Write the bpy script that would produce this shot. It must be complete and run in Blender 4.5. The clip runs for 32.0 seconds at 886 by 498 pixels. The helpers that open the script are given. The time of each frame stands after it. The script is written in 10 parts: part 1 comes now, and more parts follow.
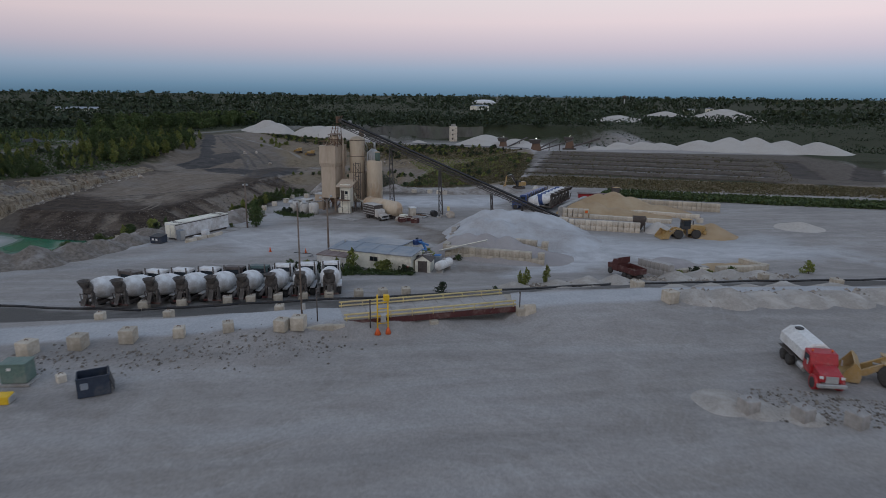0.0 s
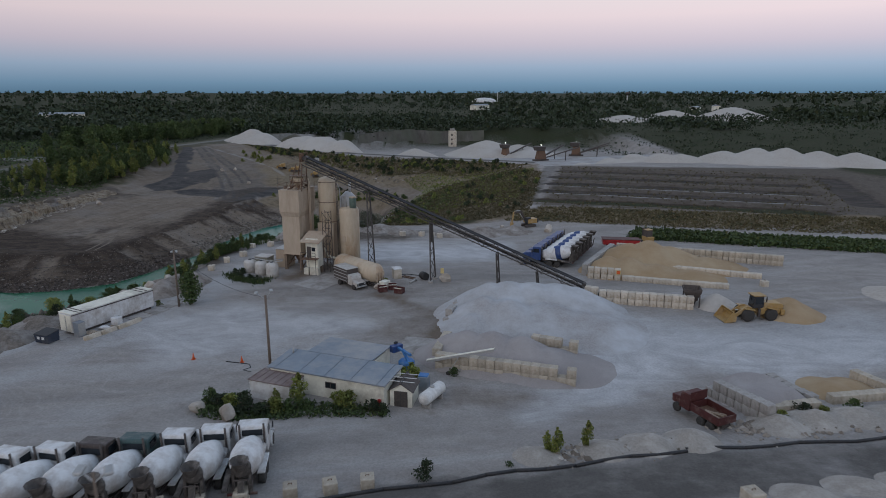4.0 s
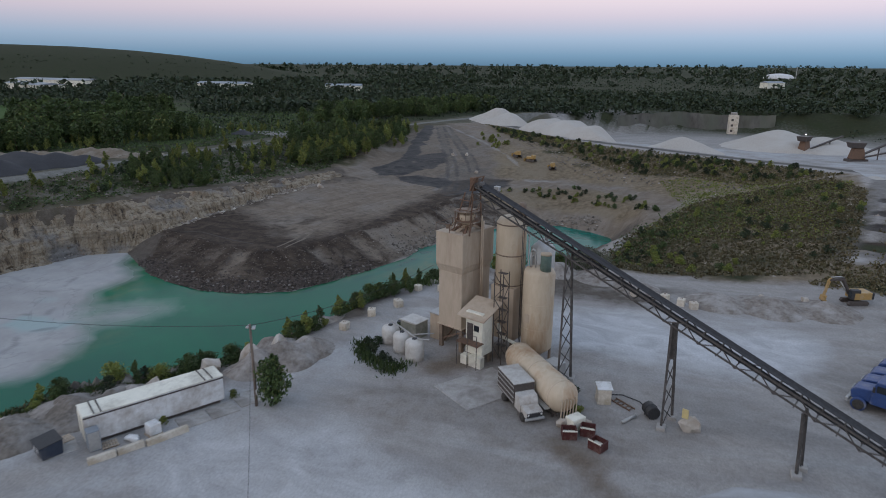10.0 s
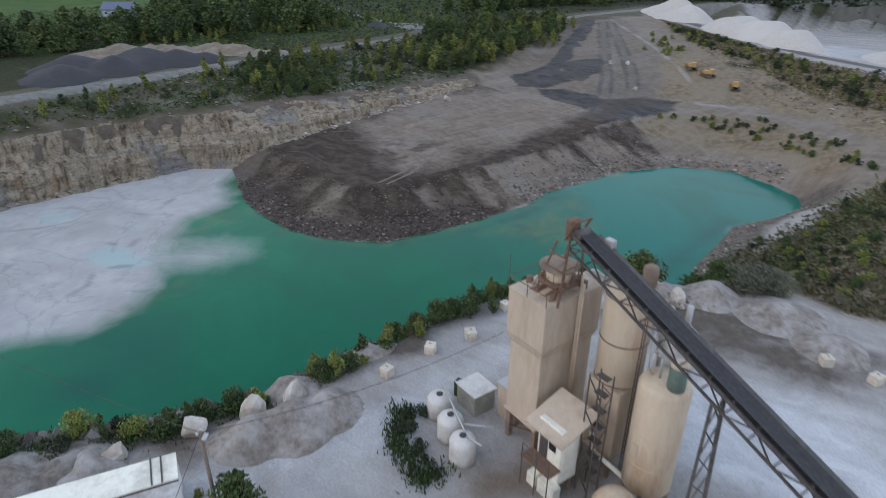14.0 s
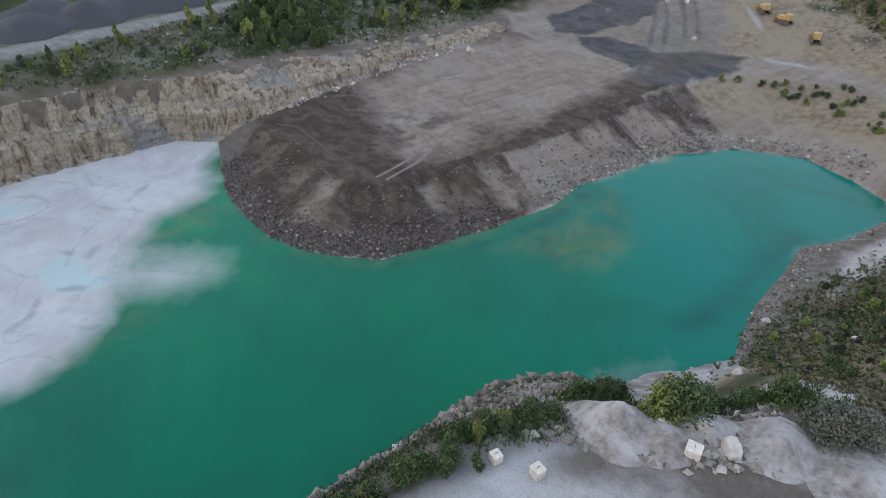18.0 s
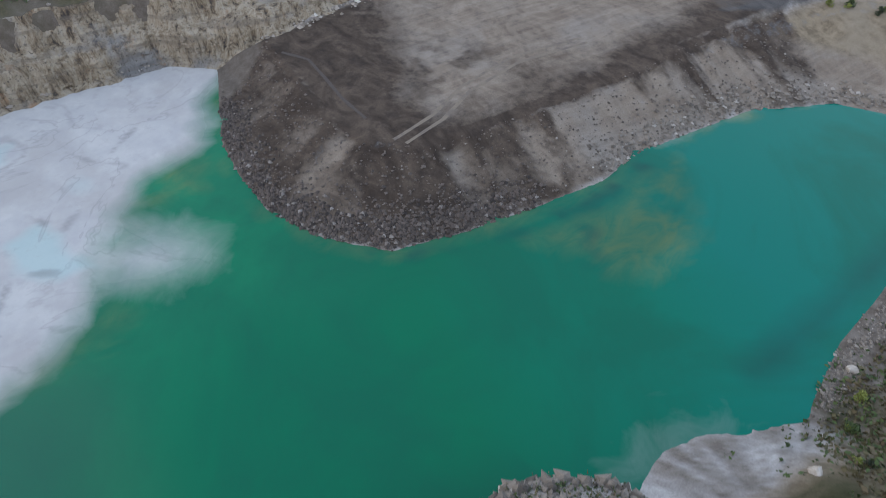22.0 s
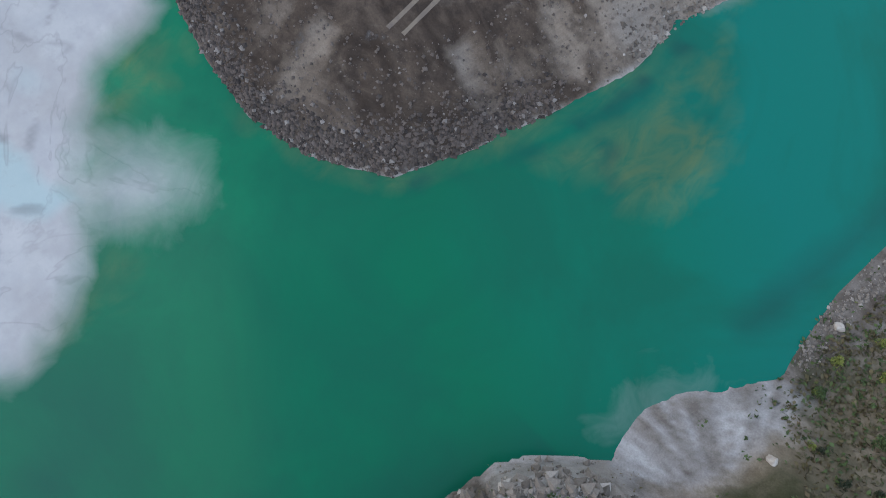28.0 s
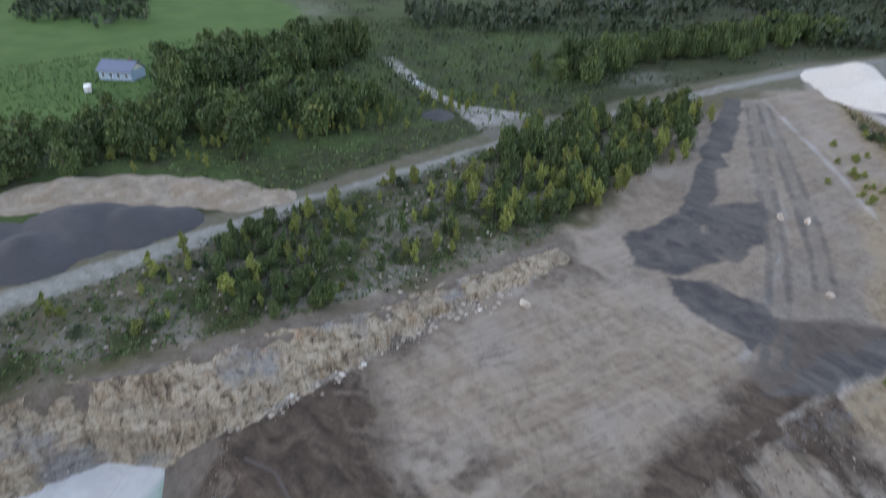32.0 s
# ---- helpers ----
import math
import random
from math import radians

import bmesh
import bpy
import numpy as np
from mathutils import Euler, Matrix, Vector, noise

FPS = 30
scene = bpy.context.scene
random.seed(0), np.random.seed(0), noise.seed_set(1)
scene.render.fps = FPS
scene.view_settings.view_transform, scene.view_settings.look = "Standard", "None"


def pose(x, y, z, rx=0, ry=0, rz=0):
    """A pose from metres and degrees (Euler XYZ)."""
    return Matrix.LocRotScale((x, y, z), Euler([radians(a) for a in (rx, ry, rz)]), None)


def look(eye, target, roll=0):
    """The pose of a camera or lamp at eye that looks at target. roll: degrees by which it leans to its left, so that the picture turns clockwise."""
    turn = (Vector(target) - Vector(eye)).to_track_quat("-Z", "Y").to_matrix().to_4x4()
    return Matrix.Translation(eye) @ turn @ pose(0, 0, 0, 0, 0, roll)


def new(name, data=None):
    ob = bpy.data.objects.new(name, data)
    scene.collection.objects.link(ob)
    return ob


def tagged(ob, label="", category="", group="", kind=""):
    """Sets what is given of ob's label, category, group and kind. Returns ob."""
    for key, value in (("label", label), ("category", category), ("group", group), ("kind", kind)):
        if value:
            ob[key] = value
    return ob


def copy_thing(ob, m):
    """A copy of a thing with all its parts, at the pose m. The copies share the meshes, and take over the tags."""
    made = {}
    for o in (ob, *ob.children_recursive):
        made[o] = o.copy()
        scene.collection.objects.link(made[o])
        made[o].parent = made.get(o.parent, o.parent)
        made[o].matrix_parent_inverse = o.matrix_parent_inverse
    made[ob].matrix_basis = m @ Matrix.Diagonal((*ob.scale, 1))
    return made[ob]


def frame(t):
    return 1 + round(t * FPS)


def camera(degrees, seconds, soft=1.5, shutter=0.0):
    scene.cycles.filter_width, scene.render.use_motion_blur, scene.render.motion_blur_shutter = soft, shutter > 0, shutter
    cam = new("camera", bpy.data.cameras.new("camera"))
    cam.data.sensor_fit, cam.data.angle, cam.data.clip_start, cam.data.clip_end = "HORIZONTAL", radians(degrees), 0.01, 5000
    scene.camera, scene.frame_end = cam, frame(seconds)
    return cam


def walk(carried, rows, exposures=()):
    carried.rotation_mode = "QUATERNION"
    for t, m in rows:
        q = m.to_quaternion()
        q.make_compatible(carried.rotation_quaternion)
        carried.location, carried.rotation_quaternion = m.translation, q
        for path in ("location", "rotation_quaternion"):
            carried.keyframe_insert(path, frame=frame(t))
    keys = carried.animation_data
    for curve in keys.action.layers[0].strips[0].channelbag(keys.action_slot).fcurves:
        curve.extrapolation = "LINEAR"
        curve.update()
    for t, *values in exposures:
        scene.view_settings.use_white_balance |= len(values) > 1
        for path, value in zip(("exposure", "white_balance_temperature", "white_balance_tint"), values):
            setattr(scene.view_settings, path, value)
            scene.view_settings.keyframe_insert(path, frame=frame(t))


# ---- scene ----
cam = camera(70.42, 32.0, soft=0.8, shutter=0.7)

# seconds, east, north, height, yaw to the left, pitch up, roll
FLIGHT = [
    (0.0, 0.00, 0.00, 21.80, 0.00, -13.56, 0.60),
    (0.5, 0.20, 3.33, 21.92, 0.02, -13.57, 0.52),
    (1.0, 0.36, 6.81, 22.52, 0.04, -13.61, 0.46),
    (1.5, 0.49, 10.35, 23.47, 0.06, -13.64, 0.37),
    (2.0, 0.69, 13.80, 24.46, 0.09, -13.60, 0.22),
    (2.5, 0.77, 17.09, 25.48, 0.07, -13.58, 0.18),
    (3.0, 0.98, 20.55, 26.27, 0.15, -13.47, -0.02),
    (3.5, 1.08, 23.90, 26.78, 0.12, -13.45, -0.04),
    (5.5, 1.66, 36.24, 26.62, 0.22, -16.21, 0.16),
    (6.0, 1.66, 39.42, 26.57, 0.14, -16.22, 0.22),
    (6.5, 1.46, 42.57, 26.50, 1.09, -16.18, 0.37),
    (7.0, 1.69, 46.01, 26.51, 7.99, -16.25, 0.51),
    (7.5, 1.78, 49.34, 26.62, 8.07, -16.27, 0.46),
    (8.0, 1.73, 52.87, 27.02, 8.14, -16.25, 0.47),
    (8.5, 1.39, 56.34, 27.58, 9.77, -16.25, 0.54),
    (9.0, 1.51, 59.72, 27.72, 23.35, -16.36, 0.55),
    (9.5, 1.27, 63.16, 27.88, 23.43, -16.31, 0.48),
    (10.0, 0.83, 66.35, 28.36, 23.54, -16.26, 0.40),
    (10.5, 0.30, 69.70, 28.48, 23.57, -17.11, 0.34),
    (11.0, -0.32, 72.74, 28.51, 23.59, -22.74, 0.28),
    (11.5, -1.06, 75.80, 28.70, 23.66, -27.14, 0.14),
    (12.0, -1.86, 78.96, 29.05, 23.76, -27.19, 0.14),
    (12.5, -2.68, 82.03, 29.75, 24.20, -27.06, 0.20),
    (13.0, -3.82, 85.49, 30.90, 27.51, -27.03, 0.29),
    (13.5, -4.76, 88.69, 31.96, 33.73, -26.98, 0.28),
    (14.0, -5.78, 91.54, 33.01, 38.15, -26.92, 0.46),
    (14.5, -7.18, 94.81, 34.20, 39.88, -26.86, 0.46),
    (16.5, -12.14, 105.71, 36.96, 41.93, -27.55, 0.07),
    (17.0, -13.80, 108.06, 37.75, 41.90, -29.92, 0.14),
    (17.5, -15.21, 110.17, 38.63, 41.96, -32.56, 0.05),
    (18.0, -16.97, 112.51, 39.55, 41.96, -35.55, 0.06),
    (18.5, -18.55, 114.60, 40.26, 42.15, -38.25, 0.03),
    (19.0, -20.25, 116.72, 40.82, 43.21, -41.09, 0.10),
    (19.5, -22.03, 119.06, 41.28, 44.81, -43.92, 0.11),
    (20.0, -23.61, 121.27, 41.92, 45.77, -46.28, -0.04),
    (20.5, -25.33, 123.38, 42.30, 46.28, -48.26, -0.14),
    (21.0, -26.95, 125.26, 42.54, 46.37, -48.32, -0.18),
    (21.5, -28.77, 127.09, 42.68, 46.34, -48.16, -0.19),
    (22.0, -30.59, 129.17, 43.21, 46.44, -47.97, -0.31),
    (22.5, -32.45, 131.22, 44.10, 46.52, -47.79, -0.43),
    (23.0, -34.49, 133.36, 45.03, 46.56, -47.58, -0.47),
    (23.5, -36.30, 135.13, 45.93, 46.55, -47.42, -0.48),
    (24.0, -37.95, 136.95, 46.86, 46.68, -48.90, -0.60),
    (24.5, -39.64, 138.89, 47.97, 47.06, -54.27, -0.99),
    (25.0, -41.82, 140.85, 49.39, 47.14, -59.97, -1.10),
    (25.5, -44.30, 142.85, 51.06, 47.06, -67.64, -1.02),
    (26.0, -46.73, 144.60, 52.36, 46.97, -75.33, -1.03),
    (28.5, -55.10, 151.54, 55.30, 45.93, -80.59, -0.03),
    (29.0, -55.75, 152.28, 55.59, 46.10, -74.38, -0.26),
    (29.5, -55.67, 152.14, 55.79, 45.99, -67.18, -0.09),
    (30.0, -55.32, 151.68, 55.71, 45.77, -59.61, 0.08),
    (30.5, -55.17, 151.37, 55.36, 45.68, -52.16, 0.21),
    (31.0, -55.02, 151.26, 55.09, 45.76, -44.75, 0.26),
    (31.5, -54.94, 151.20, 54.85, 45.82, -37.39, 0.35),
    (32.0, -54.93, 151.18, 54.71, 45.52, -30.14, 0.53),
]
walk(cam, [(t, pose(x, y, z, 90 + pitch, 0, yaw) @ pose(0, 0, 0, 0, 0, roll)) for t, x, y, z, yaw, pitch, roll in FLIGHT],
     exposures=[(0.0, 0.08), (3.0, 0.06), (6.0, 0.38), (8.0, 0.34), (9.0, 0.36), (10.0, 0.48), (11.0, 0.74), (12.0, 0.98), (13.0, 1.1), (14.0, 1.18), (16.5, 1.42), (18.0, 1.5), (26.0, 1.52), (29.0, 1.55), (30.5, 1.5), (31.2, 1.58), (32.0, 1.72)])

# ---------------------------------------------------------------- sky and light: dusk, the sun just set behind the flight
world = bpy.data.worlds.new("dusk_sky")
scene.world = world
world.use_nodes = True
wn, wl = world.node_tree.nodes, world.node_tree.links
w_coord = wn.new("ShaderNodeTexCoord")
w_split = wn.new("ShaderNodeSeparateXYZ")
w_ramp = wn.new("ShaderNodeValToRGB")
wl.new(w_coord.outputs["Generated"], w_split.inputs[0])
wl.new(w_split.outputs["Z"], w_ramp.inputs["Fac"])
SKY = [(0.0, (0.10, 0.19, 0.29)), (0.016, (0.17, 0.29, 0.42)), (0.04, (0.32, 0.42, 0.56)), (0.072, (0.58, 0.53, 0.62)),
       (0.11, (0.80, 0.68, 0.72)), (0.17, (0.82, 0.77, 0.79)), (0.30, (0.46, 0.54, 0.66)), (1.0, (0.24, 0.34, 0.52))]
elements = w_ramp.color_ramp.elements
while len(elements) < len(SKY):
    elements.new(0.5)
for element, (at, colour) in zip(elements, SKY):
    element.position, element.color = at, (*colour, 1)
w_east = wn.new("ShaderNodeMapRange")
w_east.inputs["From Min"].default_value, w_east.inputs["From Max"].default_value = -1.0, 1.0
w_east.inputs["To Min"].default_value, w_east.inputs["To Max"].default_value = 0.84, 1.2
wl.new(w_split.outputs["X"], w_east.inputs["Value"])
w_lit = wn.new("ShaderNodeVectorMath")
w_lit.operation = "SCALE"
wl.new(w_ramp.outputs["Color"], w_lit.inputs[0])
wl.new(w_east.outputs["Result"], w_lit.inputs["Scale"])
wl.new(w_lit.outputs["Vector"], wn["Background"].inputs["Color"])
wn["Background"].inputs["Strength"].default_value = 0.85

sun = new("afterglow_sun", bpy.data.lights.new("afterglow_sun", "SUN"))
sun.data.energy, sun.data.angle, sun.data.color = 0.5, radians(80), (1.0, 0.86, 0.76)
sun.matrix_world = look((0, 0, 80), (45, 60, 30))

# ---------------------------------------------------------------- materials
def nodes_of(name):
    m = bpy.data.materials.new(name)
    m.use_nodes = True
    return m, m.node_tree.nodes, m.node_tree.links, m.node_tree.nodes["Principled BSDF"]


def noise_node(n, l, scale, detail=5, rough=0.6, stretch=(1, 1, 1), warp=0.0, turn=0.0):
    c = n.new("ShaderNodeTexCoord")
    m = n.new("ShaderNodeMapping")
    m.vector_type = "TEXTURE"
    m.inputs["Scale"].default_value = [1 / q for q in stretch]
    m.inputs["Rotation"].default_value = (0, 0, -radians(turn))
    t = n.new("ShaderNodeTexNoise")
    t.inputs["Scale"].default_value, t.inputs["Detail"].default_value, t.inputs["Roughness"].default_value = scale, detail, rough
    t.inputs["Distortion"].default_value = warp
    l.new(c.outputs["Object"], m.inputs[0])
    l.new(m.outputs[0], t.inputs["Vector"])
    return t.outputs["Fac"]


def ramp_node(n, l, fac, stops):
    r = n.new("ShaderNodeValToRGB")
    e = r.color_ramp.elements
    while len(e) < len(stops):
        e.new(0.5)
    for x, (at, c) in zip(e, stops):
        x.position, x.color = at, (*c, 1) if len(c) == 3 else c
    l.new(fac, r.inputs["Fac"])
    return r.outputs["Color"]


def mix_node(n, l, fac, a, b, blend="MIX"):
    m = n.new("ShaderNodeMix")
    m.data_type, m.blend_type = "RGBA", blend
    for socket, value in (("Factor", fac), (6, a), (7, b)):
        s = m.inputs[socket] if not isinstance(socket, str) else m.inputs[0]
        if hasattr(value, "is_linked"):
            l.new(value, s)
        elif isinstance(value, (int, float)):
            s.default_value = value
        else:
            s.default_value = (*value, 1)
    return m.outputs[2]


def bump_node(n, l, height, strength, distance, bsdf):
    b = n.new("ShaderNodeBump")
    b.inputs["Strength"].default_value, b.inputs["Distance"].default_value = strength, distance
    l.new(height, b.inputs["Height"])
    l.new(b.outputs[0], bsdf.inputs["Normal"])


def surface(name, colour, colour2=None, scale=1.5, rough=0.8, metal=0.0, dirt=None, dirt_scale=0.6, dirt_amount=0.45, bump=0.2, stretch=(1, 1, 1), by_object=0.0):
    """Two-scale mottled surface: fine grain between two colours, and larger stains of a dirt colour."""
    m, n, l, b = nodes_of(name)
    colour2 = colour2 or tuple(c * 0.78 for c in colour)
    grain = noise_node(n, l, scale * 4, 6, 0.65, stretch=stretch)
    c = mix_node(n, l, ramp_node(n, l, grain, [(0.35, (0, 0, 0)), (0.65, (1, 1, 1))]), colour, colour2)
    if dirt:
        stain = noise_node(n, l, dirt_scale, 5, 0.7, stretch=stretch)
        lo = 0.62 - dirt_amount * 0.45
        c = mix_node(n, l, ramp_node(n, l, stain, [(lo, (0, 0, 0)), (lo + 0.22, (1, 1, 1))]), c, dirt)
    if by_object:
        info = n.new("ShaderNodeObjectInfo")
        hsv = n.new("ShaderNodeHueSaturation")
        ma = n.new("ShaderNodeMapRange")
        ma.inputs["To Min"].default_value, ma.inputs["To Max"].default_value = 1 - by_object, 1 + by_object
        l.new(info.outputs["Random"], ma.inputs[0])
        l.new(ma.outputs[0], hsv.inputs["Value"])
        l.new(c, hsv.inputs["Color"])
        c = hsv.outputs[0]
    l.new(c, b.inputs["Base Color"])
    b.inputs["Roughness"].default_value, b.inputs["Metallic"].default_value = rough, metal
    if bump:
        bump_node(n, l, grain, bump, 0.02, b)
    return m


DUSTY = surface("dusty_tan_steel", (0.50, 0.41, 0.32), (0.44, 0.36, 0.27), 0.6, 0.75, 0.0, (0.33, 0.25, 0.18), 0.25, 0.35, 0.1, (1, 1, 0.25))
DUSTY_DARK = surface("dusty_brown_steel", (0.28, 0.21, 0.15), None, 0.8, 0.8, 0.0, (0.14, 0.10, 0.08), 0.5, 0.5)
CREAM_TANK = surface("cream_painted_tank", (0.56, 0.47, 0.35), (0.50, 0.41, 0.30), 0.6, 0.6, 0.0, (0.36, 0.21, 0.11), 0.35, 0.28, 0.08, (1, 1, 0.3))
RUST = surface("rusty_steel", (0.13, 0.085, 0.06), (0.20, 0.12, 0.08), 1.5, 0.85, 0.2)
STEEL_DARK = surface("dark_steel", (0.07, 0.062, 0.058), (0.12, 0.10, 0.09), 1.2, 0.7, 0.3)
BELT = surface("black_rubber_belt", (0.026, 0.025, 0.027), (0.045, 0.044, 0.046), 1.0, 0.8)
CONCRETE = surface("concrete_block", (0.52, 0.47, 0.39), (0.42, 0.37, 0.30), 0.9, 0.9, 0.0, (0.30, 0.26, 0.20), 0.5, 0.4, 0.3, by_object=0.14)
CONCRETE_GREY = surface("grey_concrete", (0.40, 0.38, 0.36), (0.32, 0.31, 0.29), 0.9, 0.9, 0.0, (0.22, 0.20, 0.18), 0.4, 0.4, 0.3, by_object=0.1)
LIMEBLOCK = surface("limestone_block", (0.62, 0.57, 0.49), (0.50, 0.44, 0.36), 0.9, 0.9, 0.0, (0.36, 0.29, 0.2), 0.5, 0.3, 0.3, by_object=0.12)
WHITE_PAINT = surface("white_paint", (0.74, 0.75, 0.75), (0.66, 0.67, 0.67), 0.8, 0.5, 0.0, (0.42, 0.39, 0.36), 0.5, 0.4, 0.05)
WHITE_WALL = surface("weathered_white_siding", (0.80, 0.78, 0.67), (0.73, 0.71, 0.61), 0.5, 0.75, 0.0, (0.46, 0.43, 0.36), 0.35, 0.3, 0.08)
ROOF_METAL = surface("dusty_metal_roof", (0.25, 0.29, 0.335), (0.21, 0.25, 0.29), 0.3, 0.5, 0.3, (0.36, 0.36, 0.36), 0.25, 0.4, 0.05)
ROOF_RUST = surface("rusted_flat_roof", (0.22, 0.17, 0.16), (0.30, 0.25, 0.23), 0.5, 0.8, 0.1, (0.14, 0.09, 0.08), 0.5, 0.4)
BLUE_PAINT = surface("blue_paint", (0.03, 0.07, 0.21), (0.025, 0.055, 0.17), 1, 0.4, 0.0, (0.2, 0.21, 0.25), 0.8, 0.15, 0.03)
LIFT_BLUE = surface("lift_blue_paint", (0.05, 0.19, 0.46), None, 1, 0.5, 0.0, (0.16, 0.2, 0.26), 0.8, 0.2, 0.03)
RED_PAINT = surface("red_paint", (0.42, 0.025, 0.03), (0.33, 0.02, 0.025), 1, 0.4, 0.0, (0.3, 0.18, 0.16), 0.8, 0.15, 0.03)
DULL_RED = surface("dull_dark_red_paint", (0.085, 0.020, 0.018), (0.060, 0.016, 0.015), 1, 0.6, 0.0, (0.2, 0.14, 0.12), 0.8, 0.2, 0.03)
YELLOW = surface("machine_yellow", (0.40, 0.255, 0.085), (0.33, 0.21, 0.075), 1, 0.5, 0.0, (0.40, 0.30, 0.18), 0.8, 0.3, 0.03)
RAIL_YELLOW = surface("rail_yellow_paint", (0.62, 0.50, 0.22), (0.52, 0.43, 0.22), 1, 0.6, 0.0, (0.45, 0.38, 0.25), 0.8, 0.3)
SIGN_YELLOW = surface("bright_yellow_paint", (0.80, 0.50, 0.02), None, 1, 0.5)
RUBBER = surface("tyre_rubber", (0.030, 0.029, 0.028), (0.065, 0.06, 0.055), 2, 0.9)
RIM_WHITE = surface("white_wheel_rim", (0.55, 0.54, 0.52), None, 2, 0.5)
BLACK = surface("black_plastic", (0.022, 0.022, 0.024), (0.04, 0.04, 0.042), 2, 0.6)
GALV = surface("galvanised_steel", (0.45, 0.45, 0.44), (0.38, 0.38, 0.37), 1, 0.5, 0.4)
WOODPOLE = surface("weathered_pole_wood", (0.13, 0.10, 0.08), (0.19, 0.15, 0.12), 1.5, 0.9, stretch=(4, 4, 0.4))
DUMPSTER = surface("dark_blue_dumpster_paint", (0.018, 0.028, 0.05), (0.03, 0.042, 0.065), 1, 0.6, 0.0, (0.10, 0.10, 0.10), 0.8, 0.2)
GREEN_BOX = surface("grey_green_cabinet_paint", (0.13, 0.20, 0.17), None, 1, 0.6, 0.0, (0.22, 0.24, 0.21), 0.6, 0.3)
PLATE = surface("white_signboard", (0.75, 0.75, 0.73), None, 1, 0.6)
ORANGE = surface("safety_orange", (0.75, 0.13, 0.03), None, 1, 0.6)
FUEL_WHITE = surface("white_fuel_tank", (0.74, 0.74, 0.72), None, 0.8, 0.4, 0.0, (0.42, 0.40, 0.37), 0.5, 0.2, 0.03)
GLASS, gn, gl, gb = nodes_of("dark_window_glass")
gb.inputs["Base Color"].default_value, gb.inputs["Roughness"].default_value = (0.02, 0.025, 0.03, 1), 0.06
STONE = surface("pale_boulder", (0.50, 0.46, 0.41), (0.40, 0.36, 0.31), 0.7, 0.9, 0.0, (0.30, 0.25, 0.20), 0.5, 0.4, 0.5, by_object=0.15)
PILE_GREY = surface("grey_crushed_stone", (0.33, 0.305, 0.295), (0.27, 0.25, 0.245), 2.5, 0.95, 0.0, (0.38, 0.36, 0.35), 0.12, 0.4, 0.6)
PILE_WHITE = surface("pale_limestone_gravel", (0.385, 0.375, 0.37), (0.30, 0.29, 0.285), 1.2, 0.95, 0.0, (0.48, 0.50, 0.52), 0.11, 0.5, 0.8)
RUBBLE = surface("pale_quarry_rubble", (0.37, 0.34, 0.30), (0.28, 0.255, 0.225), 1.6, 0.95, 0.0, (0.46, 0.43, 0.39), 0.5, 0.35, 0.7)
PILE_SAND = surface("tan_sand", (0.37, 0.262, 0.150), (0.31, 0.218, 0.124), 2.5, 0.95, 0.0, (0.41, 0.315, 0.20), 0.15, 0.4, 0.4)
PILE_COAL = surface("black_millings", (0.030, 0.030, 0.034), (0.045, 0.045, 0.049), 1.5, 0.95, 0.0, (0.058, 0.057, 0.06), 0.1, 0.3, 0.4)
PILE_CREAM = surface("pale_cream_stone", (0.48, 0.445, 0.40), (0.38, 0.345, 0.305), 0.5, 0.95, 0.0, (0.47, 0.45, 0.415), 0.06, 0.4, 0.5)


def leaf_material(name, dark, light, yellow):
    m, n, l, b = nodes_of(name)
    g = n.new("ShaderNodeNewGeometry")
    c = ramp_node(n, l, g.outputs["Random Per Island"], [(0.0, dark), (0.55, light), (0.93, light), (1.0, yellow)])
    info = n.new("ShaderNodeObjectInfo")
    hsv = n.new("ShaderNodeHueSaturation")
    mr = n.new("ShaderNodeMapRange")
    mr.inputs["To Min"].default_value, mr.inputs["To Max"].default_value = 0.75, 1.25
    l.new(info.outputs["Random"], mr.inputs[0])
    l.new(mr.outputs[0], hsv.inputs["Value"])
    l.new(c, hsv.inputs["Color"])
    l.new(hsv.outputs[0], b.inputs["Base Color"])
    b.inputs["Roughness"].default_value = 0.75
    return m


LEAF = leaf_material("green_leaves", (0.0234, 0.0437, 0.0125), (0.0562, 0.0897, 0.0234), (0.109, 0.109, 0.0273))
LEAF_TREE = leaf_material("broad_tree_leaves", (0.027, 0.048, 0.0135), (0.070, 0.105, 0.028), (0.172, 0.156, 0.0468))
LEAF_YELLOW = leaf_material("yellow_green_leaves", (0.088, 0.122, 0.028), (0.172, 0.196, 0.042), (0.27, 0.21, 0.045))
LEAF_DARK = leaf_material("dark_green_leaves", (0.0125, 0.0234, 0.00936), (0.0265, 0.0437, 0.0164), (0.0507, 0.0546, 0.0187))
BARK = surface("bark", (0.12, 0.09, 0.07), (0.17, 0.13, 0.10), 2, 0.9)
DRY_GRASS = leaf_material("dry_weeds", (0.14, 0.109, 0.0585), (0.101, 0.0897, 0.039), (0.211, 0.168, 0.0858))

# ---------------------------------------------------------------- the land: break lines of the plan, then one ground sheet
from mathutils.geometry import delaunay_2d_cdt

WATER_Z = -14.0
LATTICE = np.random.RandomState(7).rand(256, 256)


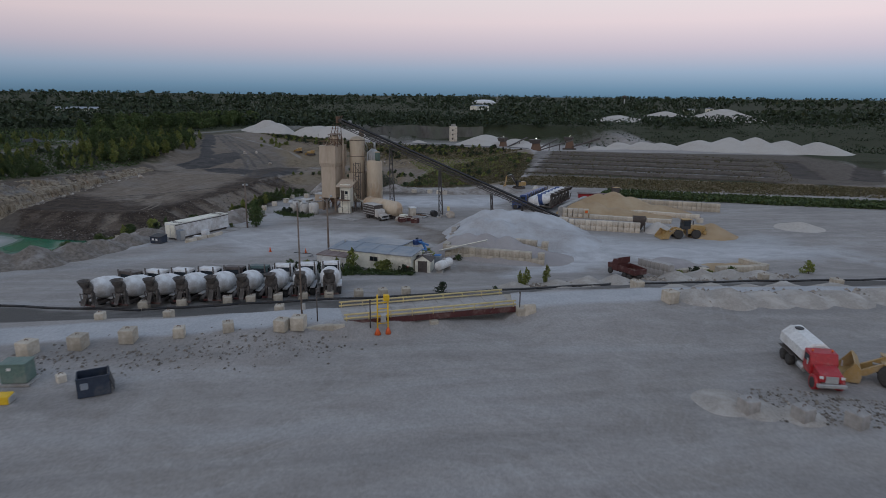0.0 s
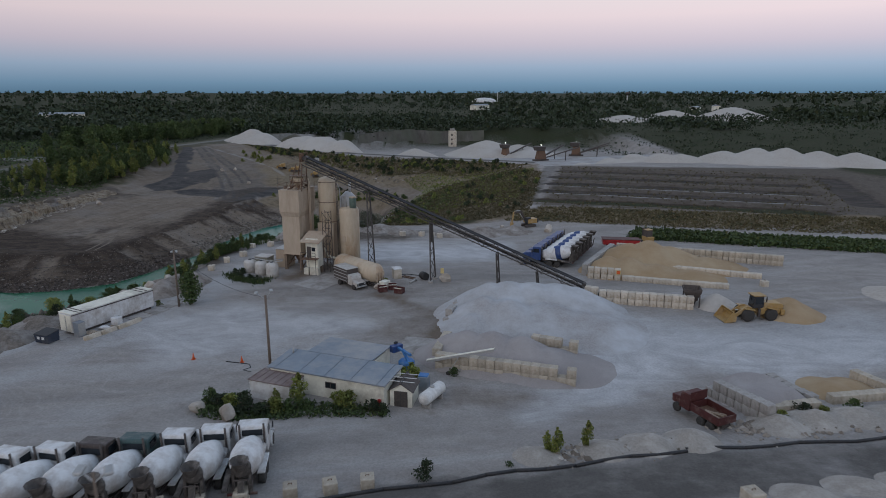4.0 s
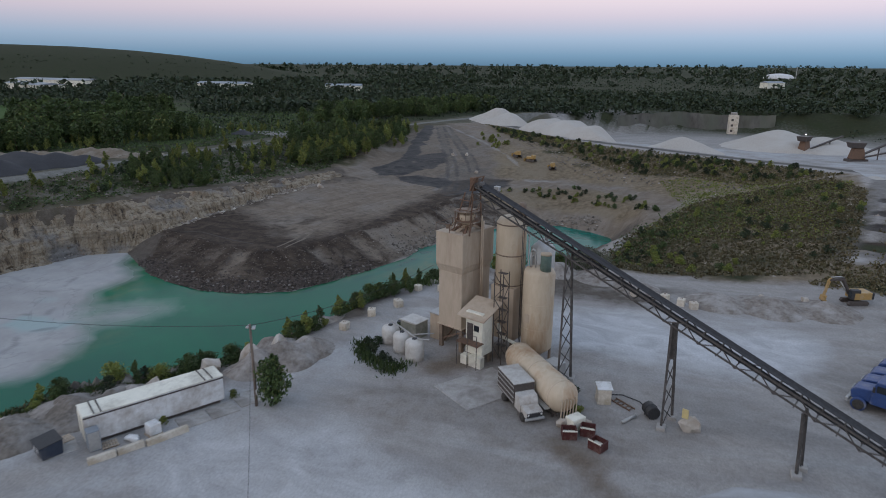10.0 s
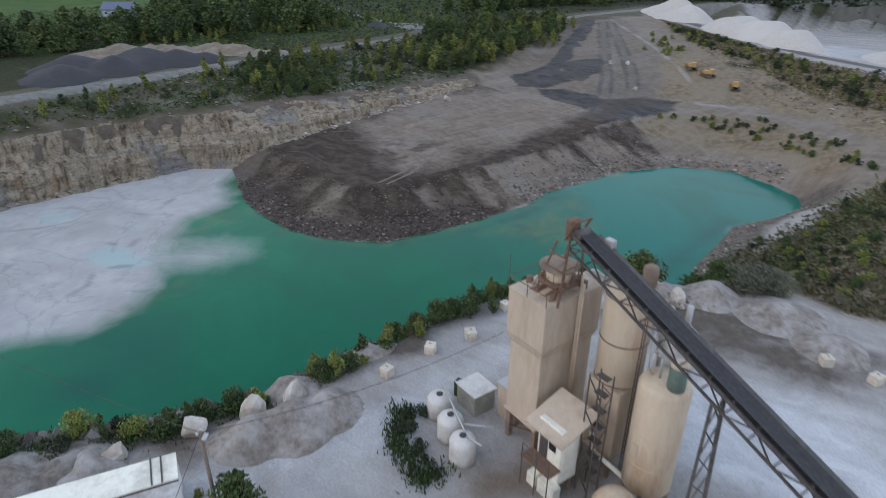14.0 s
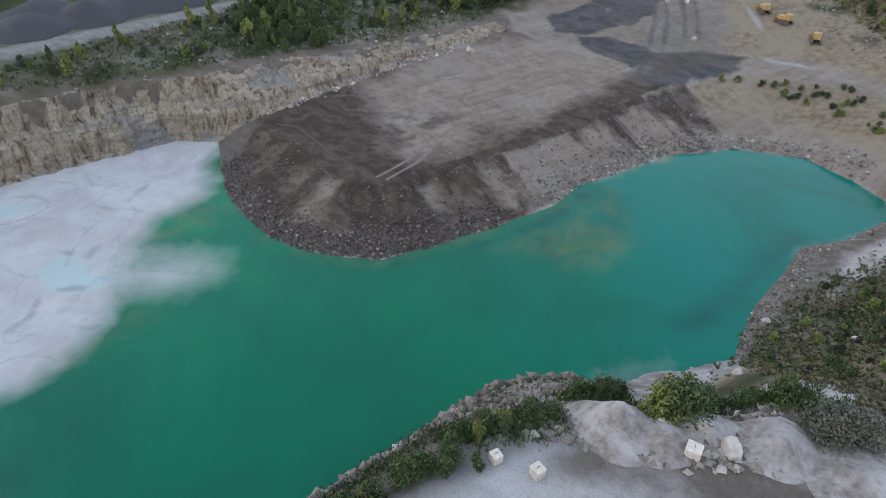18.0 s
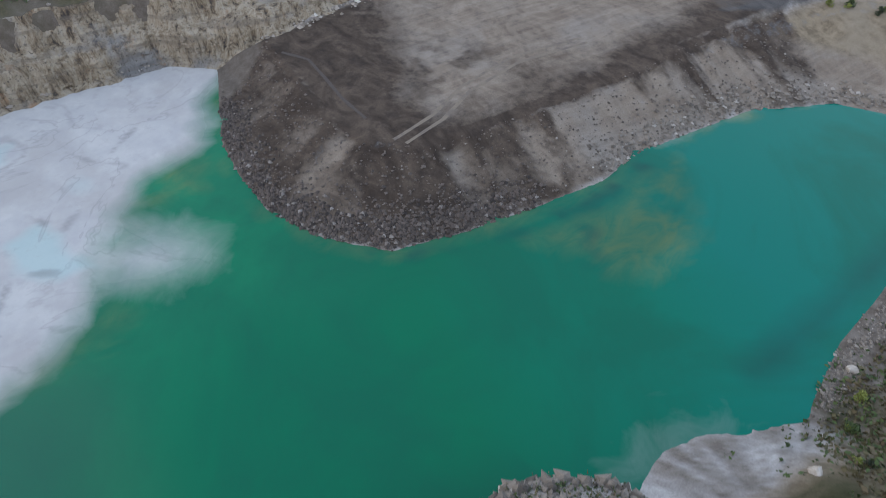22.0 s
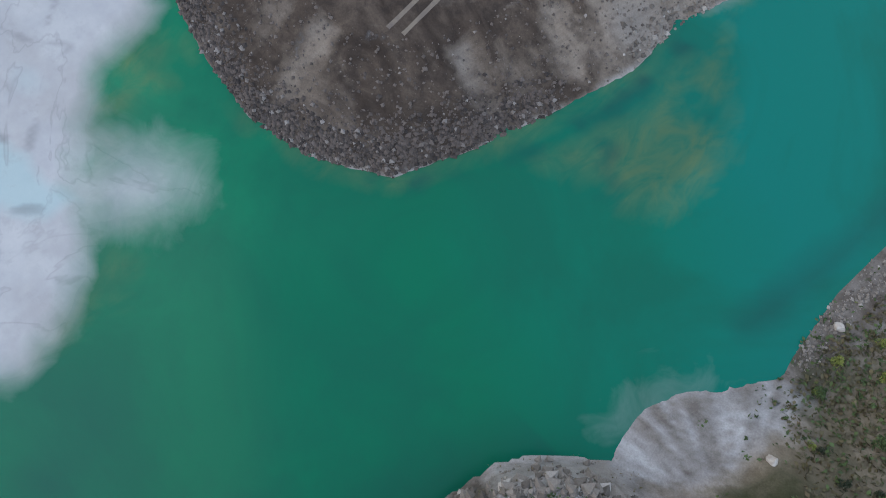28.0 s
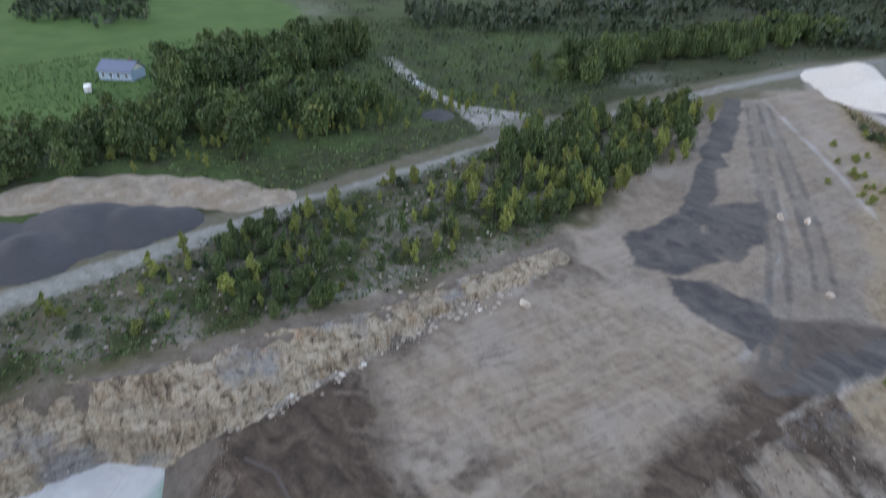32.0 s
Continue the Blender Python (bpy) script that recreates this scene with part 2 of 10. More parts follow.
def value_noise(x, y, size, octaves=4, gain=0.5):
    """Smooth noise between -1 and 1 over arrays of places; size is that of the largest bumps in metres."""
    total, amp, norm = np.zeros(np.shape(x)), 1.0, 0.0
    for k in range(octaves):
        u, v = np.asarray(x) / size + 17.3 * k, np.asarray(y) / size + 9.1 * k
        i, j = np.floor(u).astype(int), np.floor(v).astype(int)
        a, b = u - i, v - j
        a, b = a * a * (3 - 2 * a), b * b * (3 - 2 * b)
        h = LATTICE[i % 256, j % 256] * (1 - a) * (1 - b) + LATTICE[(i + 1) % 256, j % 256] * a * (1 - b) \
            + LATTICE[i % 256, (j + 1) % 256] * (1 - a) * b + LATTICE[(i + 1) % 256, (j + 1) % 256] * a * b
        total, norm, amp, size = total + amp * (2 * h - 1), norm + amp, amp * gain, size / 2
    return total / norm


# the lake's shore, from the quarry face round the spit and the small bay to the plant's cliff
SHORE_FACE = [(-142, 60), (-140, 95), (-137, 120), (-135, 135), (-133, 148), (-130, 160), (-124, 166)]
SHORE_SPIT = [(-113, 160), (-105, 156), (-97, 154), (-88, 153), (-80, 155), (-72, 160), (-68, 169), (-65, 178), (-62, 189), (-62, 197),
              (-59, 208), (-56, 218), (-48, 229)]
SHORE_BAY = [(-37, 234), (-28, 231), (-22, 227), (-20, 221), (-24, 210), (-28, 204), (-28, 194), (-28.4, 186), (-27.6, 179)]
SHORE_FAN = [(-26.8, 174.4), (-30, 170), (-33.2, 165.6), (-34.8, 161.4), (-34.2, 157.4), (-33.4, 155.2)]
SHORE_PLANT = [(-36.6, 152.6), (-39.5, 150), (-41.7, 146.3), (-43.1, 138.8), (-44, 127), (-44.4, 116), (-47.6, 107.5), (-52.6, 100), (-55.2, 92), (-61, 83.5), (-80, 73), (-100, 59)]
SHORE = SHORE_FACE + SHORE_SPIT + SHORE_BAY + SHORE_FAN + SHORE_PLANT


def inside(poly, x, y):
    x, y = np.asarray(x, float), np.asarray(y, float)
    odd = np.zeros(x.shape, bool)
    for (ax, ay), (bx, by) in zip(poly, poly[1:] + poly[:1]):
        cross = (ay > y) != (by > y)
        odd ^= cross & (x < (bx - ax) * (y - ay) / ((by - ay) or 1e-9) + ax)
    return odd


def line_distance(line, x, y, closed=False):
    best = np.full(np.shape(x), 1e9)
    for (ax, ay), (bx, by) in zip(line, line[1:] + (line[:1] if closed else [])):
        dx, dy = bx - ax, by - ay
        s = np.clip(((x - ax) * dx + (y - ay) * dy) / (dx * dx + dy * dy + 1e-9), 0, 1)
        best = np.minimum(best, np.hypot(x - ax - s * dx, y - ay - s * dy))
    return best


def grow(poly, x, y, soft, wobble=0.0, size=6.0):
    """1 inside the polygon, 0 outside, with an edge of that softness that wanders."""
    d = line_distance(poly, x, y, True)
    d = np.where(inside(poly, x, y), -d, d) + wobble * value_noise(x, y, size, 4)
    return np.clip(0.5 - d / (2 * soft), 0, 1)


def along(line, x, y, half, soft, wobble=0.0, size=5.0):
    d = line_distance(line, x, y) + wobble * value_noise(x, y, size, 4)
    return np.clip(0.5 - (d - half) / (2 * soft), 0, 1)


def arc_place(line, x, y):
    """Distance along a line of the point on it that lies nearest to each place."""
    best, at, run = np.full(np.shape(x), 1e9), np.zeros(np.shape(x)), 0.0
    for (ax, ay), (bx, by) in zip(line, line[1:]):
        dx, dy = bx - ax, by - ay
        size = math.hypot(dx, dy)
        s = np.clip(((x - ax) * dx + (y - ay) * dy) / (size * size), 0, 1)
        d = np.hypot(x - ax - s * dx, y - ay - s * dy)
        at = np.where(d < best, run + s * size, at)
        best, run = np.minimum(best, d), run + size
    return at


# break lines: a height for the whole line, or one per point
SPIT_TOP = [(-118, 173), (-108, 170.5), (-95, 167), (-86, 168), (-80, 172), (-77, 181), (-73, 194), (-70.5, 208), (-68, 222), (-64, 240)]
FACE_FOOT = [(-119, 175), (-117.5, 185), (-117, 201), (-116, 212), (-112, 225), (-111, 240)]
FACE_TOP = [(-147, 60), (-145, 95), (-142, 120), (-140, 135), (-138, 150), (-135, 159), (-130, 168), (-127, 180), (-123.5, 191), (-120, 201), (-119, 213),
            (-116, 226), (-114, 241)]
PLANT_TOP = [(-100, 56), (-79, 70), (-59, 81), (-53, 91), (-51, 100), (-46, 107), (-43, 116), (-42.9, 127), (-42.3, 138.5), (-40.9, 146), (-38.8, 149.2), (-35.8, 151.5), (-32, 152.6), (-28.5, 154)]
WEST_ROAD = [(-156, 60), (-155, 120), (-153, 158), (-152, 173), (-151, 192), (-150, 211), (-146, 253), (-143, 282), (-137, 313), (-131, 345), (-120, 390), (-100, 440)]
CREST = [(-112, 372), (-80, 338), (-42, 303), (-5, 283), (33, 266)]
RAMP_L = [(-96, 244), (-101, 262), (-112, 296), (-125, 333)]
RAMP_R = [(-68, 256), (-75, 282), (-94, 309), (-117, 345)]
LINES = [
    (SHORE + [SHORE[0]], WATER_Z),
    ([(-117, 166), (-109, 162.5)], WATER_Z + 0.7),
    (SPIT_TOP, [-9.6, -9.5, -9.4, -9.3, -9.3, -9.2, -9.0, -8.7, -8.3, -7.6]),
    (FACE_FOOT, [-9.8, -9.2, -8.5, -7.6, -6.8, -6.2]),
    (FACE_TOP, [-3, -3, -3, -3, -3.4, -3.4, -3.6, -3.8, -4, -4.2, -4.5, -4.8, -5]),
    ([(-108, 256), (-113, 278), (-119, 302)], [-5.6, -4.2, -1.8]),
    ([(-117, 258), (-120, 278), (-126, 302)], [-3, -1, 0.5]),
    (PLANT_TOP, [0, 0, 0, 0, -0.2, -0.8, -2, -4, -6, -5.6, -5.4, -5.2, -5.2, -6]),
    ([(-46, 88), (-43, 100), (-39, 109), (-37.5, 125), (-36.5, 134), (-33, 141), (-27, 147), (-20, 152)], 0.0),
    (WEST_ROAD, 2.0),
    (RAMP_L, [-7.0, -4.4, -1.6, 1.4]),
    (RAMP_R, [-6.6, -3.2, -1.2, 1.4]),
    (CREST, 1.2),
    ([(-116, 392), (-78, 348), (-38, 311), (0, 291), (36, 274)], 1.2),
    ([(-110, 410), (-66, 362), (-30, 324), (6, 304), (44, 287)], -7.0),
    ([(-70, 400), (-40, 372), (20, 330), (70, 310)], -11.0),
    ([(-80, 470), (-20, 535), (60, 545), (110, 520)], -13.0),
    ([(-90, 478), (-24, 550), (64, 560), (120, 535)], -1.0),
    # rim of the bay and the bench behind it
    ([(-66, 230), (-62, 244), (-48, 256), (-32, 253), (-19, 238), (-13, 224), (-15, 208)], [-8.6, -8.3, -8, -7.8, -7.2, -7, -7.6]),
    ([(-60, 262), (-44, 268), (-26, 264), (-8, 246), (-2, 226)], [-7.4, -7, -6.6, -5.6, -5]),
    # the weedy bank between the bay and the settling ponds
    ([(-20, 176), (-17, 184), (-18, 196)], [-11.5, -11, -11]),
    ([(-14, 172), (-9, 184), (-7, 200)], [-6, -6.2, -6.4]),
    ([(-27, 158), (-22, 159), (-18, 160), (-10, 155), (0, 150), (12, 150), (24, 150), (60, 144), (100, 138)], [-8, -4, -0.5, 0, 0, 0, 0, 0, 0]),
    ([(-12, 164), (0, 160), (14, 163), (22, 174), (28, 196), (34, 228), (38, 256)], [-1.5, -0.6, 0.4, 1.2, 1.2, 1.2, 1.2]),
    ([(60, 168), (100, 164), (160, 170)], 1.2),
    # yards: the plant's at 0, the front yard and the weighbridge road higher
    ([(-58, 80), (-36, 74), (-14, 75.5), (8, 77), (24, 79), (45, 81), (90, 86)], 0.1),
    ([(-60, 62), (-30, 57.4), (-13, 61.5), (-3, 63.4), (10.5, 66.2), (19, 68.1), (39, 70), (90, 75)], 1.4),
    ([(-60, 50), (-38, 50.5), (-12, 53.5), (8, 58.5), (24, 61), (48, 63.5), (90, 68)], [2.8, 2.8, 2.9, 3.0, 3.0, 3.0, 3.0]),
    ([(-60, 30), (-38, 33), (-12, 40), (8, 44), (24, 46), (48, 49), (90, 53)], 3.5),
    ([(-60, 38), (-38, 41), (-24, 43.5), (-12, 45.3), (-8.6, 46.2)], [3.6, 3.8, 4.2, 4.6, 4.6]),
    ([(-60, 43.5), (-38, 46), (-24, 48), (-12, 49.6), (-8.6, 50.4)], [3.6, 3.8, 4.2, 4.6, 4.6]),
    ([(-8.4, 45.6), (5.6, 50.4)], 3.4), ([(-8.4, 51), (5.6, 55)], 3.3),
    ([(6.2, 51.2), (10, 52), (24, 54.5), (48, 57), (90, 61)], [4.6, 4.6, 4.4, 4.0, 3.8]),
    ([(6.0, 54.8), (10, 56), (24, 58), (48, 60.5), (90, 64)], [4.6, 4.6, 4.4, 4.0, 3.8]),
]
OUTER = [(-700, -300, 3.0), (-230, -300, 3.0), (150, -300, 3.5), (700, -300, 3.5), (-700, 60, 2.0), (-200, 60, 2.2), (-190, 200, 2.6), (-185, 300, 2.6), (-700, 300, 2.5),
         (-700, 900, 0.0), (-180, 440, 2.0), (0, 460, -13.0), (60, 460, -13.0), (140, 380, -9.0), (150, 300, 0.8), (240, 200, 1.0), (700, 150, 1.0), (700, 900, 0.0), (0, 900, -2.0),
         (150, 40, 3.5), (150, 100, 0.5), (120, 700, -3.0), (700, 500, 0.5), (-240, 520, 1.0), (40, -40, 3.5), (-60, -40, 3.2)]


def terrain_surface():
    verts, zs, edges = [], [], []
    for line, z in LINES:
        base = len(verts)
        close = line[0] == line[-1]
        pts = line[:-1] if close else line
        for k, p in enumerate(pts):
            verts.append(Vector(p))
            zs.append(z if isinstance(z, (int, float)) else z[k])
        edges += [(base + k, base + k + 1) for k in range(len(pts) - 1)] + ([(base + len(pts) - 1, base)] if close else [])
    for x, y, z in OUTER:
        verts.append(Vector((x, y)))
        zs.append(z)
    out, _, tris, where, _, _ = delaunay_2d_cdt(verts, edges, [], 0, 1e-4)
    height = []
    for p, src in zip(out, where):
        height.append(zs[src[0]] if src else None)
    known = [(p, h) for p, h in zip(out, height) if h is not None]
    for k, h in enumerate(height):
        if h is None:
            near = sorted(known, key=lambda q: (q[0] - out[k]).length)[:3]
            height[k] = sum(q[1] for q in near) / 3
    return np.array([(p.x, p.y) for p in out]), np.array(height), [tuple(t) for t in tris]


TIN_XY, TIN_Z, TIN_TRIS = terrain_surface()


def base_height(x, y):
    """Height of the plan's break-line surface at arrays of places."""
    x, y = np.asarray(x, float), np.asarray(y, float)
    z = np.zeros(x.shape)
    done = np.zeros(x.shape, bool)
    for tri in TIN_TRIS:
        for k in range(1, len(tri) - 1):
            a, b, c = (TIN_XY[i] for i in (tri[0], tri[k], tri[k + 1]))
            det = (b[1] - c[1]) * (a[0] - c[0]) + (c[0] - b[0]) * (a[1] - c[1])
            if abs(det) < 1e-9:
                continue
            lo, hi = np.minimum(np.minimum(a, b), c), np.maximum(np.maximum(a, b), c)
            box = np.nonzero((x >= lo[0] - 1e-6) & (x <= hi[0] + 1e-6) & (y >= lo[1] - 1e-6) & (y <= hi[1] + 1e-6) & ~done)
            if not len(box[0]):
                continue
            px, py = x[box], y[box]
            u = ((b[1] - c[1]) * (px - c[0]) + (c[0] - b[0]) * (py - c[1])) / det
            v = ((c[1] - a[1]) * (px - c[0]) + (a[0] - c[0]) * (py - c[1])) / det
            ok = (u >= -1e-6) & (v >= -1e-6) & (u + v <= 1 + 1e-6)
            sel = tuple(q[ok] for q in box)
            z[sel] = u[ok] * TIN_Z[tri[0]] + v[ok] * TIN_Z[tri[k]] + (1 - u[ok] - v[ok]) * TIN_Z[tri[k + 1]]
            done[sel] = True
    return z


POND_STRIPS = [[(27, 184), (85, 167)], [(31, 199), (91, 180)], [(34, 213), (97, 194)], [(38, 228), (103, 209)], [(43, 244), (109, 226)], [(103, 176), (122, 225)], [(116, 172), (150, 222)]]
FACE_ZONE = FACE_TOP + FACE_FOOT[::-1] + SHORE_FACE[::-1]
PLANT_CLIFF = PLANT_TOP + SHORE_FAN[::-1] + SHORE_PLANT
SPIT_SLOPE = SHORE_SPIT[::-1] + SPIT_TOP
LANDFILL = (-1500, 1000)


def land_height(x, y):
    x, y = np.asarray(x, float), np.asarray(y, float)
    near = (np.abs(x) < 690) & (y > -290) & (y < 890)
    z = np.where(near, 0.0, 0.5)
    z[near] = base_height(x[near], y[near])
    z = z + 0.10 * value_noise(x, y, 9, 4)
    # lake bed
    d = line_distance(SHORE, x, y, True)
    wet = inside(SHORE, x, y)
    z = np.where(wet, WATER_Z - np.clip(d * 0.35, 0, 3) + 0.0, z)
    # rough quarry faces and banks
    rough = grow(FACE_ZONE, x, y, 2.0) + grow(PLANT_CLIFF, x, y, 1.5) * 0.8
    z = z + np.where(wet, 0, np.clip(rough, 0, 1) * (0.9 * value_noise(x, y, 5, 4, 0.65)))
    cut = np.where(inside(FACE_ZONE, x, y), line_distance(FACE_ZONE, x, y, True), 0)
    z = z - np.where(wet, 0, 4.5 * np.clip((cut - 0.3) / 2.0, 0, 1))
    slope = grow(SPIT_SLOPE, x, y, 1.5)
    gully = value_noise(arc_place(SPIT_TOP, x, y), line_distance(SPIT_TOP, x, y) * 0.12, 3.4, 4, 0.6)
    z = z + np.where(wet, 0, slope * (0.30 * value_noise(x, y, 2.4, 5, 0.75) + np.where(y > 180, 0.85, 0.6) * gully))
    bank = grow([(-30, 158), (-8, 158), (20, 166), (36, 250), (33, 266), (-42, 303), (-60, 262), (-62, 244), (-30, 225), (-24, 200), (-26, 176)], x, y, 3)
    z = z + np.where(wet, 0, bank * 0.55 * value_noise(x, y, 7, 4, 0.6))
    shelf = grow([(-147, 60), (-142, 120), (-138, 150), (-130, 168), (-123, 191), (-119, 213), (-114, 241), (-120, 278), (-138, 300), (-146, 253), (-150, 200), (-152, 60)], x, y, 2)
    z = z + shelf * 0.8 * value_noise(x, y, 8, 4, 0.6)
    # settling ponds: sunk strips between low dykes
    for strip in POND_STRIPS:
        z = z - 0.8 * along(strip, x, y, 4.6, 1.6, 0.5)
    # the landfill hill and the far land's swell
    z = z + 62 * np.clip(1 - (np.hypot((x - LANDFILL[0]) / 760, (y - LANDFILL[1]) / 420)) ** 2, 0, 1) ** 0.7
    far = np.clip((np.hypot(x, y - 150) - 500) / 800, 0, 1)
    rise = 30 * np.clip((np.hypot(x, y) - 1300) / 2600, 0, 1)
    return z + rise + far * 3 * value_noise(x, y, 400, 3)


def axis_points(lo, hi, step, reach, count, fine):
    """Grid lines of that step, twice as dense in the stretch that is seen closest, and spreading out to the horizon."""
    inner = np.concatenate([np.arange(lo, fine[0], step), np.arange(fine[0], fine[1], step / 2), np.arange(fine[1], hi + step / 2, step)])
    grow_out = np.geomspace(step * 2.5, reach, count)
    return np.concatenate([(lo - grow_out)[::-1], inner, hi + grow_out])


GX = axis_points(-205, 130, 1.05, 4300, 44, (-145, -20))
GY = axis_points(-10, 400, 1.05, 4300, 44, (128, 240))
XX, YY = np.meshgrid(GX, GY)
ZZ = land_height(XX, YY)


def ground_at(x, y):
    """Height of the ground sheet at one place."""
    i = int(np.clip(np.searchsorted(GX, x) - 1, 0, len(GX) - 2))
    j = int(np.clip(np.searchsorted(GY, y) - 1, 0, len(GY) - 2))
    a, b = (x - GX[i]) / (GX[i + 1] - GX[i]), (y - GY[j]) / (GY[j + 1] - GY[j])
    return float(ZZ[j, i] * (1 - a) * (1 - b) + ZZ[j, i + 1] * a * (1 - b) + ZZ[j + 1, i] * (1 - a) * b + ZZ[j + 1, i + 1] * a * b)


def grid_mesh(name, xx, yy, zz, attributes, keep=None):
    """A quad sheet over a grid, with colour attributes of its soils."""
    ny, nx = xx.shape
    idx = np.arange(nx * ny).reshape(ny, nx)
    quads = np.stack([idx[:-1, :-1], idx[:-1, 1:], idx[1:, 1:], idx[1:, :-1]], -1).reshape(-1, 4)
    if keep is not None:
        k = keep[:-1, :-1] | keep[:-1, 1:] | keep[1:, 1:] | keep[1:, :-1]
        quads = quads[k.ravel()]
    used, flat_quads = np.unique(quads, return_inverse=True)
    quads = flat_quads.reshape(-1, 4)
    me = bpy.data.meshes.new(name)
    me.vertices.add(len(used))
    me.vertices.foreach_set("co", np.stack([xx, yy, zz], -1).reshape(-1, 3)[used].astype(np.float32).ravel())
    me.loops.add(quads.size)
    me.loops.foreach_set("vertex_index", quads.astype(np.int32).ravel())
    me.polygons.add(len(quads))
    me.polygons.foreach_set("loop_start", np.arange(0, quads.size, 4, dtype=np.int32))
    me.polygons.foreach_set("use_smooth", np.ones(len(quads), dtype=bool))
    for key, rgba in attributes.items():
        at = me.color_attributes.new(key, "FLOAT_COLOR", "POINT")
        at.data.foreach_set("color", np.stack([np.broadcast_to(c, xx.shape) for c in rgba], -1).reshape(-1, 4)[used].astype(np.float32).ravel())
    me.update()
    me.validate()
    return me


def soil_masks(x, y, z):
    """Which soil lies where: one share per soil, from the plan."""
    n1 = value_noise(x, y, 30, 5)
    n2 = value_noise(x, y, 7, 5)
    far = np.clip((np.hypot(x, y - 150) - 300) / 120, 0, 1)
    grass = np.zeros(x.shape)
    west = np.clip((np.interp(y, [p[1] for p in WEST_ROAD], [p[0] for p in WEST_ROAD]) - 5.5 - x + 2 * n2) / 3, 0, 1) * (y > -40)
    grass = np.maximum(grass, west * np.clip(0.9 + 0.5 * n1, 0, 1))
    shelf = grow([(-151, 40), (-150, 200), (-146, 253), (-138, 300), (-122, 290), (-116, 241), (-121, 213), (-126, 191), (-133, 168), (-141, 150), (-147, 60)], x, y, 2.5, 2)
    grass = np.maximum(grass, shelf * np.clip(0.15 + 1.6 * n2, 0, 1))
    bank = grow([(-28, 158), (-19, 164), (-8, 157), (14, 160), (22, 172), (34, 230), (36, 262), (12, 262), (-4, 236), (-10, 215), (-16, 200), (-23, 190), (-22, 176)], x, y, 2.5, 3)
    grass = np.maximum(grass, bank * np.clip(-0.05 + 1.5 * n2, 0, 0.8))
    grass = np.maximum(grass, 0.85 * along([(-24, 174), (-16, 190), (-6, 210), (6, 228)], x, y, 5.5, 2.5, 4) * np.clip(0.7 + 0.8 * n2, 0, 1))
    crest = grow([(-108, 362), (-80, 334), (-42, 300), (-5, 280), (33, 264), (10, 254), (-20, 268), (-60, 290), (-90, 330)], x, y, 3, 3)
    grass = np.maximum(grass, crest * np.clip(-0.12 + 1.9 * n2 + 0.6 * n1, 0, 0.8))
    ponds = grow([(22, 172), (88, 160), (125, 158), (150, 250), (43, 258)], x, y, 3, 2)
    grass = np.maximum(grass, ponds * np.clip(0.05 + 0.6 * n2, 0, 1))
    grass = np.maximum(grass, 0.9 * along(POND_STRIPS[0], x, y, 3.0, 1.2, 1.2))
    lip = grow([(-30, 156), (14, 160), (60, 152), (130, 146), (130, 156), (90, 162), (22, 172)], x, y, 2, 2)
    grass = np.maximum(grass, lip * np.clip(0.32 + 1.5 * n2, 0, 1))
    plant = np.maximum(along(PLANT_TOP[2:], x, y, 2.2, 1.6, 1.5) * (z > -3), 0.5 * grow([(-31.6, 119.4), (-29, 115.8), (-25.6, 114.6), (-24.6, 116.6), (-28, 119.2)], x, y, 0.8, 1.0, 3))
    grass = np.maximum(grass, plant * np.clip(0.55 + 1.0 * n2, 0, 1))
    outland = np.maximum(far, np.clip((x - 135) / 10, 0, 1)) * (y > 120)
    grass = np.maximum(grass, outland * np.clip(0.95 + 0.3 * n1, 0, 1))
    # dark earth: the spit, the haul ramp, damp tracks
    earth = grow(SPIT_TOP + [(-60, 262), (-90, 240), (-111, 240)] + FACE_FOOT[::-1], x, y, 1.5, 1.2)
    slope = grow(SHORE_SPIT[::-1] + SPIT_TOP, x, y, 1.0, 0.8)
    gully = value_noise(arc_place(SPIT_TOP, x, y), line_distance(SPIT_TOP, x, y) * 0.12, 3.4, 5, 0.65)
    grey_slope = grow([(-74, 186), (-73, 195), (-70, 206), (-66, 226), (-48, 232), (-58, 208), (-63, 192), (-66, 184)], x, y, 2, 2)
    pale = np.clip(grow([(-117, 194), (-106, 187), (-95, 181), (-84, 176.5), (-78.5, 188), (-74, 202), (-71, 225), (-74, 244), (-90, 244), (-108, 236), (-116, 212)], x, y, 6, 8, 14) + 0.3 * n2, 0, 1)
    dark = np.maximum(earth * (1 - 0.8 * pale), slope * np.clip(0.80 + 0.5 * n2 + 0.5 * gully + 1.2 * gully * grey_slope - 0.62 * grey_slope, 0, 1))
    churned = grow([(-103, 188), (-97, 179), (-91, 175), (-86, 178), (-86, 186), (-89, 196), (-98, 193)], x, y, 3, 3, 5)
    dark = np.maximum(dark, churned * np.clip(3.2 * np.abs(value_noise(x, y, 5.0, 3)) - 0.25, 0, 0.62))
    for line in ([(-100, 178), (-93, 195), (-85, 215), (-78, 238)], [(-106, 180), (-101, 196), (-92, 215), (-82, 238)], [(-110, 190), (-106, 204), (-98, 220), (-86, 240)], [(-90, 176), (-85, 192), (-78, 212), (-74, 232)]):
        for off in (0.0, 2.1):
            dark = np.maximum(dark, 0.42 * along([(px + off, py - 0.4 * off) for px, py in line], x, y, 0.3, 0.5, 0.7) * np.clip(0.6 + 1.4 * n1, 0, 1))
    dark = np.maximum(dark, 0.9 * along(SPIT_TOP[:6], x, y, 1.6, 1.0, 0.8))
